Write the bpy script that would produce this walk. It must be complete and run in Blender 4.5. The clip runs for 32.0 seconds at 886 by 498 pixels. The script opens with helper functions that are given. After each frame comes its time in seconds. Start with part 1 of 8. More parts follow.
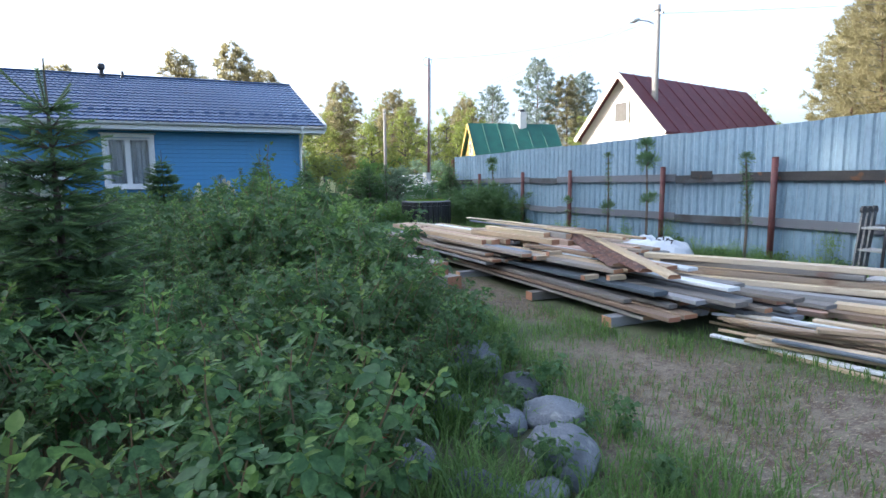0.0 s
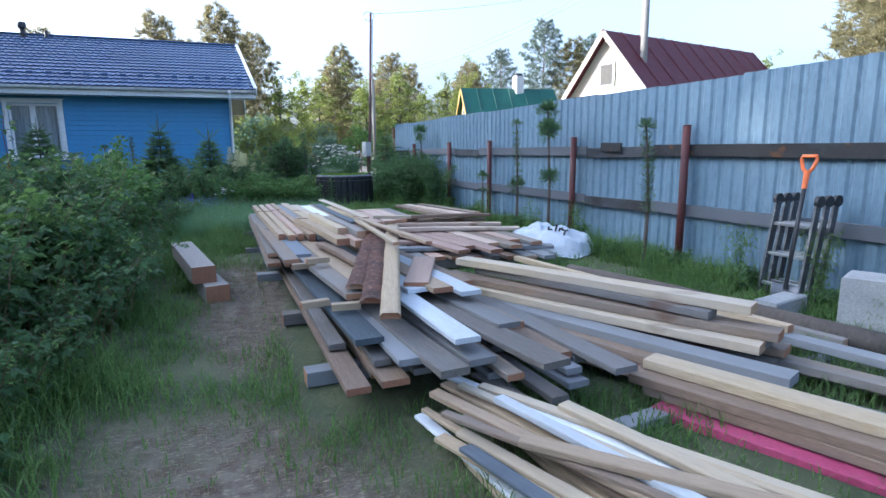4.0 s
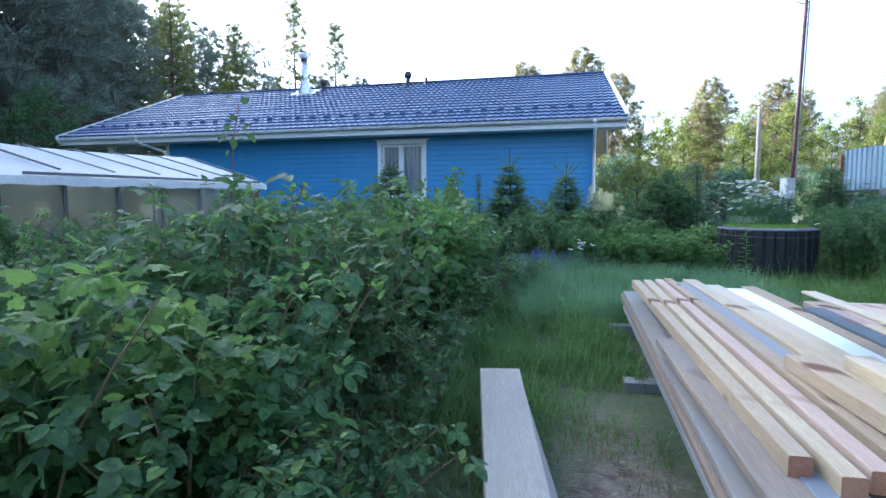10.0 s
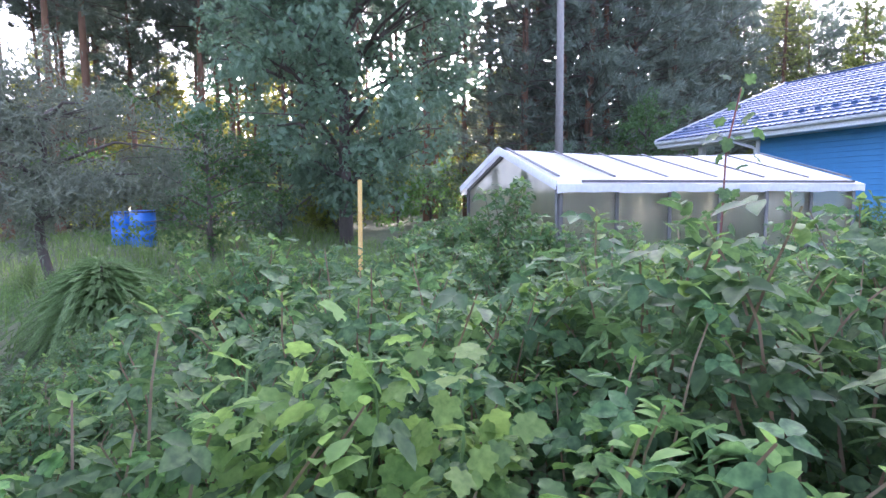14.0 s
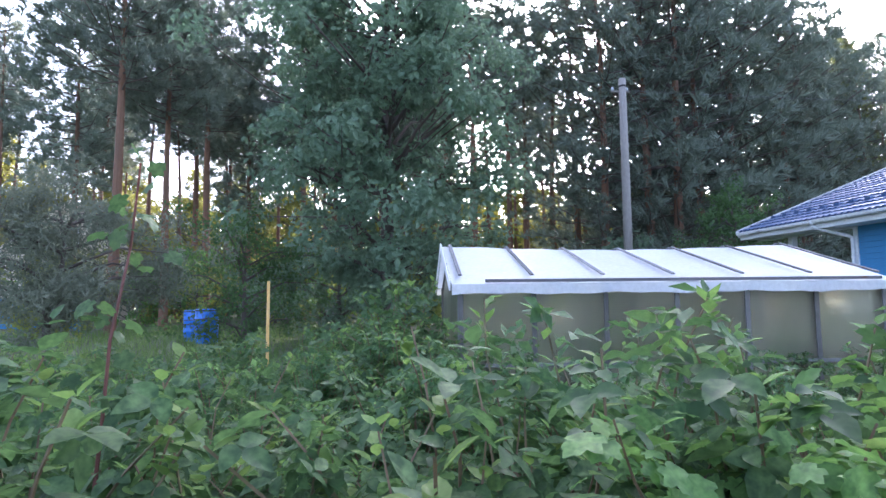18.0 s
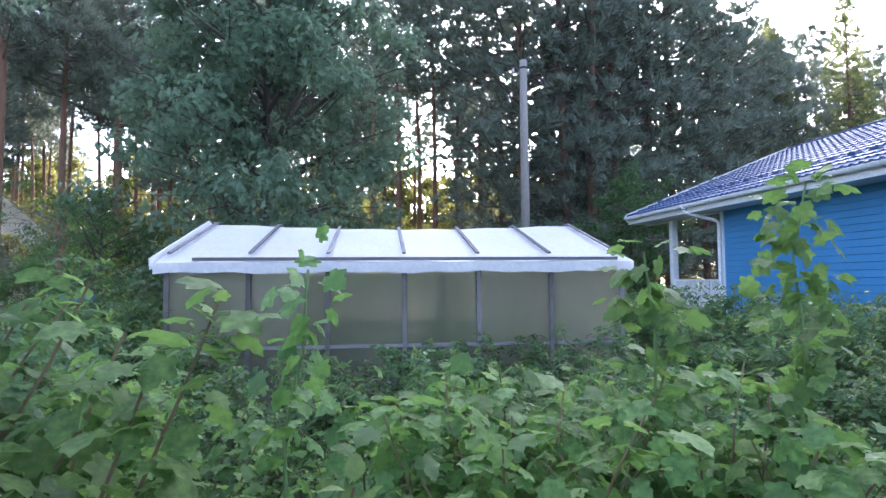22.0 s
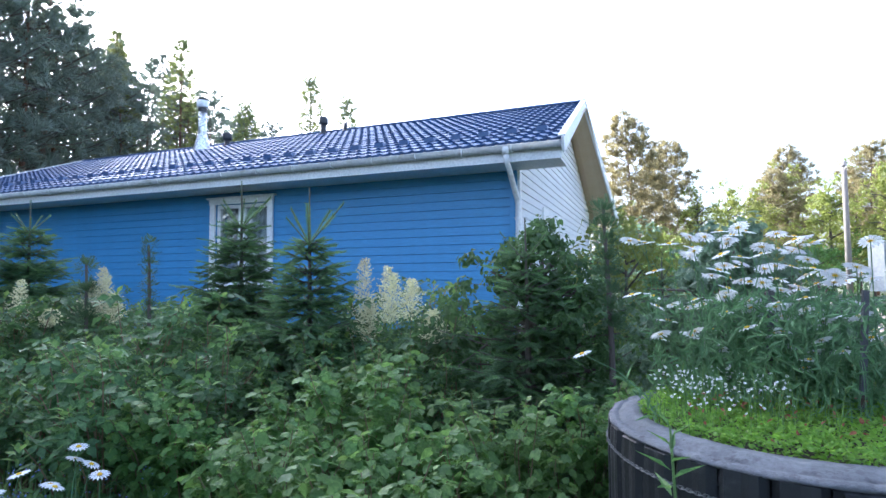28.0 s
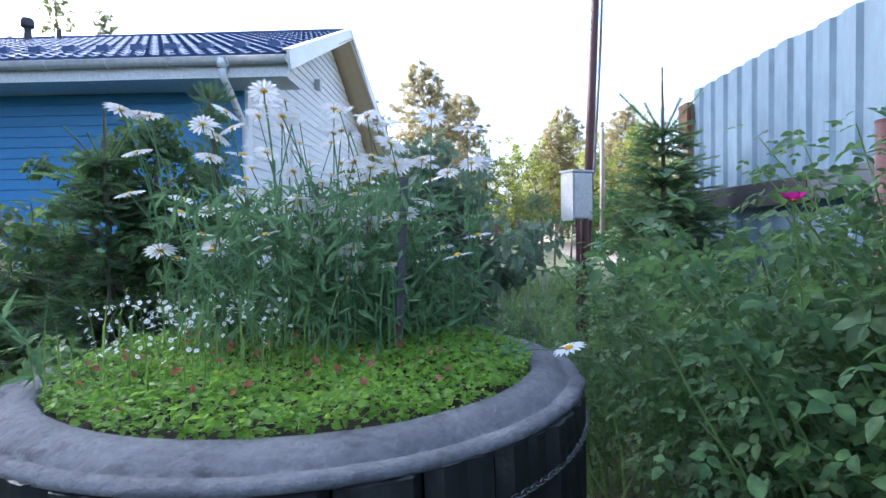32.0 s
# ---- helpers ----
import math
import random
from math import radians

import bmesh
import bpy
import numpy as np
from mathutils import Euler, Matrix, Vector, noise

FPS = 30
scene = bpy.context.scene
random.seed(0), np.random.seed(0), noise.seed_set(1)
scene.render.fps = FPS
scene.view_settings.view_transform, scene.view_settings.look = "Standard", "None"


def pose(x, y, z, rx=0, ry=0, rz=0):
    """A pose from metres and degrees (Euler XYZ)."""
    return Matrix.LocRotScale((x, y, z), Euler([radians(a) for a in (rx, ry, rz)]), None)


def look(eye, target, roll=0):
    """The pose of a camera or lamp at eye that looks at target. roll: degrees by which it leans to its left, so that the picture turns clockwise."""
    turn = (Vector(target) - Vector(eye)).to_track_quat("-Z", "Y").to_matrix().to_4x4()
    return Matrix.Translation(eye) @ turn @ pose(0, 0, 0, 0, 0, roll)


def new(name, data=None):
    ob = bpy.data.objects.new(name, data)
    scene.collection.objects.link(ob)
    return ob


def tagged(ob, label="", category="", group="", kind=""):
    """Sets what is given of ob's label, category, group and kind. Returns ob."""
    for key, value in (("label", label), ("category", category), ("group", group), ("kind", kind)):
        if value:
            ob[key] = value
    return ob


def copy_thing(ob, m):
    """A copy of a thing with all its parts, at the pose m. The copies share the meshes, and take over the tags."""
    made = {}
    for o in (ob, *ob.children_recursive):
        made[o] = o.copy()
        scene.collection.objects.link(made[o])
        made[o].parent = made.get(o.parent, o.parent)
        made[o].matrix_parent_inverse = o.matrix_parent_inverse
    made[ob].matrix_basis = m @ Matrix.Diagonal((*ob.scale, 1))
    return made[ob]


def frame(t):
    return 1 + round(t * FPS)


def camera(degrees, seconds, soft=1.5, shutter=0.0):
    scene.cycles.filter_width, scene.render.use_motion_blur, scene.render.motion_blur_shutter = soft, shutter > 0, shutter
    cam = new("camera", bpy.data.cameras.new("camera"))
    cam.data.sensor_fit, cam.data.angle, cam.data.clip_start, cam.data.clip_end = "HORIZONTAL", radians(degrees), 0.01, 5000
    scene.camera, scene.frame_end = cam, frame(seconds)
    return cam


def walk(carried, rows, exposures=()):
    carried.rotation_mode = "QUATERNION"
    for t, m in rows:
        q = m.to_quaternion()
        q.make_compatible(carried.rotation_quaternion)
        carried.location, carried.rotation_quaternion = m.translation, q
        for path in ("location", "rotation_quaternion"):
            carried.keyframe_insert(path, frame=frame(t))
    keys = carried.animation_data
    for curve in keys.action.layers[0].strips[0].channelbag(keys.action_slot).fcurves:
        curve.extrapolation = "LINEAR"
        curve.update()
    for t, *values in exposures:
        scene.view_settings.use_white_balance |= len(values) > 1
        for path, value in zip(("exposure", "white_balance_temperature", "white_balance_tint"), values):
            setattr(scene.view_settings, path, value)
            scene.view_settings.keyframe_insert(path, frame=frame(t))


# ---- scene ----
# ---------------------------------------------------------------- camera
PATH = [
    (0, (0.633, -0.105, 1.268), (1.402, 1.727, 1.032), -0.6),
    (0.5, (1.068, -0.063, 1.261), (1.851, 1.762, 1.019), -0.8),
    (1, (1.452, 0.041, 1.293), (2.257, 1.853, 1.033), -0.6),
    (1.5, (1.826, 0.1, 1.275), (2.636, 1.909, 1.01), -0.8),
    (2, (2.209, 0.207, 1.248), (3.008, 2.017, 0.958), -0.5),
    (2.5, (2.575, 0.279, 1.254), (3.368, 2.086, 0.929), -0.5),
    (4.5, (3.657, 0.778, 1.358), (4.233, 2.661, 1.005), -0.7),
    (5, (3.77, 1.02, 1.363), (4.14, 2.957, 1.027), -0.5),
    (5.5, (3.805, 1.364, 1.352), (4.025, 3.325, 1.027), -0.5),
    (6, (3.828, 1.743, 1.341), (3.969, 3.714, 1.027), -0.4),
    (6.5, (3.871, 2.145, 1.338), (3.947, 4.122, 1.045), -0.5),
    (7, (3.876, 2.555, 1.288), (3.915, 4.536, 1.011), -0.5),
    (7.5, (3.866, 2.957, 1.283), (3.896, 4.939, 1.023), -0.5),
    (8, (3.833, 3.385, 1.296), (3.859, 5.37, 1.053), -0.5),
    (8.5, (3.714, 3.778, 1.248), (3.734, 5.765, 1.023), -0.4),
    (9, (3.588, 4.17, 1.25), (3.594, 6.158, 1.028), -0.3),
    (9.5, (3.447, 4.478, 1.237), (3.303, 6.462, 1.032), -0.3),
    (10, (3.307, 4.664, 1.247), (2.834, 6.599, 1.065), -0.3),
    (10.5, (3.157, 4.783, 1.251), (2.293, 6.58, 1.092), 0.1),
    (11, (3.13, 4.855, 1.228), (1.905, 6.429, 1.077), 0.1),
    (11.5, (3.207, 4.858, 1.203), (1.708, 6.172, 1.055), -0.0),
    (12, (3.234, 4.877, 1.227), (1.557, 5.956, 1.079), -0.3),
    (12.5, (3.285, 4.995, 1.243), (1.486, 5.854, 1.089), -0.1),
    (13, (3.226, 5.233, 1.274), (1.386, 5.996, 1.095), -0.2),
    (14, (3.106, 5.708, 1.364), (1.229, 6.371, 1.179), -0.4),
    (14.5, (3.188, 6.028, 1.424), (1.275, 6.609, 1.35), -0.5),
    (15, (3.203, 6.244, 1.452), (1.264, 6.733, 1.508), -0.3),
    (15.5, (3.099, 6.449, 1.463), (1.152, 6.893, 1.567), 0.3),
    (17.5, (3.137, 7.781, 1.389), (1.157, 8.02, 1.548), -0.1),
    (18, (3.048, 8.228, 1.395), (1.068, 8.452, 1.561), -0.6),
    (18.5, (3.026, 8.612, 1.368), (1.046, 8.834, 1.54), -0.6),
    (19, (2.959, 8.99, 1.341), (0.977, 9.203, 1.504), -0.5),
    (19.5, (2.887, 9.337, 1.334), (0.904, 9.553, 1.481), -0.4),
    (20, (2.917, 9.637, 1.31), (0.934, 9.856, 1.455), -0.4),
    (20.5, (2.933, 9.935, 1.309), (0.957, 10.21, 1.447), -0.5),
    (21, (2.898, 10.137, 1.306), (0.932, 10.487, 1.415), -0.4),
    (21.5, (2.935, 10.335, 1.33), (0.97, 10.696, 1.429), -0.4),
    (22, (3.073, 10.59, 1.334), (1.106, 10.932, 1.443), -0.4),
    (22.5, (3.255, 10.87, 1.333), (1.28, 11.162, 1.448), -0.8),
    (23, (3.467, 11.175, 1.354), (1.487, 11.438, 1.463), -0.6),
    (23.5, (3.787, 11.296, 1.349), (1.807, 11.552, 1.458), -0.9),
    (24, (4.248, 11.323, 1.363), (2.279, 11.65, 1.48), -0.5),
    (24.5, (4.643, 11.393, 1.351), (2.755, 12.045, 1.469), -0.5),
    (25, (4.936, 11.437, 1.341), (3.191, 12.408, 1.459), -0.6),
    (25.5, (5.153, 11.532, 1.337), (3.592, 12.776, 1.448), -0.6),
    (26, (5.331, 11.527, 1.331), (3.947, 12.967, 1.44), -0.6),
    (26.5, (5.395, 11.573, 1.279), (4.171, 13.15, 1.4), -0.4),
    (28.5, (5.609, 11.52, 1.29), (5.051, 13.437, 1.398), -0.5),
    (29, (5.658, 11.539, 1.25), (5.246, 13.494, 1.344), -0.6),
    (29.5, (5.769, 11.637, 1.186), (5.485, 13.616, 1.24), -0.6),
    (30, (5.894, 11.87, 1.151), (5.691, 13.86, 1.156), -0.8),
    (30.5, (6.025, 12.032, 1.144), (5.881, 14.027, 1.121), -0.7),
    (31, (6.163, 12.193, 1.146), (6.052, 14.189, 1.114), -0.8),
    (32, (6.399, 12.503, 1.108), (6.332, 14.501, 1.045), -0.8),
]
cam = camera(77.0, 32.0, soft=1.5)
walk(cam, [(t, look(eye, target, roll)) for t, eye, target, roll in PATH],
     exposures=[(0, 1.95, 5500, 9), (2.5, 1.65, 5250, 9), (5, 1.75, 4950, 9), (7, 1.8, 4950, 9), (9, 1.85, 4950, 9), (10, 2.1, 4900, 7), (11.5, 2.7, 5150, 14), (13, 3.18, 5550, 27), (15.5, 2.95, 5500, 24), (19, 2.65, 5400, 18), (23, 2.7, 5450, 18), (24.5, 2.8, 5400, 15), (26, 2.6, 5300, 12), (28.5, 2.3, 5200, 12), (32, 2.2, 5250, 13)])

# ---------------------------------------------------------------- sky and sun
SUN_AZ, SUN_EL = 66.4, 24.6          # to the left of +y, above the horizon
world = bpy.data.worlds.new("evening_sky")
scene.world = world
world.use_nodes = True
wn = world.node_tree
sky = wn.nodes.new("ShaderNodeTexSky")
sky.sky_type = "NISHITA"
sky.sun_disc = False
sky.sun_elevation = radians(SUN_EL)
sky.sun_rotation = radians(-SUN_AZ)
sky.air_density, sky.dust_density, sky.ozone_density = 0.9, 5.5, 0.8
wbg = wn.nodes["Background"]
wbg.inputs["Strength"].default_value = 0.15
haze = wn.nodes.new("ShaderNodeHueSaturation")       # thin evening haze pales the blue
haze.inputs["Saturation"].default_value, haze.inputs["Value"].default_value = 0.62, 1.12
wn.links.new(sky.outputs["Color"], haze.inputs["Color"])
wn.links.new(haze.outputs["Color"], wbg.inputs["Color"])
sun = new("sun", bpy.data.lights.new("sun", "SUN"))
sun.data.energy = 3.2
sun.data.angle = radians(0.6)
sun.data.color = (1.0, 0.83, 0.62)
SUN_DIR = Vector((-math.sin(radians(SUN_AZ)) * math.cos(radians(SUN_EL)),
                  math.cos(radians(SUN_AZ)) * math.cos(radians(SUN_EL)), math.sin(radians(SUN_EL))))
sun.matrix_world = look(SUN_DIR * 60, (0, 0, 0))


# ---------------------------------------------------------------- geometry helpers
class Geo:
    """Collects vertices and faces of one mesh; a face may carry a material slot."""

    def __init__(self):
        self.v, self.f, self.s, self.n = [], [], [], 0

    def add(self, verts, faces, slot=0):
        verts = np.asarray(verts, float).reshape(-1, 3)
        self.v.append(verts)
        self.f.extend(tuple(i + self.n for i in face) for face in faces)
        self.s.extend([slot] * len(faces))
        self.n += len(verts)
        return self

    def box(self, size, m=None, slot=0, end_slot=None, bevel=0.0):
        """A box of the given size, centred, long side x; its two x ends may have a slot of their own; edges chamfered by bevel."""
        x, y, z = (s / 2 for s in size)
        b = min(bevel, y * 0.45, z * 0.45)
        if b:
            ring = [(-y + b, -z), (y - b, -z), (y, -z + b), (y, z - b), (y - b, z), (-y + b, z), (-y, z - b), (-y, -z + b)]
        else:
            ring = [(-y, -z), (y, -z), (y, z), (-y, z)]
        k = len(ring)
        vs = np.array([(e, a, c) for e in (-x, x) for a, c in ring])
        if m is not None:
            vs = moved(vs, m)
        sides = [(i, (i + 1) % k, k + (i + 1) % k, k + i) for i in range(k)]
        sides = [tuple(reversed(q)) for q in sides]
        self.add(vs, sides, slot)
        start = self.n - len(vs)
        self.f.append(tuple(start + i for i in range(k)))
        self.f.append(tuple(start + 2 * k - 1 - i for i in range(k)))
        e = slot if end_slot is None else end_slot
        self.s.extend([e, e])
        return self

    def tube(self, path, radii, n=8, slot=0, cap=True):
        path = [Vector(p) for p in path]
        if not hasattr(radii, "__len__"):
            radii = [radii] * len(path)
        vs, side = [], None
        for i, p in enumerate(path):
            d = (path[min(i + 1, len(path) - 1)] - path[max(i - 1, 0)]).normalized()
            if side is None:
                side = d.orthogonal().normalized()
            side = (side - d * side.dot(d)).normalized()
            up = d.cross(side)
            for k in range(n):
                a = 2 * math.pi * k / n
                vs.append(p + (side * math.cos(a) + up * math.sin(a)) * radii[i])
        fs = [(i * n + k, i * n + (k + 1) % n, (i + 1) * n + (k + 1) % n, (i + 1) * n + k)
              for i in range(len(path) - 1) for k in range(n)]
        if cap:
            fs += [tuple(range(n - 1, -1, -1)), tuple((len(path) - 1) * n + k for k in range(n))]
        return self.add([tuple(v) for v in vs], fs, slot)

    def lathe(self, profile, n=32, slot=0, close=False):
        """profile: (radius, z) from the bottom up."""
        a = np.linspace(0, 2 * np.pi, n, endpoint=False)
        vs = np.array([(r * math.cos(t), r * math.sin(t), z) for r, z in profile for t in a])
        m = len(profile)
        rows = range(m if close else m - 1)
        fs = [(i * n + k, i * n + (k + 1) % n, ((i + 1) % m) * n + (k + 1) % n, ((i + 1) % m) * n + k) for i in rows for k in range(n)]
        return self.add(vs, fs, slot)

    def copies(self, verts, faces, mats, slot=0):
        """One small shape (n,3 array) set at every 4x4 matrix of an (m,4,4) array."""
        verts = np.c_[np.asarray(verts, float), np.ones(len(verts))]
        mats = np.asarray(mats, float)
        if not len(mats):
            return self
        allv = np.einsum("mij,nj->mni", mats, verts)[..., :3].reshape(-1, 3)
        n = len(verts)
        base = self.n
        self.v.append(allv)
        for k in range(len(mats)):
            o = base + k * n
            self.f.extend(tuple(i + o for i in face) for face in faces)
        self.s.extend([slot] * (len(faces) * len(mats)))
        self.n += len(allv)
        return self

    def mesh(self, name, mats, smooth=False):
        me = bpy.data.meshes.new(name)
        v = np.concatenate(self.v) if self.v else np.zeros((0, 3))
        me.from_pydata(v.tolist(), [], self.f)
        for m in mats if isinstance(mats, (list, tuple)) else [mats]:
            me.materials.append(m)
        if any(self.s):
            me.polygons.foreach_set("material_index", self.s)
        if smooth:
            me.polygons.foreach_set("use_smooth", [True] * len(me.polygons))
        me.update()
        return me


def moved(vs, m):
    vs = np.asarray(vs, float)
    m = np.array(m)
    return vs @ m[:3, :3].T + m[:3, 3]


def part(name, geo, material, parent=None, label="", smooth=False, m=None):
    """Links a Geo as one mesh object under a thing or a part."""
    ob = new(name, geo.mesh(name, material, smooth))
    if parent is not None:
        ob.parent = parent
    if m is not None:
        ob.matrix_basis = m
    return tagged(ob, label)


def same_part(name, me, parent, m):
    """Another piece on a mesh that is already there."""
    ob = new(name, me)
    ob.parent = parent
    ob.matrix_basis = m
    return ob


def thing(name, label, category, m=None, group="", kind=""):
    """An empty at the base of a thing, for its parts."""
    ob = new(name)
    ob.empty_display_size = 0.2
    if m is not None:
        ob.matrix_basis = m
    return tagged(ob, label, category, group, kind)


def solid(name, geo, material, label, category="", group="", kind="", smooth=False, m=None):
    """A thing or piece of the setting that is one mesh."""
    ob = part(name, geo, material, None, "", smooth, m)
    return tagged(ob, label, category, group, kind)


def basis(x_dir, at, up=(0, 0, 1)):
    """A pose whose x axis runs along x_dir, with z as near to up as can be."""
    x = Vector(x_dir).normalized()
    y = Vector(up).cross(x)
    if y.length < 1e-5:
        y = Vector((0, 1, 0)).cross(x)
    y.normalize()
    z = x.cross(y)
    m = Matrix((x, y, z)).transposed().to_4x4()
    m.translation = Vector(at)
    return m


def mats_of(pos, xdir, zdir, scale):
    """(m,4,4) matrices from arrays of places, x directions, rough normals and sizes."""
    x = xdir / np.linalg.norm(xdir, axis=1, keepdims=True)
    y = np.cross(zdir, x)
    y /= np.linalg.norm(y, axis=1, keepdims=True) + 1e-9
    z = np.cross(x, y)
    s = np.asarray(scale, float).reshape(-1, 1)
    out = np.zeros((len(pos), 4, 4))
    out[:, :3, 0], out[:, :3, 1], out[:, :3, 2] = x * s, y * s, z * s
    out[:, :3, 3], out[:, 3, 3] = pos, 1
    return out


# ---------------------------------------------------------------- materials
def material(name):
    m = bpy.data.materials.new(name)
    m.use_nodes = True
    nt = m.node_tree
    return m, nt, nt.nodes["Principled BSDF"]


def node(nt, kind, **values):
    n = nt.nodes.new(kind)
    for key, v in values.items():
        n.inputs[key].default_value = v
    return n


def ramp_mix(nt, fac, a, b):
    """Mixes two colours or sockets by a factor socket."""
    mix = nt.nodes.new("ShaderNodeMix")
    mix.data_type = "RGBA"
    for sock, v in ((mix.inputs[6], a), (mix.inputs[7], b)):
        if isinstance(v, (tuple, list)):
            sock.default_value = (*v, 1) if len(v) == 3 else v
        else:
            nt.links.new(v, sock)
    if isinstance(fac, float):
        mix.inputs[0].default_value = fac
    else:
        nt.links.new(fac, mix.inputs[0])
    return mix.outputs[2]


def spread(nt, sock, lo, hi):
    r = nt.nodes.new("ShaderNodeMapRange")
    r.inputs["From Min"].default_value, r.inputs["From Max"].default_value = lo, hi
    nt.links.new(sock, r.inputs["Value"])
    return r.outputs["Result"]


def noise_of(nt, scale, detail=4.0, stretch=(1, 1, 1), space="Object", rough=0.6):
    co = nt.nodes.new("ShaderNodeTexCoord")
    mp = nt.nodes.new("ShaderNodeMapping")
    mp.inputs["Scale"].default_value = stretch
    nt.links.new(co.outputs[space], mp.inputs["Vector"])
    n = node(nt, "ShaderNodeTexNoise", Scale=scale, Detail=detail, Roughness=rough)
    nt.links.new(mp.outputs["Vector"], n.inputs["Vector"])
    return n.outputs["Fac"]


def bumped(nt, bsdf, height, strength, distance=0.01):
    b = node(nt, "ShaderNodeBump", Strength=strength, Distance=distance)
    nt.links.new(height, b.inputs["Height"])
    nt.links.new(b.outputs["Normal"], bsdf.inputs["Normal"])


def varied(nt, colour, amount, hue=0.0):
    """Brightness of a colour socket varied from object to object."""
    info = nt.nodes.new("ShaderNodeObjectInfo")
    hsv = nt.nodes.new("ShaderNodeHueSaturation")
    nt.links.new(spread_out(nt, info.outputs["Random"], 1 - amount, 1 + amount), hsv.inputs["Value"])
    if hue:
        nt.links.new(spread_out(nt, info.outputs["Random"], 0.5 - hue, 0.5 + hue), hsv.inputs["Hue"])
    nt.links.new(colour, hsv.inputs["Color"])
    return hsv.outputs["Color"]


def spread_out(nt, sock, lo, hi):
    r = nt.nodes.new("ShaderNodeMapRange")
    r.inputs["To Min"].default_value, r.inputs["To Max"].default_value = lo, hi
    nt.links.new(sock, r.inputs["Value"])
    return r.outputs["Result"]


def surface(name, a, b, big=1.5, fine=40.0, rough=0.7, metal=0.0, bump=0.3, depth=0.004, stretch=(1, 1, 1), vary=0.0, c=None, hue=0.0, spec=0.5):
    """A two-scale surface: broad patches between colours a and b, fine grain, and, with c, sparse stains."""
    m, nt, bsdf = material(name)
    broad = noise_of(nt, big, 3.0, stretch)
    grain = noise_of(nt, fine, 5.0, stretch)
    col = ramp_mix(nt, spread(nt, broad, 0.32, 0.68), a, b)
    dark = ramp_mix(nt, 0.5, col, tuple(v * 0.55 for v in a))
    col = ramp_mix(nt, spread(nt, grain, 0.62, 0.30), col, dark)
    if c:
        col = ramp_mix(nt, spread(nt, noise_of(nt, big * 2.7, 5.0, stretch), 0.58, 0.72), col, c)
    if vary:
        col = varied(nt, col, vary, hue)
    nt.links.new(col, bsdf.inputs["Base Color"])
    bsdf.inputs["Metallic"].default_value = metal
    bsdf.inputs["Specular IOR Level"].default_value = spec
    nt.links.new(spread_out(nt, grain, rough - 0.12, min(1.0, rough + 0.12)), bsdf.inputs["Roughness"])
    if bump:
        bumped(nt, bsdf, grain, bump, depth)
    return m


def leafy(name, dark, light, lit=0.35, rough=0.5, tip=None, vary=0.18, spec=0.4):
    """Leaves: colour by leaf, lit through from behind."""
    m, nt, bsdf = material(name)
    geo = nt.nodes.new("ShaderNodeNewGeometry")
    col = ramp_mix(nt, geo.outputs["Random Per Island"], dark, light)
    patch = noise_of(nt, 1.3, 2.0)
    col = ramp_mix(nt, spread(nt, patch, 0.40, 0.72), col, tip or tuple(v * 1.35 for v in light))
    vein = noise_of(nt, 60.0, 2.0)
    col = ramp_mix(nt, spread(nt, vein, 0.75, 0.35), col, tuple(v * 0.75 for v in dark))
    col = varied(nt, col, vary, 0.012)
    nt.links.new(col, bsdf.inputs["Base Color"])
    bsdf.inputs["Roughness"].default_value = rough
    bsdf.inputs["Specular IOR Level"].default_value = spec
    tr = nt.nodes.new("ShaderNodeBsdfTranslucent")
    warm = ramp_mix(nt, 0.5, col, tuple(min(1, v * 1.6) for v in light))
    nt.links.new(warm, tr.inputs["Color"])
    mix = nt.nodes.new("ShaderNodeMixShader")
    mix.inputs[0].default_value = lit
    nt.links.new(bsdf.outputs[0], mix.inputs[1])
    nt.links.new(tr.outputs[0], mix.inputs[2])
    nt.links.new(mix.outputs[0], nt.nodes["Material Output"].inputs["Surface"])
    return m


def lumber(name, a, b, grey, weather=0.5, rough=0.75, vary=0.22, knots=True):
    """Sawn timber with the grain along x: rings stretched along the board, knots, weathered patches."""
    m, nt, bsdf = material(name)
    grain = noise_of(nt, 5.0, 5.0, (0.35, 9, 9))
    fine = noise_of(nt, 30.0, 4.0, (0.5, 9, 9))
    col = ramp_mix(nt, spread(nt, grain, 0.35, 0.68), a, b)
    col = ramp_mix(nt, spread(nt, fine, 0.70, 0.34), col, tuple(v * 0.80 for v in b))
    if knots:
        kn = noise_of(nt, 2.2, 1.0, (1.0, 2.6, 2.6))
        col = ramp_mix(nt, spread(nt, kn, 0.70, 0.76), col, (0.13, 0.07, 0.035))
    patch = noise_of(nt, 1.1, 4.0, (0.8, 2.5, 2.5))
    info = nt.nodes.new("ShaderNodeObjectInfo")
    add = nt.nodes.new("ShaderNodeMath")
    add.operation = "ADD"
    nt.links.new(patch, add.inputs[0])
    nt.links.new(spread_out(nt, info.outputs["Random"], weather - 0.85, weather - 0.15), add.inputs[1])
    col = ramp_mix(nt, spread(nt, add.outputs[0], 0.35, 0.70), col, grey)
    col = varied(nt, col, vary, 0.01)
    nt.links.new(col, bsdf.inputs["Base Color"])
    bsdf.inputs["Roughness"].default_value = rough
    bsdf.inputs["Specular IOR Level"].default_value = 0.25
    bumped(nt, bsdf, fine, 0.35, 0.003)
    return m


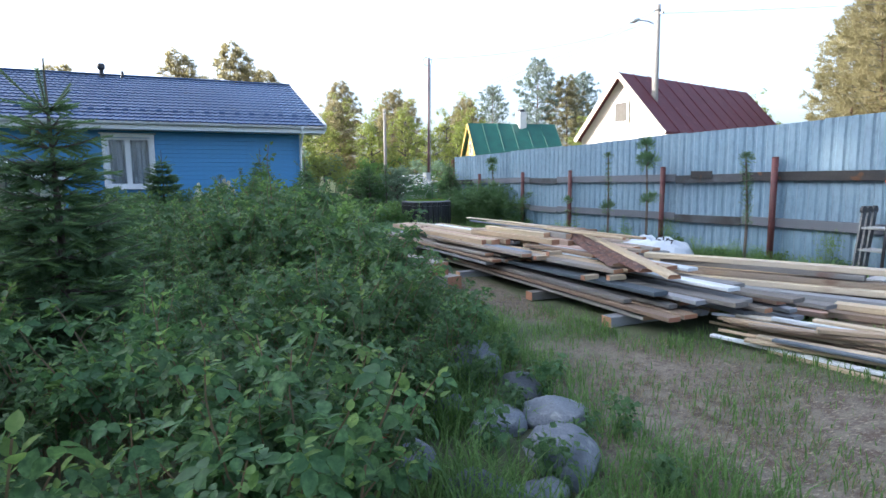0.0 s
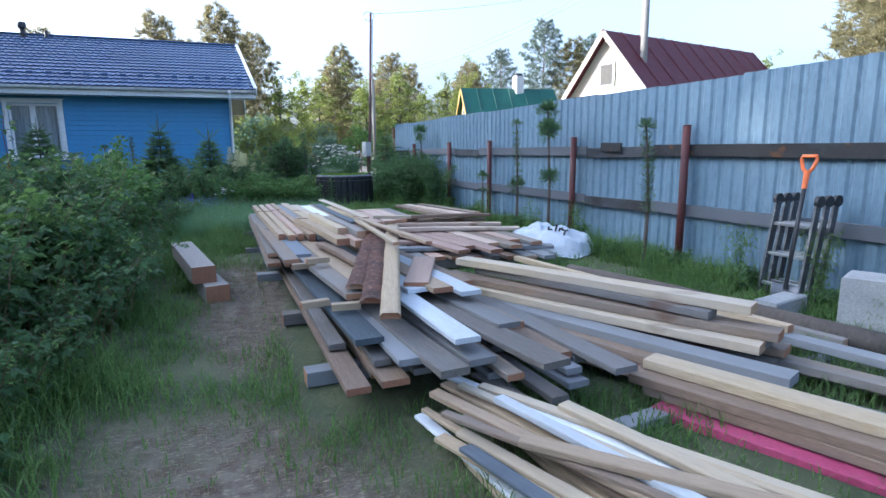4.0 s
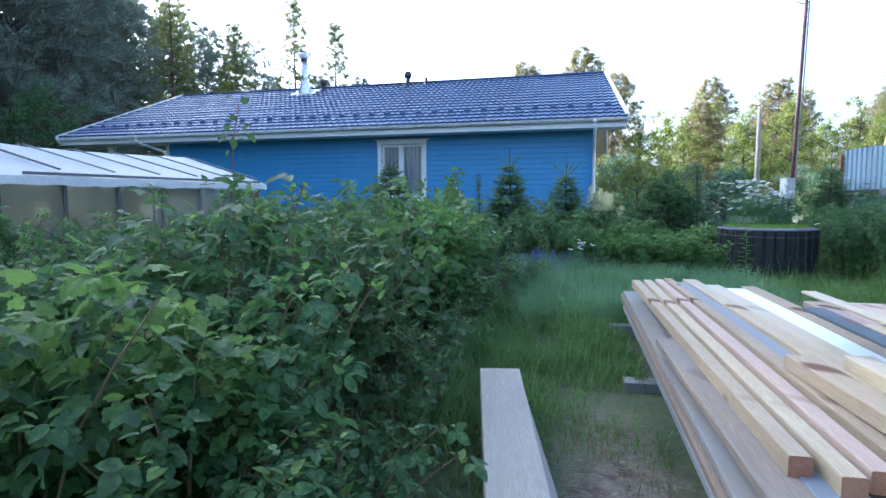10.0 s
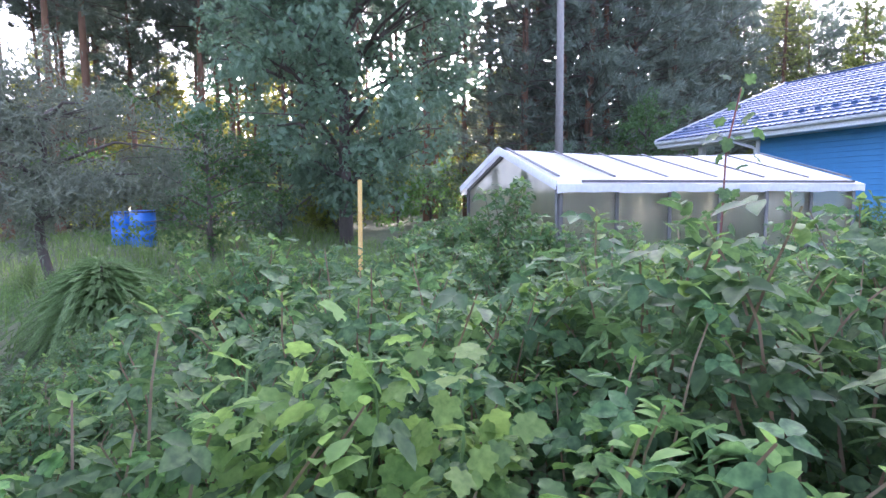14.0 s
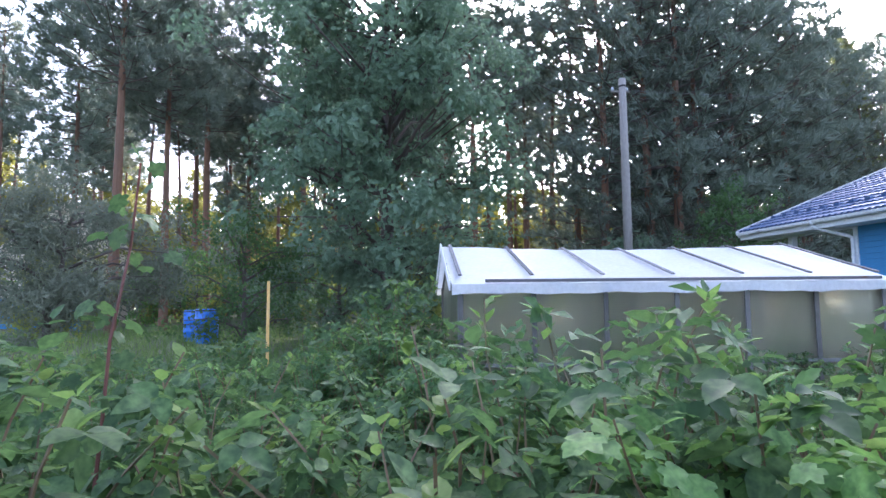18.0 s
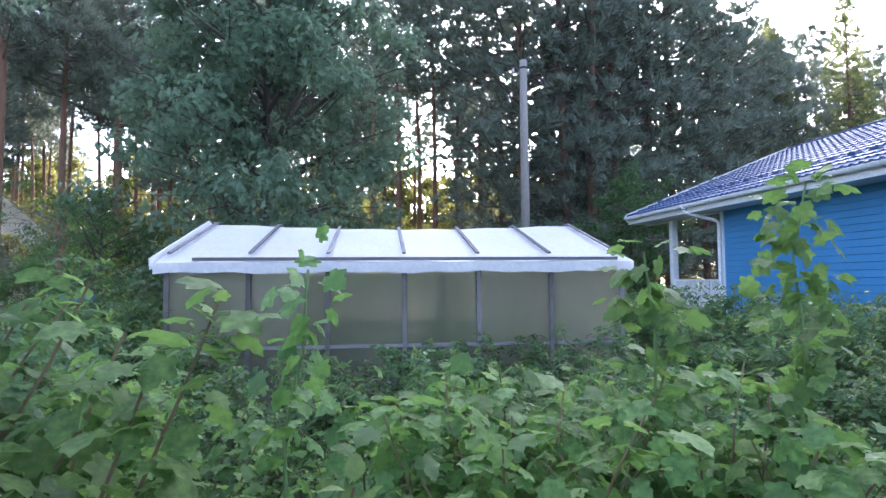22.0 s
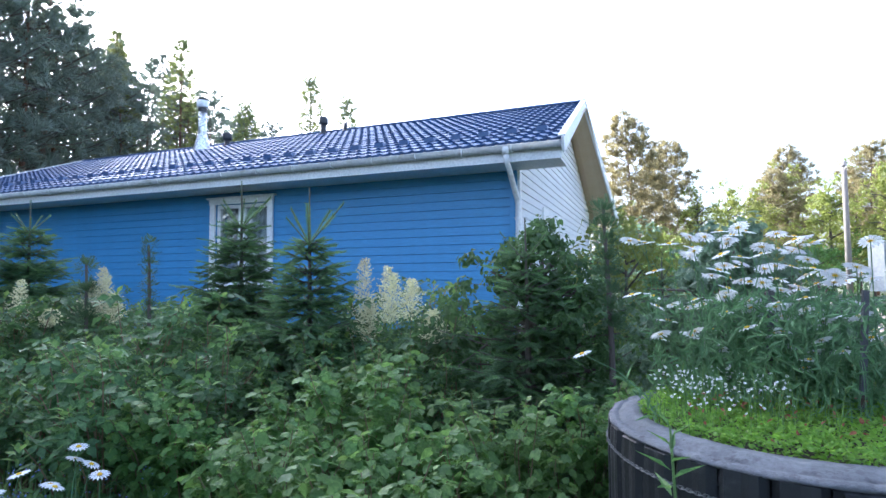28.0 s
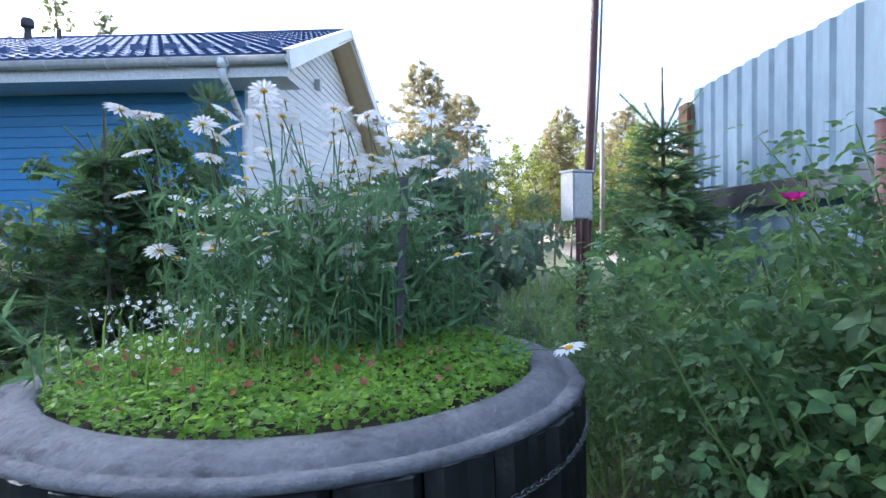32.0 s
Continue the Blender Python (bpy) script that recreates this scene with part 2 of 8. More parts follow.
M_BLUE = surface("blue_painted_siding", (0.065, 0.24, 0.49), (0.075, 0.27, 0.53), 0.7, 25, 0.5, bump=0.12, depth=0.002, stretch=(0.3, 3, 3), vary=0.03)
M_WHITE = surface("white_painted_wood", (0.70, 0.72, 0.74), (0.80, 0.81, 0.82), 1.2, 30, 0.45, bump=0.1, depth=0.002)
M_GUTTER = surface("white_metal_gutter", (0.66, 0.68, 0.70), (0.76, 0.77, 0.78), 1.4, 18, 0.35, bump=0.05, c=(0.42, 0.42, 0.40))
M_GABLE = surface("pale_gable_siding", (0.62, 0.64, 0.66), (0.70, 0.72, 0.73), 1.0, 30, 0.55, bump=0.12, stretch=(3, 0.4, 3))
M_SOFFIT = lumber("varnished_soffit_boards", (0.62, 0.50, 0.36), (0.54, 0.42, 0.29), (0.52, 0.43, 0.32), 0.2, 0.55, 0.1)
M_ROOF = surface("dark_blue_metal_tile", (0.050, 0.095, 0.205), (0.062, 0.115, 0.24), 0.8, 50, 0.34, metal=0.0, bump=0.05, depth=0.001, c=(0.05, 0.07, 0.12), spec=0.5)
M_DARK = surface("black_plastic_vent", (0.025, 0.025, 0.03), (0.035, 0.035, 0.04), 3, 40, 0.5, bump=0.1)
M_STEEL = surface("stainless_flue", (0.62, 0.63, 0.65), (0.72, 0.73, 0.74), 3, 40, 0.28, metal=0.85, bump=0.03)
M_FENCE = surface("galvanised_sheet", (0.138, 0.220, 0.302), (0.185, 0.270, 0.350), 0.9, 22, 0.55, metal=0.12, bump=0.06, depth=0.002, stretch=(1, 1, 0.35), c=(0.13, 0.20, 0.26), vary=0.05)
M_RAIL = lumber("weathered_fence_rail", (0.065, 0.064, 0.066), (0.045, 0.045, 0.047), (0.09, 0.10, 0.115), 0.65, 0.85, 0.25)
M_POST = surface("red_oxide_post", (0.085, 0.026, 0.026), (0.12, 0.034, 0.032), 3, 40, 0.6, bump=0.2, c=(0.07, 0.03, 0.025))
M_WOOD = lumber("fresh_sawn_boards", (0.325, 0.25, 0.175), (0.235, 0.175, 0.125), (0.195, 0.185, 0.175), 0.46)
M_PALE = lumber("pale_new_boards", (0.505, 0.41, 0.285), (0.415, 0.325, 0.215), (0.36, 0.315, 0.26), 0.28)
M_PINKWOOD = lumber("pinkish_pine_boards", (0.51, 0.385, 0.31), (0.425, 0.31, 0.245), (0.42, 0.345, 0.295), 0.25)
M_GREYWOOD = lumber("weathered_grey_boards", (0.245, 0.225, 0.195), (0.170, 0.158, 0.142), (0.200, 0.208, 0.220), 0.62, 0.8)
M_WHITEWOOD = lumber("whitewashed_boards", (0.62, 0.66, 0.70), (0.54, 0.57, 0.60), (0.64, 0.68, 0.72), 0.5, 0.6, 0.10, knots=False)
M_BLUEWOOD = lumber("blue_grey_painted_boards", (0.120, 0.145, 0.175), (0.080, 0.098, 0.120), (0.160, 0.180, 0.205), 0.5, 0.7, 0.18)
M_PURPLE = surface("magenta_painted_board", (0.36, 0.05, 0.13), (0.44, 0.08, 0.17), 3, 40, 0.6, bump=0.2)
M_END = lumber("reddish_end_grain", (0.45, 0.25, 0.145), (0.33, 0.17, 0.10), (0.32, 0.22, 0.16), 0.3, 0.85, 0.3, knots=False)
M_BEAM = lumber("greyish_planed_beam", (0.40, 0.365, 0.315), (0.32, 0.29, 0.25), (0.345, 0.335, 0.32), 0.55, 0.75, 0.08)
M_BARK = surface("flaky_pine_bark", (0.200, 0.095, 0.062), (0.050, 0.034, 0.034), 11, 60, 0.9, bump=1.0, depth=0.03, c=(0.36, 0.25, 0.20))
M_TRUNK = surface("orange_pine_trunk", (0.20, 0.105, 0.06), (0.12, 0.075, 0.055), 0.8, 14, 0.9, bump=0.8, depth=0.03, stretch=(1, 1, 0.4))
M_GREYBARK = surface("grey_brown_bark", (0.085, 0.070, 0.058), (0.12, 0.10, 0.085), 2.0, 22, 0.9, bump=0.8, depth=0.02, stretch=(1, 1, 0.3))
M_CANE = surface("brown_green_canes", (0.12, 0.10, 0.045), (0.17, 0.10, 0.06), 6, 40, 0.7, bump=0.1)
M_STEM = surface("green_stems", (0.09, 0.16, 0.045), (0.12, 0.20, 0.06), 6, 40, 0.6, bump=0.1)
M_STONE = surface("grey_granite_boulder", (0.105, 0.120, 0.145), (0.175, 0.19, 0.215), 5, 70, 0.85, bump=0.8, depth=0.014, vary=0.38, c=(0.24, 0.26, 0.26))
M_CONCRETE = surface("grey_concrete", (0.30, 0.31, 0.32), (0.38, 0.39, 0.39), 3, 60, 0.9, bump=0.35, depth=0.006, c=(0.20, 0.21, 0.20))
M_RUBBER = surface("black_rubber", (0.009, 0.010, 0.012), (0.016, 0.017, 0.020), 4, 50, 0.55, bump=0.4, depth=0.006, c=(0.034, 0.034, 0.036))
M_RIM = surface("dusty_cut_rubber_rim", (0.09, 0.094, 0.105), (0.155, 0.16, 0.172), 6, 60, 0.9, bump=0.7, depth=0.012, c=(0.05, 0.05, 0.055))
M_CHAIN = surface("zinc_chain", (0.16, 0.165, 0.17), (0.26, 0.265, 0.27), 20, 80, 0.5, metal=0.9, bump=0.1)
M_POLE = surface("rusty_red_pole", (0.085, 0.030, 0.028), (0.060, 0.024, 0.024), 2, 30, 0.55, bump=0.2, stretch=(1, 1, 0.3))
M_GREYMETAL = surface("light_grey_enamel_box", (0.44, 0.47, 0.48), (0.52, 0.54, 0.55), 4, 40, 0.45, bump=0.08, c=(0.36, 0.38, 0.38))
M_GREYPOLE = surface("weathered_pole", (0.21, 0.195, 0.175), (0.275, 0.255, 0.235), 1.0, 25, 0.9, bump=0.4, stretch=(1, 1, 0.25))
M_WIRE = surface("dark_cable", (0.03, 0.03, 0.032), (0.04, 0.04, 0.042), 3, 40, 0.6, bump=0.0)
M_PALEWIRE = surface("pale_cable", (0.11, 0.11, 0.11), (0.14, 0.14, 0.14), 3, 40, 0.6, bump=0.0)
M_TARP = surface("white_woven_sack", (0.44, 0.50, 0.58), (0.55, 0.60, 0.66), 6, 160, 0.6, bump=0.35, depth=0.004)
M_INK = surface("black_print", (0.03, 0.03, 0.035), (0.045, 0.045, 0.05), 6, 80, 0.8, bump=0.0)
M_ORANGE = surface("orange_plastic", (0.80, 0.16, 0.03), (0.86, 0.20, 0.04), 6, 60, 0.4, bump=0.05)
M_ALU = surface("bare_aluminium", (0.40, 0.42, 0.44), (0.50, 0.52, 0.53), 5, 60, 0.35, metal=0.9, bump=0.08)
M_RAILALU = surface("dull_dark_aluminium", (0.10, 0.106, 0.118), (0.17, 0.178, 0.19), 9, 60, 0.45, metal=0.5, bump=0.1, c=(0.28, 0.29, 0.30))
M_BARREL = surface("blue_plastic_barrel", (0.02, 0.13, 0.50), (0.03, 0.17, 0.56), 4, 40, 0.4, bump=0.05)
M_REDROOF = surface("maroon_sheet_roof", (0.085, 0.018, 0.026), (0.105, 0.024, 0.033), 1.5, 30, 0.6, bump=0.1, c=(0.13, 0.05, 0.05), spec=0.3)
M_GREENROOF = surface("green_metal_roof", (0.010, 0.075, 0.058), (0.014, 0.100, 0.075), 1.5, 30, 0.5, bump=0.1)
M_CREAM = surface("cream_gable_boards", (0.66, 0.58, 0.46), (0.74, 0.66, 0.52), 1.5, 30, 0.7, bump=0.1)
M_YELLOW = surface("yellow_gable_boards", (0.62, 0.40, 0.10), (0.70, 0.46, 0.14), 1.5, 30, 0.7, bump=0.1)
M_BRICKWHITE = surface("whitewashed_chimney", (0.62, 0.62, 0.60), (0.72, 0.72, 0.70), 2, 30, 0.8, bump=0.2)
M_GREYROOF = surface("slate_blue_roof", (0.06, 0.07, 0.12), (0.08, 0.09, 0.15), 1.5, 30, 0.6, bump=0.1)
M_GREYROOFWALL = surface("grey_plank_wall", (0.20, 0.20, 0.20), (0.26, 0.26, 0.26), 1.5, 30, 0.8, bump=0.1)
M_CURTAIN = surface("sheer_curtain", (0.42, 0.45, 0.50), (0.56, 0.59, 0.63), 2.5, 20, 0.9, bump=0.3, stretch=(8, 1, 0.5))
M_STAKE = lumber("new_wooden_stake", (0.72, 0.46, 0.18), (0.60, 0.36, 0.13), (0.55, 0.38, 0.2), 0.1)

L_RASP = leafy("raspberry_leaf", (0.029, 0.074, 0.027), (0.136, 0.232, 0.078), 0.36, 0.55, (0.155, 0.255, 0.082), spec=0.28)
L_YOUNG = leafy("young_shoot_leaf", (0.115, 0.200, 0.050), (0.215, 0.325, 0.085), 0.42, 0.55, (0.22, 0.32, 0.08), spec=0.25)
L_CURR = leafy("currant_leaf", (0.052, 0.120, 0.032), (0.185, 0.315, 0.078), 0.40, 0.55, (0.20, 0.33, 0.08), spec=0.28)
L_GREY = leafy("silvery_leaf", (0.14, 0.165, 0.115), (0.23, 0.260, 0.180), 0.28, 0.6)
L_TREE = leafy("alder_leaf", (0.076, 0.136, 0.084), (0.185, 0.255, 0.158), 0.46, 0.5)
# birch and understorey leaves: low-sun gold is mixed into the leaf colour
L_BIRCH = leafy("sun_tinted_birch_leaf", (0.145, 0.185, 0.038), (0.265, 0.290, 0.068), 0.45, 0.5)
L_UNDER = leafy("backlight_tinted_leaf", (0.135, 0.150, 0.030), (0.240, 0.235, 0.050), 0.46, 0.55)
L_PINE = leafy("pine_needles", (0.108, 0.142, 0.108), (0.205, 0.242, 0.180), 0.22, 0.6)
# yellower copies of the needle colours, with warm sunlight painted in
L_SUNNYSPRUCE = leafy("sun_tinted_spruce_needles", (0.125, 0.150, 0.048), (0.215, 0.235, 0.076), 0.40, 0.6)
L_LANEPINE = leafy("sun_tinted_pine_needles", (0.165, 0.150, 0.070), (0.275, 0.235, 0.120), 0.45, 0.6)
L_SPRUCE = leafy("spruce_needles", (0.058, 0.112, 0.050), (0.120, 0.190, 0.082), 0.34, 0.55)
L_SHOOT = leafy("fresh_spruce_shoots", (0.105, 0.190, 0.062), (0.175, 0.280, 0.095), 0.25, 0.55)
L_GRASS = leafy("grass_blades", (0.055, 0.120, 0.030), (0.200, 0.290, 0.085), 0.42, 0.6, spec=0.25)
L_LAWN = leafy("lawn_blades", (0.045, 0.105, 0.026), (0.215, 0.320, 0.090), 0.42, 0.6, (0.20, 0.27, 0.095), spec=0.3)
L_DRY = leafy("dry_grass", (0.20, 0.17, 0.09), (0.30, 0.26, 0.15), 0.3, 0.8)
L_LIME = leafy("bright_groundcover_leaf", (0.12, 0.27, 0.025), (0.24, 0.42, 0.055), 0.45, 0.5)
L_REDLEAF = leafy("withered_red_leaf", (0.22, 0.06, 0.045), (0.36, 0.16, 0.09), 0.3, 0.7)
L_DAISY = leafy("daisy_stalks_and_leaves", (0.100, 0.200, 0.085), (0.160, 0.275, 0.125), 0.38, 0.5)
L_PETAL = leafy("white_petals", (0.78, 0.80, 0.84), (0.86, 0.87, 0.90), 0.3, 0.6, (0.85, 0.86, 0.88), 0.04)
L_CENTRE = leafy("yellow_flower_centres", (0.70, 0.42, 0.02), (0.80, 0.52, 0.03), 0.1, 0.8)
L_PLUME = leafy("cream_plumes", (0.62, 0.58, 0.33), (0.78, 0.74, 0.47), 0.35, 0.8)
L_BLUEFL = leafy("small_blue_flowers", (0.16, 0.22, 0.62), (0.30, 0.36, 0.75), 0.3, 0.7)
L_LUPIN = leafy("violet_lupin_flowers", (0.07, 0.05, 0.40), (0.12, 0.08, 0.52), 0.3, 0.7)
L_ROSE = leafy("magenta_rose_petals", (0.50, 0.015, 0.22), (0.62, 0.03, 0.32), 0.3, 0.6)


# ---------------------------------------------------------------- ground
def bump_z(x, y):
    """Gentle unevenness of the yard."""
    return 0.035 * noise.noise(Vector((x * 0.35, y * 0.35, 3.0))) + 0.02 * noise.noise(Vector((x * 1.3, y * 1.3, 7.0)))


def track(x, y):
    """1 on the trodden earth between the bushes and the planks, 0 in the grass."""
    d1 = math.hypot((x - 3.2) / 1.5, (y - 1.6) / 2.4)
    d2 = math.hypot((x - 3.5) / 0.52, (y - 5.9) / 2.4)
    d3 = math.hypot((x - 5.0) / 2.2, (y + 1.0) / 2.4)
    return max(0.0, min(1.0, 1.6 - 1.3 * min(d1, d2, d3)))


def ground_material():
    m, nt, bsdf = material("trodden_grassy_earth")
    soil = ramp_mix(nt, spread(nt, noise_of(nt, 0.35, 6.0), 0.35, 0.65), (0.120, 0.098, 0.072), (0.185, 0.158, 0.120))
    grit = noise_of(nt, 9.0, 8.0)
    soil = ramp_mix(nt, spread(nt, grit, 0.58, 0.38), soil, (0.085, 0.060, 0.042))
    soil = ramp_mix(nt, spread(nt, noise_of(nt, 26.0, 6.0, (1, 3, 1)), 0.54, 0.66), soil, (0.27, 0.235, 0.165))
    turf = ramp_mix(nt, spread(nt, noise_of(nt, 2.2, 6.0), 0.35, 0.65), (0.055, 0.075, 0.032), (0.105, 0.115, 0.055))
    col = nt.nodes.new("ShaderNodeAttribute")
    col.attribute_name = "worn"
    add = nt.nodes.new("ShaderNodeMath")
    add.operation = "ADD"
    nt.links.new(col.outputs["Fac"], add.inputs[0])
    nt.links.new(spread_out(nt, noise_of(nt, 1.6, 7.0), -0.55, 0.55), add.inputs[1])
    base = ramp_mix(nt, spread(nt, add.outputs[0], 0.45, 0.85), turf, soil)
    nt.links.new(base, bsdf.inputs["Base Color"])
    bsdf.inputs["Roughness"].default_value = 0.95
    bumped(nt, bsdf, noise_of(nt, 22.0, 8.0), 1.0, 0.03)
    return m


def make_ground():
    near = np.r_[np.arange(-8, 12.01, 0.2)]
    xs = np.r_[-600, -200, -80, -40, -24, -14, near, 14, 18, 26, 40, 80, 200, 600]
    ys = np.r_[-600, -200, -80, -30, -14, -8, np.arange(-5, 18.01, 0.2), 22, 30, 45, 70, 110, 200, 600]
    vs = np.array([(x, y, bump_z(x, y) if -10 < x < 13 and -7 < y < 20 else 0.0) for y in ys for x in xs])
    nx = len(xs)
    fs = [(j * nx + i, j * nx + i + 1, (j + 1) * nx + i + 1, (j + 1) * nx + i) for j in range(len(ys) - 1) for i in range(nx - 1)]
    g = Geo().add(vs, fs)
    ob = solid("ground", g, ground_material(), "uneven yard of grass and trodden brown earth", "ground", kind="structure", smooth=True)
    worn = ob.data.attributes.new("worn", "FLOAT", "POINT")
    worn.data.foreach_set("value", [track(x, y) if -10 < x < 13 and -7 < y < 20 else 0.0 for x, y, _ in vs])
    return ob


make_ground()

# ---------------------------------------------------------------- the blue house
HX0, HX1 = -9.2, 3.62                 # front wall ends
HY = 19.66                            # face of the front wall
EAVE_Y, EAVE_Z = 19.02, 3.20          # front edge of the roof
RIDGE_Y, RIDGE_Z = 24.39, 5.36
ROOF_X0, ROOF_X1 = -12.62, 4.42
BACK_Y = 2 * RIDGE_Y - HY
house = thing("blue_house", "single-storey blue timber house with a dark metal-tile roof", "house", pose(0, 0, 0))
SLOPE = (RIDGE_Z - EAVE_Z) / (RIDGE_Y - EAVE_Y)


def under_roof(y):
    return EAVE_Z - 0.10 + SLOPE * (min(y, 2 * RIDGE_Y - y) - EAVE_Y)


def house_walls():
    core = Geo()
    hole = (-2.12, -0.92, 1.28, 2.74)
    x0, x1, z0, z1 = hole
    for a, b, c, d in ((HX0, x0, 0.3, 3.1), (x1, HX1 - 0.03, 0.3, 3.1), (x0, x1, 0.3, z0), (x0, x1, z1, 3.1)):
        core.box((b - a, 0.16, d - c), pose((a + b) / 2, HY + 0.11, (c + d) / 2))
    part("front_wall", core, M_BLUE, house)
    plinth = Geo().box((HX1 - HX0 - 0.1, 0.2, 0.34), pose((HX0 + HX1) / 2, HY + 0.14, 0.15))
    part("plinth", plinth, M_CONCRETE, house, "grey concrete plinth")
    # gable walls, with the slope of the roof above them
    for name, x, mat in (("gable_wall", HX1 - 0.08, M_GABLE), ("far_gable_wall", HX0 + 0.08, M_BLUE)):
        g = Geo()
        ys = [HY + 0.2, RIDGE_Y, BACK_Y]
        outline = [(HY + 0.195, 0.3), (BACK_Y, 0.3), (BACK_Y, under_roof(BACK_Y)), (RIDGE_Y, under_roof(RIDGE_Y)), (HY + 0.195, under_roof(HY + 0.2))]
        vs = [(x + s, y, z) for s in (-0.07, 0.07) for y, z in outline]
        n = len(outline)
        g.add(vs, [tuple(range(n)), tuple(range(2 * n - 1, n - 1, -1))] + [(i, i + n, (i + 1) % n + n, (i + 1) % n) for i in range(n)])
        part(name, g, mat, house)
    part("back_wall", Geo().box((HX1 - HX0 - 0.2, 0.16, 2.8), pose((HX0 + HX1) / 2, BACK_Y, 1.7)), M_BLUE, house)
    # lapped siding, board by board
    pitch, n = 0.1375, 20
    for i in range(n):
        z = 0.36 + i * pitch
        spans = [(HX0 + 0.10, HX1 - 0.10)]
        if z + pitch > 1.22 and z < 2.80:
            spans = [(HX0 + 0.10, -2.20), (-0.84, HX1 - 0.10)]
        for a, b in spans:
            g = Geo().add([(a, 0.0, 0.006), (b, 0.0, 0.006), (b, -0.022, 0.0), (a, -0.022, 0.0), (a, -0.012, pitch - 0.008), (b, -0.012, pitch - 0.008), (b, 0.0, pitch - 0.003), (a, 0.0, pitch - 0.003)],
                          [(3, 2, 1, 0), (4, 5, 2, 3), (7, 6, 5, 4), (0, 7, 4, 3), (1, 2, 5, 6)])
            part("siding_board", g, M_BLUE, house, m=pose(0, HY + 0.03, z))
    for i in range(34):
        z = 0.36 + i * pitch
        y0 = HY + 0.12
        rise = max(0.0, (z + pitch - under_roof(y0)) / SLOPE)
        a, b = y0 + rise, 2 * RIDGE_Y - y0 - rise
        if b - a < 0.4:
            break
        g = Geo().add([(0, a, 0.006), (0, b, 0.006), (0.022, b, 0), (0.022, a, 0), (0.012, a, pitch - 0.008), (0.012, b, pitch - 0.008), (0, b, pitch - 0.003), (0, a, pitch - 0.003)],
                      [(0, 1, 2, 3), (3, 2, 5, 4), (4, 5, 6, 7), (3, 4, 7, 0), (6, 5, 2, 1)])
        part("gable_board", g, M_GABLE, house, m=pose(HX1 - 0.008, 0, z))
    for x in (HX0 + 0.05, HX1 - 0.05):
        part("corner_board", Geo().box((0.11, 0.05, 2.75), pose(x, HY + 0.005, 1.72)), M_WHITE if x < 0 else M_BLUE, house)
    part("corner_board", Geo().box((0.05, 0.12, 2.8), pose(HX1 + 0.02, HY + 0.07, 1.74)), M_WHITE, house, "white corner board")
    part("frieze_board", Geo().box((HX1 - HX0, 0.045, 0.06), pose((HX0 + HX1) / 2, HY - 0.012, 3.06)), M_BLUE, house)


def sheet_tiles(side):
    """Pressed metal tiles, one stepped course after another, from eave to ridge."""
    courses, pitch = 16, 0.183
    run = math.hypot(RIDGE_Y - EAVE_Y, RIDGE_Z - EAVE_Z)
    rise = math.atan(SLOPE)
    step = run / courses
    for c in range(courses):
        g = Geo()
        s0, s1 = c * step, (c + 1) * step + 0.02
        shrink = 0.33 * (c + 0.5) / courses
        xa, xb = ROOF_X0 + 0.02 + shrink, ROOF_X1 - 0.02 - shrink
        n = int((xb - xa) / (pitch / 6))
        xs = np.linspace(xa, xb, n + 1)
        ph = 2 * np.pi * (xs - ROOF_X0) / pitch
        wave = 0.016 * np.maximum(np.cos(ph), -0.35) + 0.004 * np.cos(2 * ph)
        vs = []
        for k, (s, lift) in enumerate(((s0, -0.004), (s0, 0.034), (s0 + 0.07, 0.032), (s0 + 0.6 * step, 0.014), (s1, 0.0))):
            h = wave * (1.0 if k else 0.9) + lift
            y = s * math.cos(rise) - h * math.sin(rise)
            z = s * math.sin(rise) + h * math.cos(rise)
            if k == 1:
                y = y - 0.012 + 0.012 * np.sin(ph)
            vs.append(np.c_[xs, (EAVE_Y + y) if side == 0 else (2 * RIDGE_Y - EAVE_Y - y), EAVE_Z + z])
        vs = np.concatenate(vs)
        m = n + 1
        fs = [(k * m + i, k * m + i + 1, (k + 1) * m + i + 1, (k + 1) * m + i) for k in range(4) for i in range(n)]
        if side:
            fs = [tuple(reversed(q)) for q in fs]
        part("tile_course", g.add(vs, fs), M_ROOF, roof, smooth=False)


def roof_slab(side):
    """The boarded deck under the tiles."""
    e = 0.03
    y0, y1 = (EAVE_Y + e, RIDGE_Y) if side == 0 else (2 * RIDGE_Y - EAVE_Y - e, RIDGE_Y)
    g = Geo()
    top = [(ROOF_X0 + 0.05, y0, EAVE_Z - 0.045), (ROOF_X1 - 0.05, y0, EAVE_Z - 0.045), (ROOF_X1 - 0.38, y1, RIDGE_Z - 0.045), (ROOF_X0 + 0.38, y1, RIDGE_Z - 0.045)]
    bot = [(x, y, z - 0.07) for x, y, z in top]
    g.add(top + bot, [(0, 1, 2, 3), (7, 6, 5, 4), (0, 4, 5, 1), (1, 5, 6, 2), (2, 6, 7, 3), (3, 7, 4, 0)])
    part("roof_deck", g, M_SOFFIT, roof, "yellowish varnished board soffit")


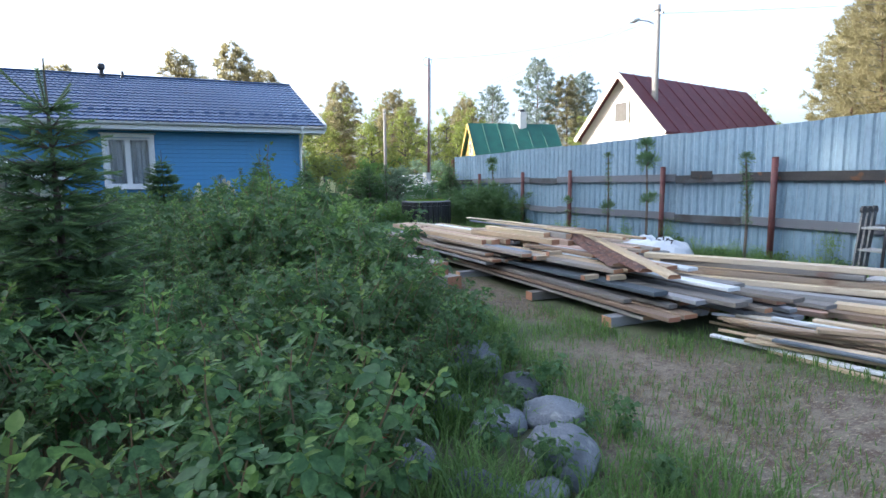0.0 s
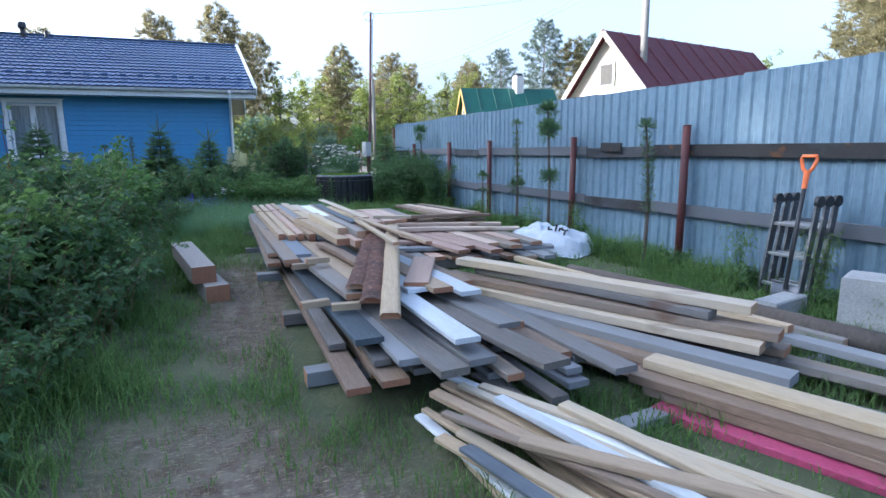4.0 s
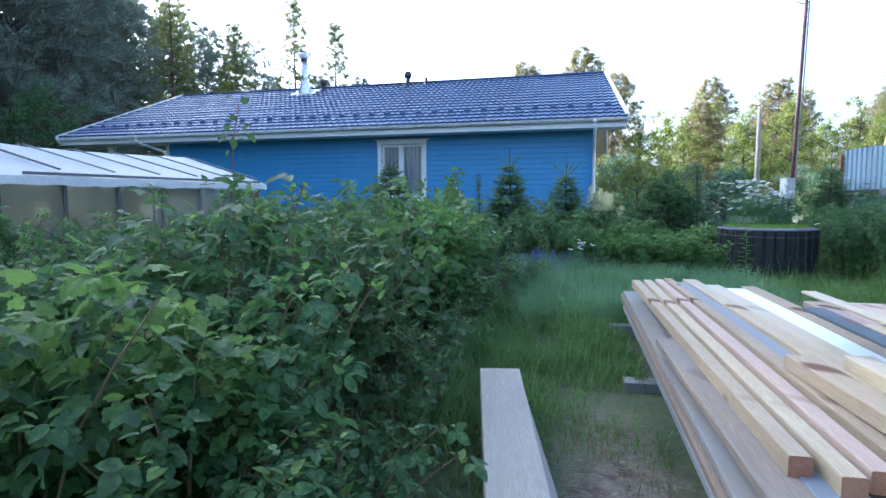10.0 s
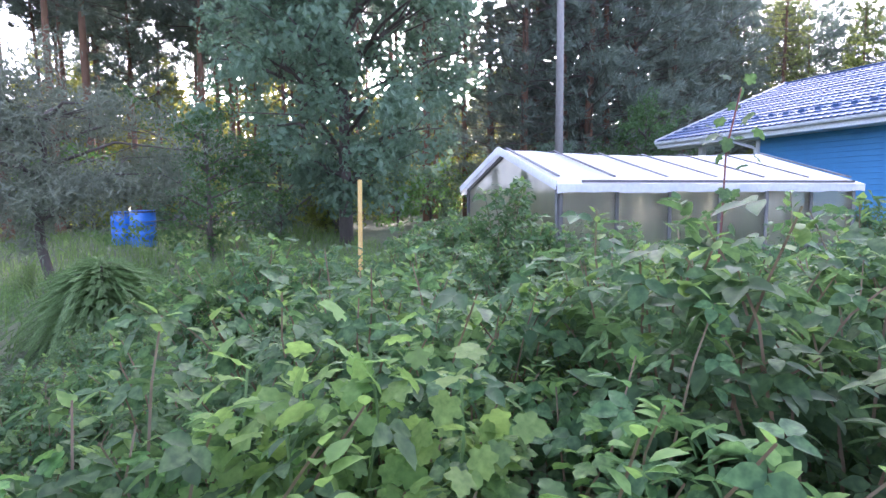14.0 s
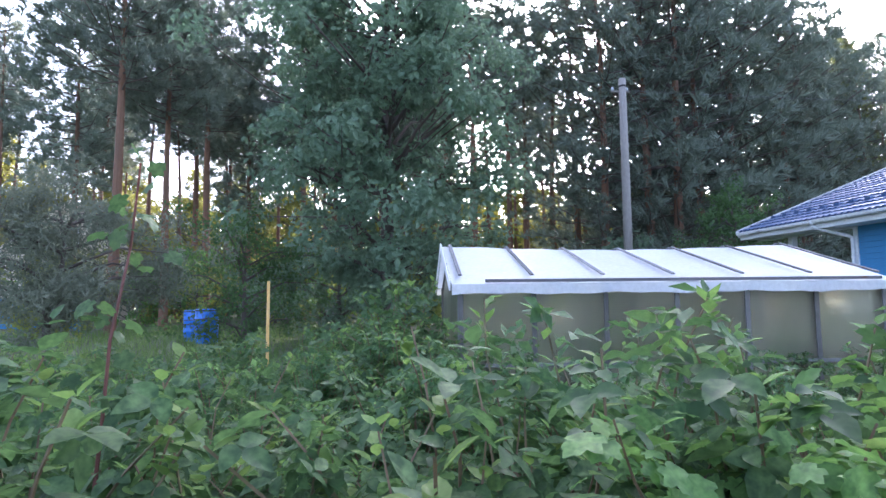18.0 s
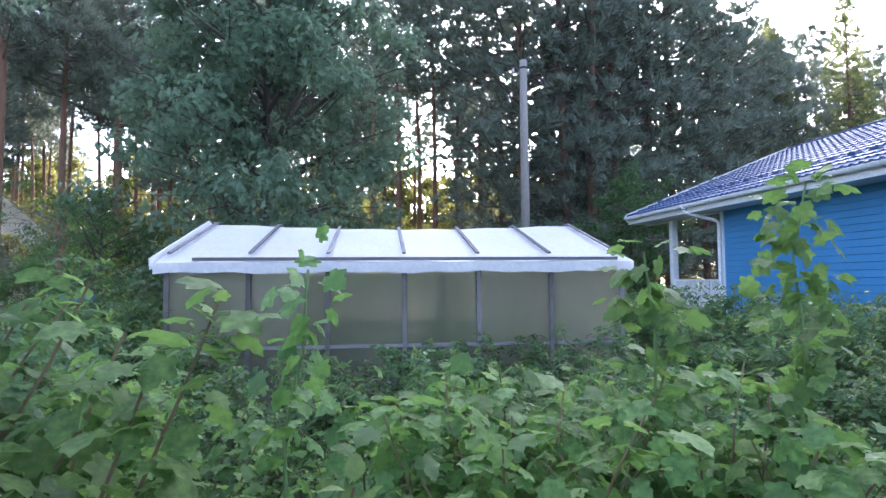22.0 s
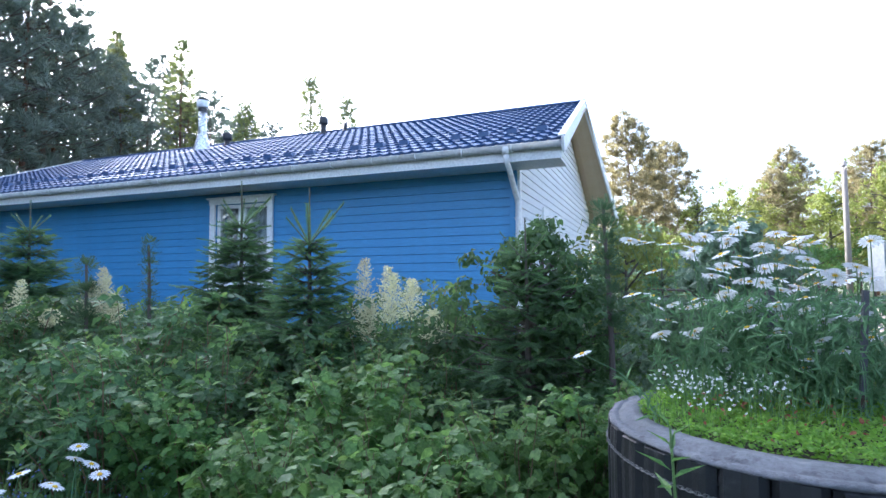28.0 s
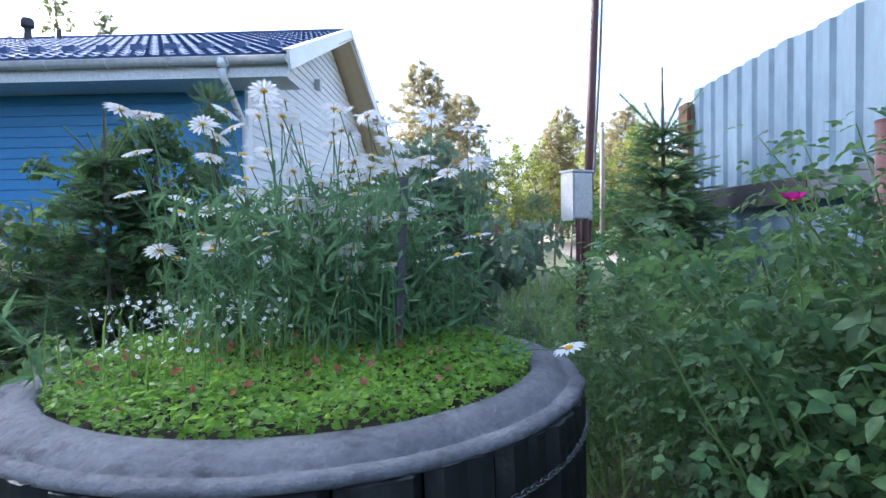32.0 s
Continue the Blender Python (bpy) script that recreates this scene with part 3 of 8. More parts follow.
def barge(x0, x1, y0, y1, z0, z1):
    """A white board along the slope of the gable end."""
    d = Vector((x1 - x0, y1 - y0, z1 - z0))
    mid = Vector(((x0 + x1) / 2, (y0 + y1) / 2, (z0 + z1) / 2 - 0.05))
    part("barge_board", Geo().box((d.length + 0.06, 0.035, 0.21), basis(d, mid)), M_WHITE, roof, "white barge board")
    part("barge_cap", Geo().box((d.length + 0.07, 0.10, 0.02), basis(d, mid + Vector((-0.02 if x0 > 0 else 0.02, 0, 0.125)))), M_GUTTER, roof)


house_walls()
roof = part("roof", Geo().box((ROOF_X1 - ROOF_X0 - 0.72, 0.16, 0.05), pose((ROOF_X0 + ROOF_X1) / 2, RIDGE_Y, RIDGE_Z + 0.035), bevel=0.02), M_ROOF, house, "dark blue pressed metal-tile roof")
for s in (0, 1):
    sheet_tiles(s)
    roof_slab(s)
for sx, xe, xr in ((1, ROOF_X1, ROOF_X1 - 0.33), (-1, ROOF_X0, ROOF_X0 + 0.33)):
    barge(xe, xr, EAVE_Y - 0.02, RIDGE_Y, EAVE_Z - 0.02, RIDGE_Z - 0.01)
    barge(xe, xr, 2 * RIDGE_Y - EAVE_Y + 0.02, RIDGE_Y, EAVE_Z - 0.02, RIDGE_Z - 0.01)
# soffit boards of the gable overhang, along the slope
for s in (0, 1):
    for k in range(6):
        x = HX1 + 0.10 + k * 0.115
        ya, yb = (EAVE_Y + 0.12, RIDGE_Y - 0.02) if s == 0 else (2 * RIDGE_Y - EAVE_Y - 0.12, RIDGE_Y + 0.02)
        za = under_roof(ya) - 0.03
        zb = under_roof(yb) - 0.03
        d = Vector((-0.2 * k / 5, yb - ya, zb - za))
        part("soffit_board", Geo().box((d.length, 0.106, 0.018), basis(d, (x - 0.1 * k / 5, (ya + yb) / 2, (za + zb) / 2))), M_SOFFIT, roof)
part("fascia", Geo().box((ROOF_X1 - ROOF_X0 - 0.06, 0.03, 0.19), pose((ROOF_X0 + ROOF_X1) / 2, EAVE_Y + 0.035, EAVE_Z - 0.15)), M_WHITE, roof, "white fascia board")
part("eave_soffit", Geo().box((ROOF_X1 - ROOF_X0 - 0.1, HY - EAVE_Y - 0.04, 0.02), pose((ROOF_X0 + ROOF_X1) / 2, (HY + EAVE_Y) / 2 + 0.02, EAVE_Z - 0.235)), M_WHITE, roof)


def gutter_and_pipes():
    g = Geo()
    prof = [(0.0, -0.03)] + [(-0.062 - 0.062 * math.cos(a), -0.03 - 0.062 * math.sin(a)) for a in np.linspace(math.pi, 0, 9)[::-1]] + [(-0.124, -0.015)]
    prof = [(0.0, -0.01)] + [(-0.062 + 0.062 * math.cos(a), -0.03 - 0.075 * math.sin(a)) for a in np.linspace(0, math.pi, 9)] + [(-0.13, -0.018), (-0.118, -0.022)]
    n = len(prof)
    vs = [(x, EAVE_Y + 0.015 + y, EAVE_Z - 0.01 + z) for x in (ROOF_X0 + 0.02, ROOF_X1 - 0.02) for y, z in prof]
    g.add(vs, [(i, i + 1, n + i + 1, n + i) for i in range(n - 1)] + [tuple(range(n)), tuple(range(2 * n - 1, n - 1, -1))])
    part("gutter", g, M_GUTTER, house, "white half-round gutter", smooth=True)
    k = 0
    x = ROOF_X0 + 0.5
    while x < ROOF_X1:
        part("gutter_bracket", Geo().tube([(x, EAVE_Y - 0.052 - 0.07 * math.cos(a), EAVE_Z - 0.045 - 0.082 * math.sin(a)) for a in np.linspace(0, math.pi, 7)], 0.008, 5), M_GUTTER, house)
        x += 0.72
    for x, wx in ((HX1 + 0.02, HX1 + 0.03), (-9.67, HX0 + 0.02)):
        y0, z0 = EAVE_Y - 0.05, EAVE_Z - 0.10
        y1 = HY - 0.07
        pts = [(x, y0, z0), (x, y0, z0 - 0.14), (wx, y0 + 0.06, z0 - 0.20), (wx, y1 - 0.06, z0 - 0.58), (wx, y1, z0 - 0.66), (wx, y1, 0.32), (wx, y1 - 0.12, 0.2)]
        if x < 0:
            pts = [(x, y0, z0), (x, y0, z0 - 0.10), (x + 0.05, y0 + 0.05, z0 - 0.14), (wx - 0.05, y1 - 0.05, z0 - 0.36), (wx, y1, z0 - 0.42), (wx, y1, 0.32), (wx, y1 - 0.12, 0.2)]
        pipe = part("downpipe", Geo().tube(pts, 0.042, 10), M_GUTTER, house, "white downpipe", smooth=True)
        part("outlet", Geo().tube([(x, y0, z0 + 0.05), (x, y0, z0 - 0.06)], [0.07, 0.05], 12), M_GUTTER, pipe, smooth=True)
        for z in (2.2, 1.2):
            part("pipe_clamp", Geo().tube([(wx, y1, z), (wx, y1, z + 0.04)], 0.052, 10), M_GUTTER, pipe)


def house_window():
    x0, x1, z0, z1 = -2.12, -0.92, 1.28, 2.74
    w = part("window", Geo().box((x1 - x0 + 0.24, 0.05, 0.10), pose((x0 + x1) / 2, HY - 0.025, z1 + 0.06)), M_WHITE, house, "white casement window with pale curtains")
    for a, b, c, d, nm in ((x0 - 0.11, x0, z0, z1 + 0.01, "window_trim"), (x1, x1 + 0.11, z0, z1 + 0.01, "window_trim"), (x0 - 0.11, x1 + 0.11, z0 - 0.09, z0, "window_trim")):
        part(nm, Geo().box((b - a, 0.04, d - c), pose((a + b) / 2, HY - 0.02, (c + d) / 2)), M_WHITE, w)
    part("trim_crown", Geo().box((x1 - x0 + 0.34, 0.075, 0.03), pose((x0 + x1) / 2, HY - 0.035, z1 + 0.125), bevel=0.01), M_WHITE, w)
    part("sill", Geo().box((x1 - x0 + 0.30, 0.10, 0.03), pose((x0 + x1) / 2, HY - 0.045, z0 - 0.10), bevel=0.008), M_WHITE, w)
    mx = x0 + (x1 - x0) * 0.47
    for a, b, c, d in ((x0, x0 + 0.06, z0, z1), (x1 - 0.06, x1, z0, z1), (mx - 0.07, mx + 0.07, z0, z1), (x0 + 0.06, mx - 0.07, z0, z0 + 0.06), (mx + 0.07, x1 - 0.06, z0, z0 + 0.06), (x0 + 0.06, mx - 0.07, z1 - 0.06, z1), (mx + 0.07, x1 - 0.06, z1 - 0.06, z1)):
        part("window_frame", Geo().box((b - a, 0.06, d - c), pose((a + b) / 2, HY + 0.07, (c + d) / 2)), M_WHITE, w)
    for a, b in ((x0 + 0.06, mx - 0.07), (mx + 0.07, x1 - 0.06)):
        pane = part("pane", Geo().box((b - a, 0.012, z1 - z0 - 0.12), pose((a + b) / 2, HY + 0.075, (z0 + z1) / 2)), M_GLASS, w)
        pane.visible_shadow = False
    g = Geo()
    xs = np.linspace(x0 - 0.05, x1 + 0.05, 90)
    ys = HY + 0.26 + 0.03 * np.sin(xs * 34) + 0.012 * np.sin(xs * 81)
    vs = np.concatenate([np.c_[xs, ys, np.full(90, z)] for z in (z0 - 0.1, z1 + 0.05)])
    g.add(vs, [(i, i + 1, 91 + i, 90 + i) for i in range(89)])
    part("curtain", g, M_CURTAIN, w, "pale sheer curtain", smooth=True)
    part("dark_room", Geo().box((2.2, 0.05, 2.2), pose(-1.5, HY + 1.2, 2.0)), M_ROOMDARK, w)


def glass(name, tint=(0.9, 0.95, 0.97), rough=0.02):
    m, nt, bsdf = material(name)
    bsdf.inputs["Base Color"].default_value = (*tint, 1)
    bsdf.inputs["Roughness"].default_value = rough
    bsdf.inputs["Transmission Weight"].default_value = 1.0
    bsdf.inputs["IOR"].default_value = 1.45
    return m


M_GLASS = glass("window_glass")
M_ROOMDARK = surface("dim_room_wall", (0.10, 0.09, 0.08), (0.13, 0.12, 0.10), 2, 20, 0.9, bump=0.0)
gutter_and_pipes()
house_window()


def vent_pipe(x, h, r, cap):
    y = RIDGE_Y - 0.28
    z = RIDGE_Z + SLOPE * -0.28
    v = part("roof_vent", Geo().tube([(x, y, z - 0.12), (x, y, z + h)], r, 14), M_DARK, roof, "black roof vent", smooth=True)
    part("vent_foot", Geo().lathe([(r * 2.0, z - 0.10), (r * 1.2, z + 0.05), (r, z + 0.06)], 14), M_DARK, v, m=pose(x, y, 0))
    if cap:
        part("vent_cap", Geo().lathe([(r * 0.6, 0), (r * 1.55, 0.01), (r * 1.7, 0.05), (r * 1.7, 0.16), (r * 1.35, 0.21), (0.001, 0.22)], 16), M_DARK, v, smooth=True, m=pose(x, y, z + h - 0.03))


vent_pipe(-2.70, 0.30, 0.075, True)
vent_pipe(-2.03, 0.24, 0.055, False)
vent_pipe(-5.95, 0.20, 0.075, True)


def flue():
    x, y = -6.55, RIDGE_Y - 0.62
    z = RIDGE_Z - 0.62 * SLOPE
    f = part("chimney_flue", Geo().tube([(x, y, z), (x, y, z + 1.18)], 0.115, 20), M_STEEL, roof, "shiny steel chimney flue", smooth=True)
    part("flue_cone", Geo().lathe([(0.26, -0.16), (0.24, 0.02), (0.135, 0.42), (0.13, 0.46)], 20), M_STEEL, f, smooth=True, m=pose(x, y, z))
    part("flashing", Geo().box((0.95, 0.95, 0.02), pose(x, y + 0.02, z + 0.035, math.degrees(math.atan(SLOPE)), 0, 0)), M_GUTTER, f)
    part("dark_collar", Geo().tube([(x, y, z + 1.10), (x, y, z + 1.22)], 0.122, 20), M_DARK, f)
    part("flue_cap", Geo().lathe([(0.16, 0), (0.165, 0.02), (0.165, 0.17), (0.15, 0.19), (0.001, 0.20)], 20), M_GUTTER, f, smooth=True, m=pose(x, y, z + 1.24))
    part("cap_ring", Geo().lathe([(0.13, 0), (0.135, 0.06)], 20), M_DARK, f, m=pose(x, y, z + 1.43))


flue()


def snow_guards():
    g = Geo()
    g.add([(-0.09, 0, 0.03), (0.09, 0, 0.03), (0.075, 0.02, 0.10), (-0.075, 0.02, 0.10), (-0.09, 0.16, 0.05), (0.09, 0.16, 0.05)],
          [(0, 1, 2, 3), (3, 2, 5, 4), (0, 3, 4), (1, 5, 2), (4, 5, 1, 0)])
    me = g.mesh("snow_guard", M_ROOF)
    x, k = ROOF_X0 + 0.5, 0
    while x < ROOF_X1 - 0.4:
        s = 0.85
        same_part("snow_guard", me, roof, pose(x, EAVE_Y + s * math.cos(math.atan(SLOPE)), EAVE_Z + s * math.sin(math.atan(SLOPE)) + 0.02, math.degrees(math.atan(SLOPE))))
        x += 0.46
        k += 1


snow_guards()


def porch():
    """The open porch under the left end of the roof: posts, boarded floor, railing."""
    deck = part("porch_floor", Geo().box((HX0 - ROOF_X0 - 0.5, 3.2, 0.10), pose((HX0 + ROOF_X0 + 0.5) / 2, HY + 1.6, 0.40)), M_GREYWOOD, house, "grey boarded porch floor")
    for x, y in ((-11.25, HY + 0.02), (-11.25, HY + 3.1)):
        part("porch_post", Geo().box((0.16, 0.16, 2.62), pose(x, y, 1.68), bevel=0.012), M_WHITE, house, "white porch post")
    rail = part("porch_railing", Geo().box((11.17 - 9.25, 0.07, 0.05), pose(-(11.17 + 9.25) / 2, HY + 0.02, 1.26)), M_WHITE, house, "white baluster railing")
    part("bottom_rail", Geo().box((11.17 - 9.25, 0.06, 0.045), pose(-(11.17 + 9.25) / 2, HY + 0.02, 0.56)), M_WHITE, rail)
    me = Geo().box((0.07, 0.022, 0.66)).mesh("baluster", M_WHITE)
    for k in range(17):
        same_part("baluster", me, rail, pose(-9.33 - k * 0.113, HY + 0.02, 0.91))
    for k, y in enumerate(np.linspace(HY + 0.2, HY + 3.0, 24)):
        same_part("baluster", me, rail, pose(-11.25, y, 0.91, 0, 0, 90))
    part("side_rail", Geo().box((2.9, 0.07, 0.05), pose(-11.25, HY + 1.6, 1.26, 0, 0, 90)), M_WHITE, rail)
    part("porch_beam", Geo().box((3.4, 0.14, 0.16), pose(-10.9, HY + 0.02, 3.0)), M_WHITE, house)


porch()
# small lamp under the gable
part("gable_lamp", Geo().box((0.10, 0.14, 0.2), pose(HX1 + 0.07, 23.2, 3.95), bevel=0.02), M_GREYMETAL, house, "small grey gable lamp")
part("gable_window_trim", Geo().box((0.05, 0.9, 1.25), pose(HX1 + 0.02, 22.0, 2.0)), M_WHITE, house, "white window surround on the gable")


# ---------------------------------------------------------------- the sheet-metal fence
def fence_x(y):
    return 8.44 - 0.030 * (y - 5.0)


def make_fence():
    f = thing("metal_fence", "tall galvanised corrugated fence on dark red posts with grey rails", "fence", pose(0, 0, 0))
    y0, y1, top = -6.6, 16.62, 2.08
    # profiled sheets, 1.15 m wide each
    sheet, pitch = 1.16, 0.165
    y, k = y0, 0
    while y < y1 - 0.05:
        b = min(y + sheet + 0.01, y1)
        n = max(2, int(round((b - y) / pitch)))
        ys, xs = [], []
        for i in range(n):
            a = y + i * (b - y) / n
            w = (b - y) / n
            for u, o in ((0.0, 0.0), (0.22, 0.0), (0.36, 0.018), (0.86, 0.018), (1.0, 0.0)):
                if i and u == 0.0:
                    continue
                ys.append(a + u * w)
                xs.append(o)
        lift = 0.012 * math.sin(k * 1.7)
        tilt = 0.004 * (k % 2)
        rows = [(0.06 + lift, 0.0), (1.0, 0.002), (top + lift, 0.0)]
        vs = np.concatenate([np.c_[[fence_x(v) - o + tilt + e for v, o in zip(ys, xs)], ys, np.full(len(ys), z)] for z, e in rows])
        m = len(ys)
        part("fence_sheet", Geo().add(vs, [(r * m + i, (r + 1) * m + i, (r + 1) * m + i + 1, r * m + i + 1) for r in range(2) for i in range(m - 1)]), M_FENCE, f)
        y += sheet
        k += 1
    posts = [-5.3, -3.2, -1.05, 1.15, 3.35, 5.60, 7.72, 10.42, 12.38, 14.7]
    for i, y in enumerate(posts):
        x = fence_x(y) - 0.12
        h = 1.58 if i < 6 else 1.50
        p = part("post", Geo().tube([(x, y, -0.2), (x + 0.01, y, h)], 0.045, 14), M_POST, f, smooth=True)
        part("post_cap", Geo().lathe([(0.047, 0), (0.047, 0.012), (0.001, 0.02)], 14), M_POST, p, m=pose(x + 0.01, y, h))
    for z in (0.62, 1.30):
        for i in range(len(posts)):
            a = posts[i] + (0.55 if i % 2 else -0.25)
            b = (posts[i + 1] + (0.55 if (i + 1) % 2 else -0.25)) if i + 1 < len(posts) else y1
            if b <= a:
                continue
            d = Vector((fence_x(b) - fence_x(a), b - a, 0.02 * math.sin(i * 2.1)))
            mid = ((fence_x(a) + fence_x(b)) / 2 - 0.055, (a + b) / 2, z + 0.012 * math.sin(i * 3.3))
            part("rail", Geo().box((d.length - 0.01, 0.03, 0.135), basis(d, mid), bevel=0.004), M_RAIL, f)
    part("spare_board", Geo().box((0.42, 0.025, 0.12), basis((0, 1, 0.02), (fence_x(6.9) - 0.095, 6.9, 1.36)), bevel=0.004), M_RAIL, f)
    part("corner_post", Geo().box((0.14, 0.10, 2.02), pose(fence_x(y1) + 0.03, y1 + 0.06, 1.0)), M_OLDWOOD, f, "brown wooden corner post")
    part("corner_plate", Geo().box((0.03, 0.16, 0.30), pose(fence_x(y1) - 0.05, y1 + 0.04, 1.86)), M_OLDWOOD, f)


M_OLDWOOD = lumber("brown_old_wood", (0.26, 0.16, 0.09), (0.19, 0.11, 0.06), (0.22, 0.17, 0.13), 0.4)
make_fence()


# ---------------------------------------------------------------- greenhouse
def film_material():
    """Cloudy polycarbonate: light passes, shapes do not; faint vertical ribs."""
    m, nt, bsdf = material("cloudy_polycarbonate")
    rib = noise_of(nt, 3.0, 3.0, (1, 1, 0.2))
    col = ramp_mix(nt, spread(nt, rib, 0.3, 0.7), (0.36, 0.345, 0.265), (0.50, 0.475, 0.37))
    col = ramp_mix(nt, spread(nt, noise_of(nt, 5.0, 6.0, (1, 1, 0.5)), 0.60, 0.75), col, (0.26, 0.30, 0.26))
    col = ramp_mix(nt, spread(nt, noise_of(nt, 1.3, 5.0, (1, 1, 0.45)), 0.44, 0.62), col, (0.255, 0.265, 0.195))
    nt.links.new(col, bsdf.inputs["Base Color"])
    bsdf.inputs["Roughness"].default_value = 0.22
    bsdf.inputs["Specular IOR Level"].default_value = 0.6
    tr = nt.nodes.new("ShaderNodeBsdfTranslucent")
    nt.links.new(col, tr.inputs["Color"])
    clear = node(nt, "ShaderNodeBsdfGlass", Roughness=0.30, IOR=1.05)
    clear.inputs["Color"].default_value = (0.95, 0.92, 0.80, 1)
    a = nt.nodes.new("ShaderNodeMixShader")
    a.inputs[0].default_value = 0.30
    b = nt.nodes.new("ShaderNodeMixShader")
    b.inputs[0].default_value = 0.66
    nt.links.new(bsdf.outputs[0], a.inputs[1])
    nt.links.new(tr.outputs[0], a.inputs[2])
    nt.links.new(a.outputs[0], b.inputs[1])
    nt.links.new(clear.outputs[0], b.inputs[2])
    nt.links.new(b.outputs[0], nt.nodes["Material Output"].inputs["Surface"])
    bumped(nt, bsdf, noise_of(nt, 30, 2, (1, 1, 0.02)), 0.15, 0.003)
    return m


M_FILM = film_material()
M_GHWHITE = surface("white_roof_film", (0.78, 0.80, 0.84), (0.86, 0.87, 0.90), 1.5, 25, 0.5, bump=0.3, depth=0.006, c=(0.62, 0.66, 0.72))
ght = M_GHWHITE.node_tree
ghl = node(ght, "ShaderNodeBsdfTranslucent")
ghl.inputs["Color"].default_value = (0.86, 0.86, 0.84, 1)
ghm = ght.nodes.new("ShaderNodeMixShader")
ghm.inputs[0].default_value = 0.45
ght.links.new(ght.nodes["Principled BSDF"].outputs[0], ghm.inputs[1])
ght.links.new(ghl.outputs[0], ghm.inputs[2])
ght.links.new(ghm.outputs[0], ght.nodes["Material Output"].inputs["Surface"])
M_GHPOST = lumber("grey_greenhouse_posts", (0.14, 0.135, 0.12), (0.10, 0.095, 0.085), (0.16, 0.155, 0.15), 0.5)
M_BATTEN = lumber("dark_grey_battens", (0.17, 0.17, 0.17), (0.12, 0.12, 0.13), (0.20, 0.20, 0.21), 0.5)


def make_greenhouse():
    """Local axes: x along the long side from the near end, y across to the far side."""
    L, W, E, R = 4.27, 3.14, 1.50, 1.98
    turn = math.degrees(math.atan2(4.268, 0.253))
    gh = thing("greenhouse", "cloudy polycarbonate greenhouse with a white film roof", "greenhouse", pose(-2.31, 9.0, 0, 0, 0, turn))
    bays = 6
    xs = [L * k / bays for k in range(bays + 1)]
    sag = lambda x: 0.055 * math.sin(math.pi * x / L)
    for side, y in ((0, 0.0), (1, W)):
        for k, x in enumerate(xs):
            part("post", Geo().box((0.06, 0.05, E), pose(x, y + (0.035 if side == 0 else -0.035), E / 2)), M_GHPOST, gh)
        for k, x in enumerate(xs):
            part("batten", Geo().box((0.045, 0.014, E - 0.08), pose(x, y + (-0.022 if side == 0 else 0.022), E / 2 - 0.03)), M_GHPOST, gh)
        part("outer_rail", Geo().box((L, 0.010, 0.035), pose(L / 2, y + (-0.018 if side == 0 else 0.018), 0.72)), M_GHPOST, gh)
        part("mid_rail", Geo().box((L, 0.035, 0.05), pose(L / 2, y + (0.03 if side == 0 else -0.03), 0.68)), M_GHPOST, gh)
        part("sill_board", Geo().box((L, 0.05, 0.2), pose(L / 2, y + (0.03 if side == 0 else -0.03), 0.1)), M_GREYWOOD, gh)
        for k in range(bays):
            a, b = xs[k], xs[k + 1]
            n = 6
            g = Geo()
            grid = [(a + (b - a) * i / n, y - (1 if side == 0 else -1) * (0.004 + 0.012 * math.sin(math.pi * i / n) * math.sin(math.pi * j / 4)), 0.06 + (E - 0.07) * j / 4) for j in range(5) for i in range(n + 1)]
            g.add(grid, [(j * (n + 1) + i, j * (n + 1) + i + 1, (j + 1) * (n + 1) + i + 1, (j + 1) * (n + 1) + i) for j in range(4) for i in range(n)])
            part("wall_panel", g, M_FILM, gh, smooth=True)
    # end walls with a door opening frame in the near one
    for x in (0.0, L):
        g = Geo().add([(x, 0, 0.05), (x, W, 0.05), (x, W, E), (x, W / 2, R), (x, 0, E)], [(0, 1, 2, 3, 4)])
        part("end_panel", g, M_FILM, gh)
        for y in (0.03, 1.05, W - 1.05, W - 0.03):
            part("stud", Geo().box((0.05, 0.06, E if y in (0.03, W - 0.03) else E + 0.28), pose(x + (0.03 if x == 0 else -0.03), y, (E if y in (0.03, W - 0.03) else E + 0.28) / 2)), M_GHPOST, gh)
        part("end_rail", Geo().box((W, 0.03, 0.05), pose(x + (0.02 if x == 0 else -0.02), W / 2, 0.70, 0, 0, 90)), M_GHPOST, gh)
    for s, y0, y1 in ((0, -0.10, W / 2), (1, W + 0.10, W / 2)):
        slope = (R - E) / (W / 2)
        n, m = 28, 6
        g = Geo()
        grid = []
        for j in range(m + 1):
            for i in range(n + 1):
                x = -0.09 + (L + 0.18) * i / n
                u = j / m
                y = y0 + (y1 - y0) * u
                z = E - 0.10 * slope + (R - E + 0.10 * slope) * u + 0.025 - sag(max(0, min(L, x))) * u + 0.006 * math.sin(x * 9 + u * 4)
                grid.append((x, y, z))
        fs = [(j * (n + 1) + i, j * (n + 1) + i + 1, (j + 1) * (n + 1) + i + 1, (j + 1) * (n + 1) + i) for j in range(m) for i in range(n)]
        part("roof_film", g.add(grid, fs if s == 0 else [tuple(reversed(q)) for q in fs]), M_GHWHITE, gh, "white translucent roof film", smooth=True)
        hang = Geo()
        hx = np.linspace(-0.09, L + 0.09, 40)
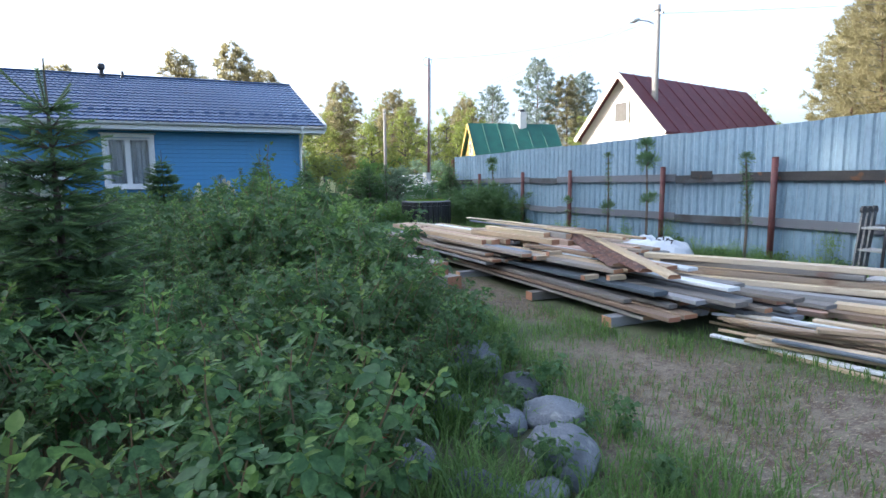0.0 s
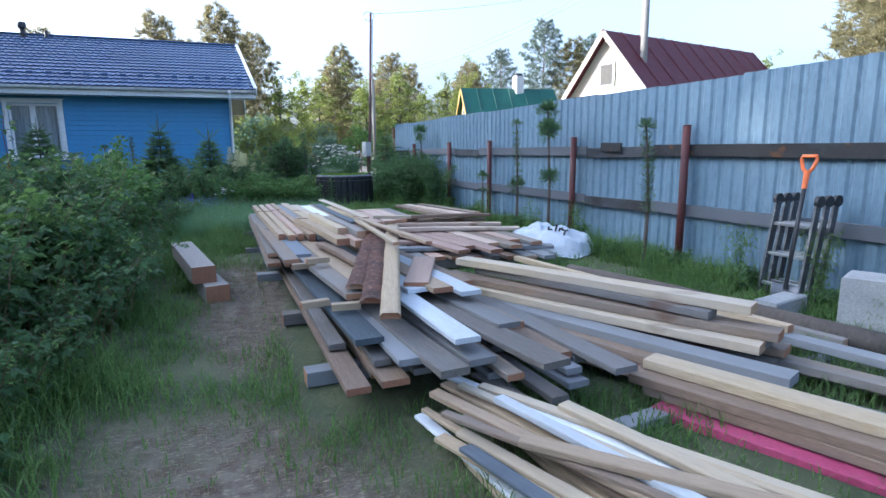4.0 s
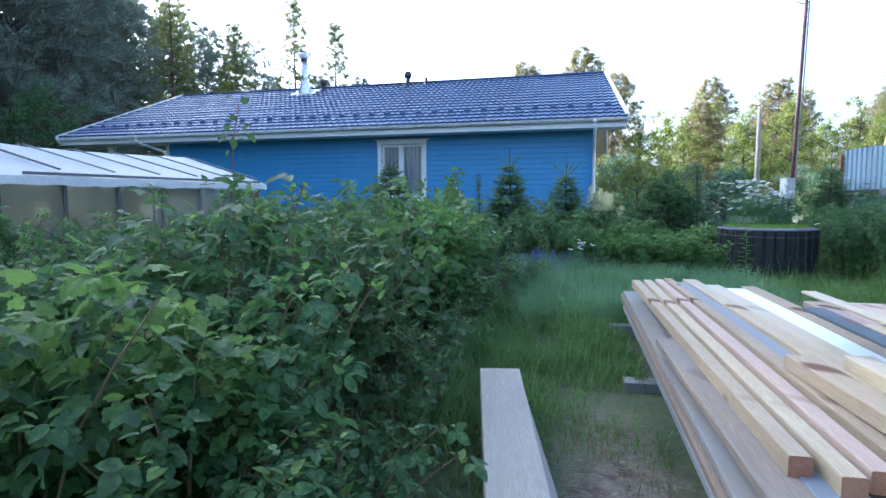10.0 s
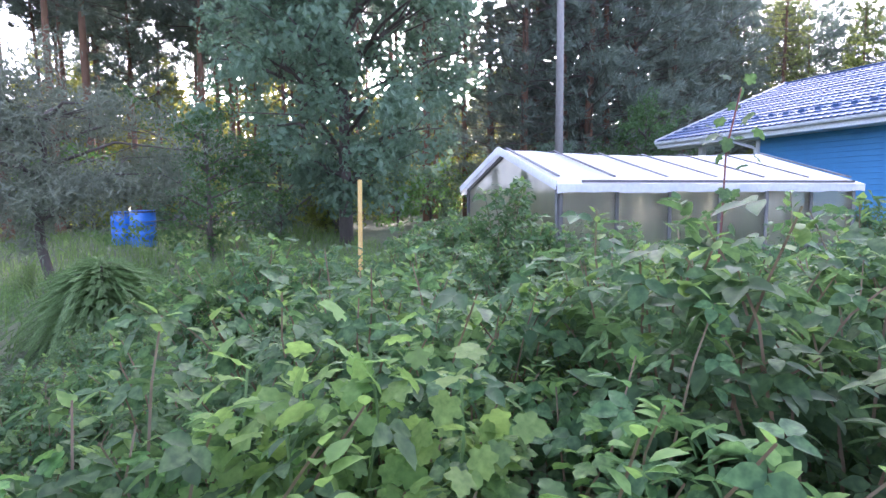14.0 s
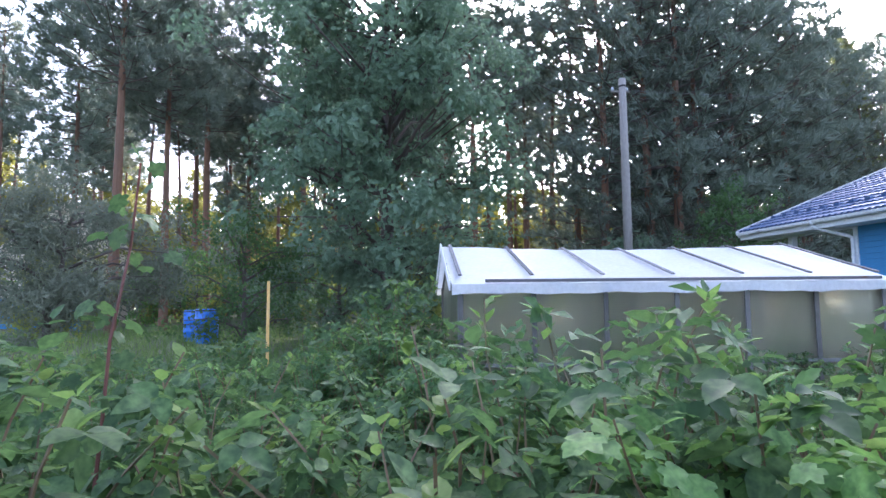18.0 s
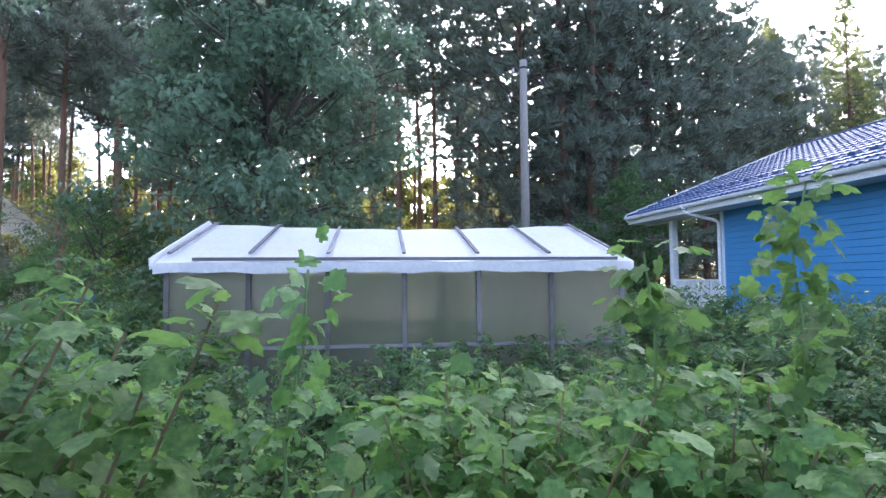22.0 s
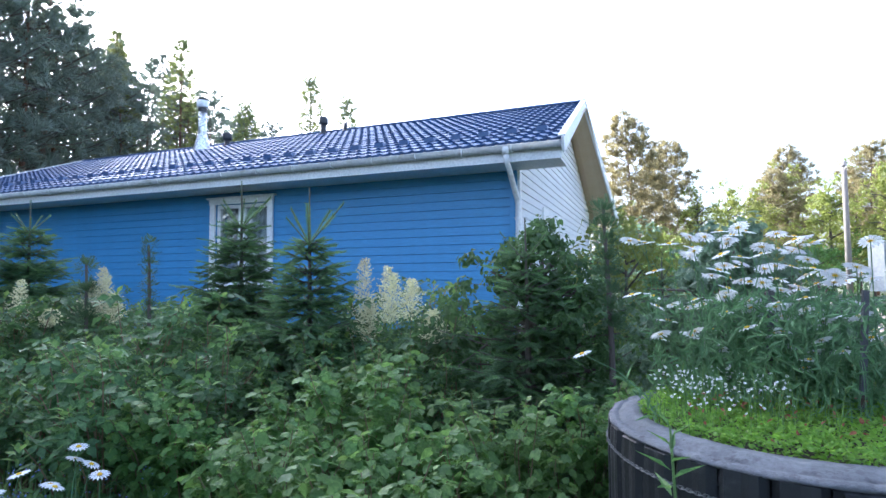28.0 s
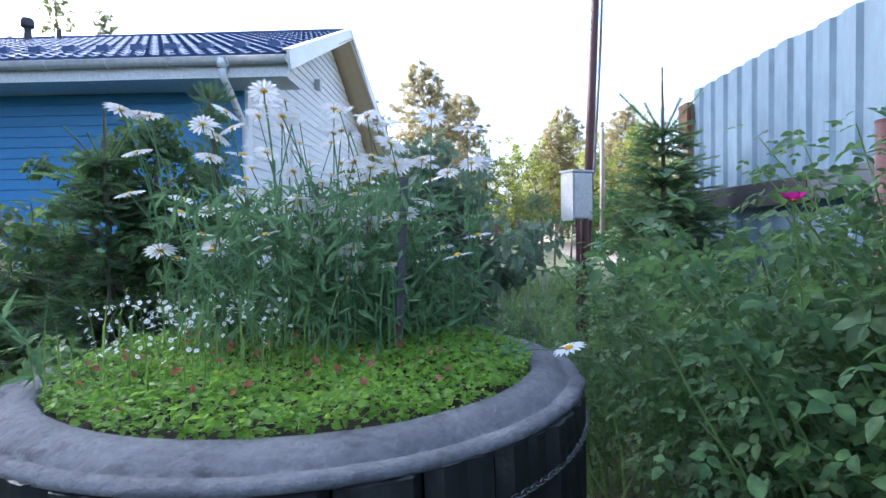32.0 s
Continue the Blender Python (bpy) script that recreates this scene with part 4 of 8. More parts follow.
        hv = np.concatenate([np.c_[hx, np.full(40, y0 - (0.004 if s == 0 else -0.004)), z + (0.006 * np.sin(hx * 5) + 0.007 * np.sin(hx * 13.7) if z < E - 0.06 else 0 * hx)] for z in (E - 0.095, E + 0.0)])
        part("film_hem", hang.add(hv, [(i, i + 1, 41 + i, 40 + i) for i in range(39)]), M_GHWHITE, gh)
        for k, x in enumerate(xs):
            xt = min(L, x + 0.10)
            d = Vector((0.0, (y1 - y0) * 0.9, (R - E) * 0.9 - sag(x) * 0.9))
            mid = Vector((x, y0 + (y1 - y0) * 0.53, E + (R - E) * 0.53 + 0.052 - sag(x) * 0.5))
            part("roof_batten", Geo().box((d.length, 0.035, 0.016), basis(d, mid)), M_BATTEN, gh)
        part("eave_batten", Geo().box((L * 0.93, 0.03, 0.03), pose(L * 0.52, y0 + (0.03 if s == 0 else -0.03), E + 0.030)), M_BATTEN, gh)
    part("ridge_beam", Geo().tube([(x, W / 2, R - 0.03 - sag(x)) for x in np.linspace(0, L, 12)], 0.03, 6), M_GHPOST, gh)
    for x in xs:
        for y0, y1 in ((0, W / 2), (W, W / 2)):
            d = Vector((0, y1 - y0, R - E - sag(x)))
            part("rafter", Geo().box((d.length, 0.04, 0.05), basis(d, (x, (y0 + y1) / 2, (E + R - sag(x)) / 2 - 0.03))), M_GHPOST, gh)
    for x in (-0.11,):
        for y0, y1 in ((-0.12, W / 2), (W + 0.12, W / 2)):
            d = Vector((0, y1 - y0, R - E + 0.03))
            part("rake_film", Geo().box((d.length, 0.012, 0.10), basis(d, (x, (y0 + y1) / 2, (E + R) / 2 + 0.0))), M_GHWHITE, gh)
    # seedlings inside
    return gh


make_greenhouse()


# ---------------------------------------------------------------- timber
def board(name, a, b, width, thick, mat, label, category="board", group="", roll=0.0, bow=0.0, end=None, parent=None):
    """A sawn board from point a to point b (centre line of its underside), a thing of its own."""
    a, b = Vector(a), Vector(b)
    d = b - a
    n = 6 if bow else 1
    g = Geo()
    y, z = width / 2, thick
    c = 0.004
    ring = [(-y + c, 0), (y - c, 0), (y, c), (y, z - c), (y - c, z), (-y + c, z), (-y, z - c), (-y, c)]
    k = len(ring)
    vs = []
    for i in range(n + 1):
        u = i / n
        s = bow * math.sin(math.pi * u)
        w = 1 + 0.03 * math.sin(u * 5 + a.x * 9)
        vs += [((u - 0.5) * d.length, p * w + s * 0.4, q + s) for p, q in ring]
    fs = [(i * k + j, (i + 1) * k + j, (i + 1) * k + (j + 1) % k, i * k + (j + 1) % k) for i in range(n) for j in range(k)]
    g.add(vs, [tuple(reversed(q)) for q in fs], 0)
    g.add(vs[:k], [tuple(range(k))], 1)
    g.add(vs[-k:], [tuple(range(k - 1, -1, -1))], 1)
    m = basis(d, (a + b) / 2) @ pose(0, 0, 0, roll, 0, 0)
    ob = new(name, g.mesh(name, [mat, end or M_END]))
    ob.matrix_basis = m
    return tagged(ob, label, category, group)


def pile(name, rows, group):
    """rows: x0 y0 x1 y1 z width thick kind [z at the second end]."""
    kinds = {"g": (M_GREYWOOD, "weathered grey sawn board in the timber pile"), "w": (M_WOOD, "rough brown sawn board in the timber pile"),
             "p": (M_PALE, "fresh pale sawn board in the timber pile"), "r": (M_PINKWOOD, "pinkish planed board in the timber pile"),
             "s": (M_WHITEWOOD, "white-painted board in the timber pile"), "b": (M_BLUEWOOD, "blue-grey painted board in the timber pile"),
             "m": (M_PURPLE, "magenta-painted board under the timber pile")}
    for r in rows:
        x0, y0, x1, y1, z, w, t, k, *more = r
        z1 = more[0] if more else z
        mat, label = kinds[k]
        board(name, (x0, y0, z), (x1, y1, z1), w, t, mat, label, "board", group, bow=random.uniform(-0.008, 0.012), end=M_END if k in "wpr" else mat)


random.seed(11)
# bearers under the long pile
for y, x0, x1 in ((3.75, 3.80, 5.05), (5.0, 3.78, 5.1), (6.6, 3.66, 5.1), (8.3, 3.6, 5.0), (9.9, 3.6, 4.95)):
    board("bearer", (x0, y, 0.0), (x1, y + 0.05, 0.0), 0.12, 0.09, M_GREYWOOD, "short grey bearer under the timber pile", "bearer", "bearers")
LONG = "boards of the long timber pile"
rows = []
lane = 0
# lower layers of the long pile, near half and far half overlapping
for layer in range(3):
    z = 0.10 + layer * 0.052
    for i in range(8):
        x = 3.95 + i * 0.155 + random.uniform(-0.015, 0.015) - layer * 0.01
        y0 = 3.15 + random.uniform(-0.15, 0.5) + (0.1 if i < 3 else -0.05)
        rows.append((x + 0.06 + 0.03 * i, y0 - 0.1 * i * 0.3, x - 0.02, y0 + 4.6 + random.uniform(-0.4, 0.3), z, random.choice((0.10, 0.13, 0.15)), 0.036, random.choice("gwgwgp"), z))
    for i in range(8):
        x = 3.78 + i * 0.148 + random.uniform(-0.015, 0.015)
        y0 = 5.6 + random.uniform(-0.2, 0.6)
        rows.append((x + 0.02, y0, x, 10.0 + random.uniform(-0.25, 0.4), z + 0.16, random.choice((0.10, 0.12, 0.145)), 0.036, random.choice("gwwgwp"), z + 0.16 - 0.05))
pile("board", rows, LONG)
TOP = [
    (4.12, 3.45, 3.98, 6.2, 0.30, 0.165, 0.036, "b"), (4.27, 3.15, 4.20, 5.9, 0.27, 0.15, 0.036, "g"),
    (4.40, 2.90, 4.16, 6.0, 0.285, 0.15, 0.04, "g"), (4.60, 3.02, 4.36, 5.9, 0.27, 0.16, 0.036, "g"),
    (4.88, 2.78, 4.46, 5.9, 0.30, 0.17, 0.036, "g"), (4.92, 3.35, 4.62, 6.4, 0.32, 0.15, 0.036, "g"), (5.06, 3.55, 4.80, 6.2, 0.24, 0.14, 0.04, "w"),
    (4.55, 3.10, 4.36, 6.9, 0.365, 0.15, 0.03, "s"), (4.20, 4.05, 3.86, 7.6, 0.40, 0.18, 0.04, "w"), (4.32, 4.0, 4.05, 7.9, 0.41, 0.16, 0.036, "p"),
    (4.60, 4.05, 4.20, 7.8, 0.40, 0.16, 0.03, "s"), (4.74, 3.95, 4.40, 7.6, 0.41, 0.15, 0.036, "p"), (4.90, 3.85, 4.55, 7.2, 0.40, 0.15, 0.03, "s"), (5.0, 4.2, 4.7, 7.2, 0.37, 0.14, 0.04, "w"),
    (3.90, 5.25, 3.80, 7.9, 0.43, 0.13, 0.036, "w"), (4.02, 5.45, 3.92, 8.2, 0.43, 0.14, 0.036, "b"),
    (3.92, 6.35, 3.80, 9.75, 0.46, 0.065, 0.065, "p"), (4.01, 6.25, 3.90, 9.80, 0.46, 0.065, 0.065, "p"), (4.10, 6.30, 4.00, 9.85, 0.46, 0.065, 0.065, "r"), (4.20, 6.2, 4.08, 9.9, 0.46, 0.065, 0.07, "p"),
    (4.30, 6.15, 4.18, 9.8, 0.47, 0.10, 0.04, "g"), (4.45, 5.95, 4.26, 9.9, 0.47, 0.11, 0.055, "p"), (4.56, 6.3, 4.40, 9.7, 0.47, 0.12, 0.04, "p"), (4.66, 6.6, 4.56, 9.6, 0.48, 0.14, 0.02, "s"), (4.78, 6.3, 4.68, 9.7, 0.47, 0.12, 0.036, "p"),
    (4.35, 5.35, 4.20, 7.2, 0.535, 0.11, 0.06, "p"), (4.46, 5.2, 4.36, 6.8, 0.535, 0.08, 0.06, "r"), (4.57, 5.15, 4.50, 6.7, 0.535, 0.09, 0.055, "p"), (4.50, 5.3, 4.42, 6.6, 0.60, 0.08, 0.06, "w"), (4.60, 5.42, 4.52, 6.7, 0.60, 0.09, 0.04, "w"), (4.40, 5.6, 4.33, 7.0, 0.60, 0.10, 0.055, "p"),
    (4.36, 4.62, 4.22, 5.8, 0.47, 0.085, 0.04, "w"), (4.80, 4.4, 4.60, 6.5, 0.66, 0.055, 0.025, "p"),
    (4.58, 5.9, 4.50, 7.9, 0.655, 0.10, 0.015, "b"), (4.66, 5.75, 4.6, 7.5, 0.66, 0.09, 0.015, "p"), (4.70, 6.0, 4.62, 8.3, 0.68, 0.08, 0.015, "p"),
]
pile("board", TOP, LONG)
for x0, y0, x1, y1, z in ((3.78, 4.15, 4.35, 4.22, 0.345), (3.92, 4.95, 4.42, 5.02, 0.475), (3.95, 4.0, 4.5, 3.96, 0.355), (3.82, 5.05, 4.25, 5.1, 0.42)):
    board("spacer", (x0 + 0.06, y0, z), (x0 + 0.24, y0 + (y1 - y0) * 0.4, z), 0.055, 0.045, M_PALE, "short brown spacer between stacked boards", "spacer", "spacers")


def bark_slab(a, b, width, thick, live=False):
    """A waney-edged slab: bark on its rounded face, or pale wood with uneven edges."""
    a, b = Vector(a), Vector(b)
    n, k = 26, 9
    L = (b - a).length
    vs = []
    for i in range(n + 1):
        u = i / n
        w = width / 2 * (1 + 0.10 * noise.noise(Vector((u * 5, a.x * 3, 1))) + 0.05 * noise.noise(Vector((u * 17, 4, a.y))))
        for j in range(k):
            v = j / (k - 1) * 2 - 1
            e = 0.012 * noise.noise(Vector((u * 14, v * 3, 9)))
            z = thick * (1 - abs(v) ** 2.4) if not live else thick * (1.0 - 0.5 * max(0, abs(v) - 0.86) / 0.14)
            vs.append(((u - 0.5) * L, v * w, z + (e if not live else e * 0.2)))
    flat = [(x, y, 0.0) for x, y, z in vs]
    m = (n + 1) * k
    fs = [(i * k + j, (i + 1) * k + j, (i + 1) * k + j + 1, i * k + j + 1) for i in range(n) for j in range(k - 1)]
    fs = [tuple(reversed(q)) for q in fs]
    fs += [(m + i * k, m + i * k + k - 1, m + (i + 1) * k + k - 1, m + (i + 1) * k) for i in range(n)]
    fs += [(i * k, (i + 1) * k, m + (i + 1) * k, m + i * k) for i in range(n)] + [(i * k + k - 1, m + i * k + k - 1, m + (i + 1) * k + k - 1, (i + 1) * k + k - 1) for i in range(n)]
    g = Geo().add(vs + flat, fs, 0)
    ends = [tuple(range(k)) + tuple(m + j for j in range(k - 1, -1, -1)), tuple(n * k + j for j in range(k - 1, -1, -1)) + tuple(m + n * k + j for j in range(k))]
    g.f.extend(ends)
    g.s.extend([1, 1])
    ob = new("bark_slab" if not live else "waney_board", g.mesh("bark_slab", [M_PALE if live else M_BARK, M_END], True))
    ob.matrix_basis = basis(b - a, (a + b) / 2)
    return tagged(ob, "pale waney-edged board lying across the pile" if live else "reddish pine slab with flaky bark lying across the pile", "slab")


bark_slab((4.19, 4.08, 0.46), (4.60, 5.32, 0.60), 0.15, 0.034)
bark_slab((4.20, 3.72, 0.455), (4.72, 5.50, 0.63), 0.14, 0.036)
bark_slab((4.23, 3.42, 0.44), (4.84, 5.52, 0.64), 0.115, 0.035, True)
board("board", (4.60, 4.10, 0.405), (4.92, 4.86, 0.425), 0.175, 0.055, M_PINKWOOD, "short thick pinkish plank on the pile", "board", LONG)

board("strip", (4.56, 4.43, 0.665), (4.60, 5.96, 0.665), 0.045, 0.025, M_PALE, "long thin pale strip across the pile", "strip", LONG)

# the pile beside the fence: crossed boards
CROSS = "boards of the stacked timber pile by the fence"
rows = []
for i in range(9):
    rows.append((5.25 + i * 0.20, 6.6 - i * 0.07, 5.25 + i * 0.18, 9.7 - i * 0.12, 0.10, 0.15, 0.042, random.choice("wgrw")))
for i in range(6):
    y = 6.85 + i * 0.5
    rows.append((5.15 + 0.05 * i, y + 0.12, 7.1 - 0.02 * i, y - 0.55 + 0.1, 0.155, 0.15, 0.042, random.choice("wgrr")))
for i in range(7):
    rows.append((5.85 + i * 0.17, 6.2 + (0.0, 0.22, -0.12, 0.3, 0.05, 0.42, 0.18)[i], 5.45 + i * 0.22, 8.5 + 0.06 * i, 0.21, 0.16, 0.042, random.choice("rrrw")))
for i in range(4):
    y = 7.6 + i * 0.55
    rows.append((5.2, y + 0.35, 7.1, y - 0.35, 0.265, 0.14, 0.042, random.choice("wrg")))
for i in range(5):
    rows.append((5.15 + i * 0.2, 8.0 + 0.1 * i, 5.25 + i * 0.17, 9.9, 0.32, 0.17, 0.045, random.choice("rrwr")))
rows += [(6.42, 8.25, 6.2, 9.95, 0.37, 0.15, 0.042, "w"), (6.75, 8.1, 6.35, 10.0, 0.37, 0.16, 0.042, "r"), (6.95, 8.3, 6.6, 10.0, 0.37, 0.15, 0.042, "w"), (5.4, 8.55, 6.6, 8.15, 0.37, 0.10, 0.042, "p"), (5.9, 8.3, 7.05, 8.05, 0.37, 0.11, 0.042, "w")]
pile("board", rows, CROSS)
for y in (6.6, 8.4, 9.6):
    board("bearer", (5.1, y, 0.0), (7.1, y - 0.25, 0.0), 0.12, 0.10, M_GREYWOOD, "short grey bearer under the timber pile", "bearer", "bearers")

# the fanned pile that runs towards the gate
FAN = "boards of the fanned timber pile"
FAN_ROWS = [
    (5.24, 4.84, 6.23, 2.85, 0.40, 0.14, 0.055, "p"), (5.35, 4.70, 6.08, 3.00, 0.345, 0.13, 0.05, "g"), (5.14, 4.85, 6.26, 2.69, 0.285, 0.15, 0.055, "w"),
    (5.12, 4.80, 6.14, 2.70, 0.228, 0.15, 0.055, "p"), (5.15, 4.62, 6.02, 2.42, 0.170, 0.15, 0.055, "g"), (5.17, 4.35, 5.80, 2.70, 0.112, 0.15, 0.05, "w"),
    (5.14, 4.10, 5.62, 2.95, 0.058, 0.15, 0.05, "r"), (5.38, 4.60, 6.30, 2.72, 0.112, 0.15, 0.05, "g"), (5.52, 4.60, 6.42, 2.75, 0.058, 0.15, 0.05, "w"), (5.40, 4.65, 6.25, 2.75, 0.228, 0.14, 0.055, "g"), (5.50, 4.60, 6.36, 2.72, 0.170, 0.15, 0.05, "w"),
    (5.45, 2.90, 6.50, 0.35, 0.110, 0.15, 0.05, "w"), (5.56, 2.92, 6.62, 0.30, 0.165, 0.15, 0.05, "p"), (5.50, 2.84, 6.46, 0.25, 0.055, 0.15, 0.05, "w"), (5.68, 2.90, 6.75, 0.40, 0.110, 0.15, 0.05, "g"), (5.76, 2.86, 6.84, 0.38, 0.055, 0.15, 0.05, "w"),
    (5.43, 2.71, 6.40, 0.25, 0.0, 0.12, 0.05, "m"),
    (5.75, 4.50, 7.00, 1.10, 0.10, 0.14, 0.05, "w"), (5.85, 4.55, 7.05, 1.20, 0.05, 0.14, 0.05, "g"),
    (6.15, 5.6, 6.9, 2.2, 0.12, 0.12, 0.05, "g"), (6.28, 5.8, 6.75, 3.0, 0.17, 0.07, 0.05, "p"), (6.0, 5.0, 6.4, 3.6, 0.10, 0.10, 0.05, "w"), (6.5, 5.95, 7.15, 2.9, 0.06, 0.12, 0.05, "w"), (6.95, 4.5, 7.3, 2.6, 0.03, 0.10, 0.04, "w"),
]
pile("board", FAN_ROWS, FAN)
log = Geo().tube([(6.72, 5.45, 0.10), (6.95, 4.3, 0.11), (7.15, 3.3, 0.10), (7.3, 2.6, 0.09)], [0.06, 0.075, 0.08, 0.08], 12)
solid("log", log, M_GREYBARK, "dark slender log with bark beside the boards", "log", smooth=True)
for y in (1.4, 2.6, 3.9):
    board("bearer", (5.0 + 0.06 * (4 - y), y, 0.0), (6.6 + 0.2 * (4 - y), y + 0.25, 0.0), 0.10, 0.05, M_GREYWOOD, "short grey bearer under the timber pile", "bearer", "bearers")

# thin strips fanned on the grass
STRIP = "thin strips lying on the grass"
rows = []
for i in range(22):
    x0 = 4.25 + random.uniform(0, 0.55)
    y0 = 2.95 + random.uniform(-0.35, 0.35)
    x1 = 4.55 + i * 0.055 + random.uniform(-0.1, 0.1)
    y1 = 0.1 + random.uniform(-0.5, 0.6) + i * 0.02
    z = 0.02 + 0.008 * i
    rows.append((x0, y0, x1, y1, z, random.uniform(0.035, 0.07), 0.022, random.choice("ppwpgps"), z + random.uniform(-0.01, 0.04)))
rows += [(4.55, 2.75, 5.15, 0.55, 0.20, 0.06, 0.03, "s"), (4.32, 2.98, 5.05, 1.0, 0.17, 0.06, 0.03, "p"), (4.45, 2.35, 5.05, 1.65, 0.22, 0.07, 0.03, "p"), (4.30, 2.55, 4.9, 0.4, 0.12, 0.07, 0.02, "b"), (4.8, 2.6, 5.4, 0.4, 0.19, 0.07, 0.03, "p")]
for r in rows:
    x0, y0, x1, y1, z, w, t, k, *more = r
    mat, lab = {"p": (M_PALE, "long thin pale wooden strip"), "w": (M_WOOD, "long thin brown wooden strip"), "g": (M_GREYWOOD, "long thin weathered grey strip"), "s": (M_WHITEWOOD, "long thin white-painted strip"), "b": (M_BLUEWOOD, "long thin blue-grey painted strip")}[k]
    board("strip", (x0, y0, z), (x1, y1, more[0] if more else z), w, t, mat, lab, "strip", STRIP, roll=random.uniform(-8, 8), end=mat)

# two squared beams by the path
board("beam", (3.19, 6.05, 0.155), (2.90, 7.62, 0.165), 0.21, 0.155, M_BEAM, "grey squared beam on top of another", "beam", "squared beams")
board("beam", (3.30, 5.90, 0.0), (2.93, 7.70, 0.0), 0.21, 0.155, M_BEAM, "grey squared beam with a reddish sawn end, on the ground", "beam", "squared beams")


# ---------------------------------------------------------------- stones, blocks, ladder, shovel, sack
def boulder(x, y, r, squash, seed, label="rounded grey-blue boulder beside the bushes"):
    bm = bmesh.new()
    bmesh.ops.create_icosphere(bm, subdivisions=4, radius=1.0)
    pick = random.Random(int(seed * 91))
    cuts = [(Vector((pick.gauss(0, 1), pick.gauss(0, 1), pick.gauss(0.3, 0.8))).normalized(), pick.uniform(0.66, 0.88)) for _ in range(9)]
    for v in bm.verts:
        d = 1 + 0.22 * noise.noise(v.co * 1.1 + Vector((seed, 0, 0))) + 0.07 * noise.noise(v.co * 3 + Vector((0, seed, 0))) + 0.02 * noise.noise(v.co * 9)
        p = v.co * d
        for n, off in cuts:
            over = p.dot(n) - off
            if over > 0:
                p = p - n * over * 0.85
        v.co = Vector((p.x * r, p.y * r * 0.8, p.z * r * squash)) * 1.12
    me = bpy.data.meshes.new("boulder")
    bm.to_mesh(me)
    bm.free()
    me.materials.append(M_STONE)
    me.polygons.foreach_set("use_smooth", [True] * len(me.polygons))
    ob = new("boulder", me)
    ob.matrix_basis = pose(x, y, r * squash * 0.30 + bump_z(x, y), 0, 0, seed * 47)
    return tagged(ob, label, "boulder", "boulders along the bushes")


for i, (x, y, r, q) in enumerate(((2.24, 3.22, 0.23, 0.60), (2.33, 2.74, 0.15, 0.60), (2.26, 2.27, 0.19, 0.52), (1.96, 2.33, 0.15, 0.62), (2.02, 1.86, 0.20, 0.60), (1.36, 2.17, 0.17, 0.55), (1.58, 1.78, 0.14, 0.62), (1.76, 1.66, 0.12, 0.60), (1.82, 2.62, 0.12, 0.60))):
    boulder(x, y, r, q, i + 1.0)


def ladybird(x, y, z):
    """A painted garden ornament: domed red shell, black head and spots."""
    t = thing("ladybird_ornament", "small glossy red ladybird ornament with a black head on a boulder", "ornament", pose(x, y, z, 0, 8, 20))
    dome = [(0.052 * math.cos(a), 0.036 * math.sin(a)) for a in np.linspace(0, 1.5, 7)]
    part("shell", Geo().lathe(dome + [(0.0005, 0.036)], 20), M_LADYRED, t, "glossy red shell", smooth=True, m=Matrix.Diagonal((1.15, 0.92, 1.0, 1)))
    part("head", Geo().lathe([(0.024 * math.cos(a), 0.022 * math.sin(a)) for a in np.linspace(0, 1.5, 6)], 14), M_DARK, t, "black head", smooth=True, m=pose(0.056, 0, 0.002))
    for dx, dy in ((0.01, 0.025), (-0.02, -0.026), (-0.03, 0.02), (0.02, -0.02)):
        h = 0.036 * math.sqrt(max(0.0, 1 - (dx / 0.06) ** 2 - (dy / 0.048) ** 2))
        part("spot", Geo().lathe([(0.008, 0.0), (0.006, 0.002), (0.0005, 0.003)], 10), M_DARK, t, "black spot", m=pose(dx, dy, h - 0.001))


M_LADYRED = surface("glossy_red_paint", (0.36, 0.012, 0.010), (0.42, 0.018, 0.014), 6, 60, 0.3, bump=0.02)
ladybird(1.33, 2.17, bump_z(1.36, 2.17) + 0.118)


def block(name, size, m, label):
    g = Geo().box(size, None, bevel=0.012)
    ob = solid(name, g, M_CONCRETE, label, "concrete block", m=m)
    return ob


block("concrete_block", (0.34, 0.30, 0.42), pose(7.72, 3.15, 0.21, 0, 0, 25), "grey concrete block standing on end")
block("concrete_block", (0.46, 0.18, 0.18), pose(7.45, 3.62, 0.09, 0, 0, 12), "grey concrete block lying in the grass")


def folding_ladder():
    lad = thing("folding_ladder", "folded aluminium ladder leaning against the fence", "ladder", pose(7.98, 4.05, 0, 0, 0, -90))
    for k, off in enumerate((0.0, 0.11, 0.22)):
        for sx in (-0.19, 0.19):
            p = [(sx, off + 0.0, 0.0), (sx * 0.97, off + 0.13, 0.86)]
            part("side_rail", Geo().box((0.87, 0.022, 0.06), basis(Vector(p[1]) - Vector(p[0]), (Vector(p[0]) + Vector(p[1])) / 2)), M_RAILALU, lad, "dull dark side rail")
            part("hinge", Geo().tube([(sx - 0.016, off + 0.135, 0.88), (sx + 0.016, off + 0.135, 0.88)], 0.05, 14), M_DARK, lad, "black plastic hinge")
        for z in (0.12, 0.39, 0.66):
            part("rung", Geo().box((0.37, 0.03, 0.03), pose(0, off + 0.15 * z, z), bevel=0.005), M_ALU, lad)
    return lad


folding_ladder()


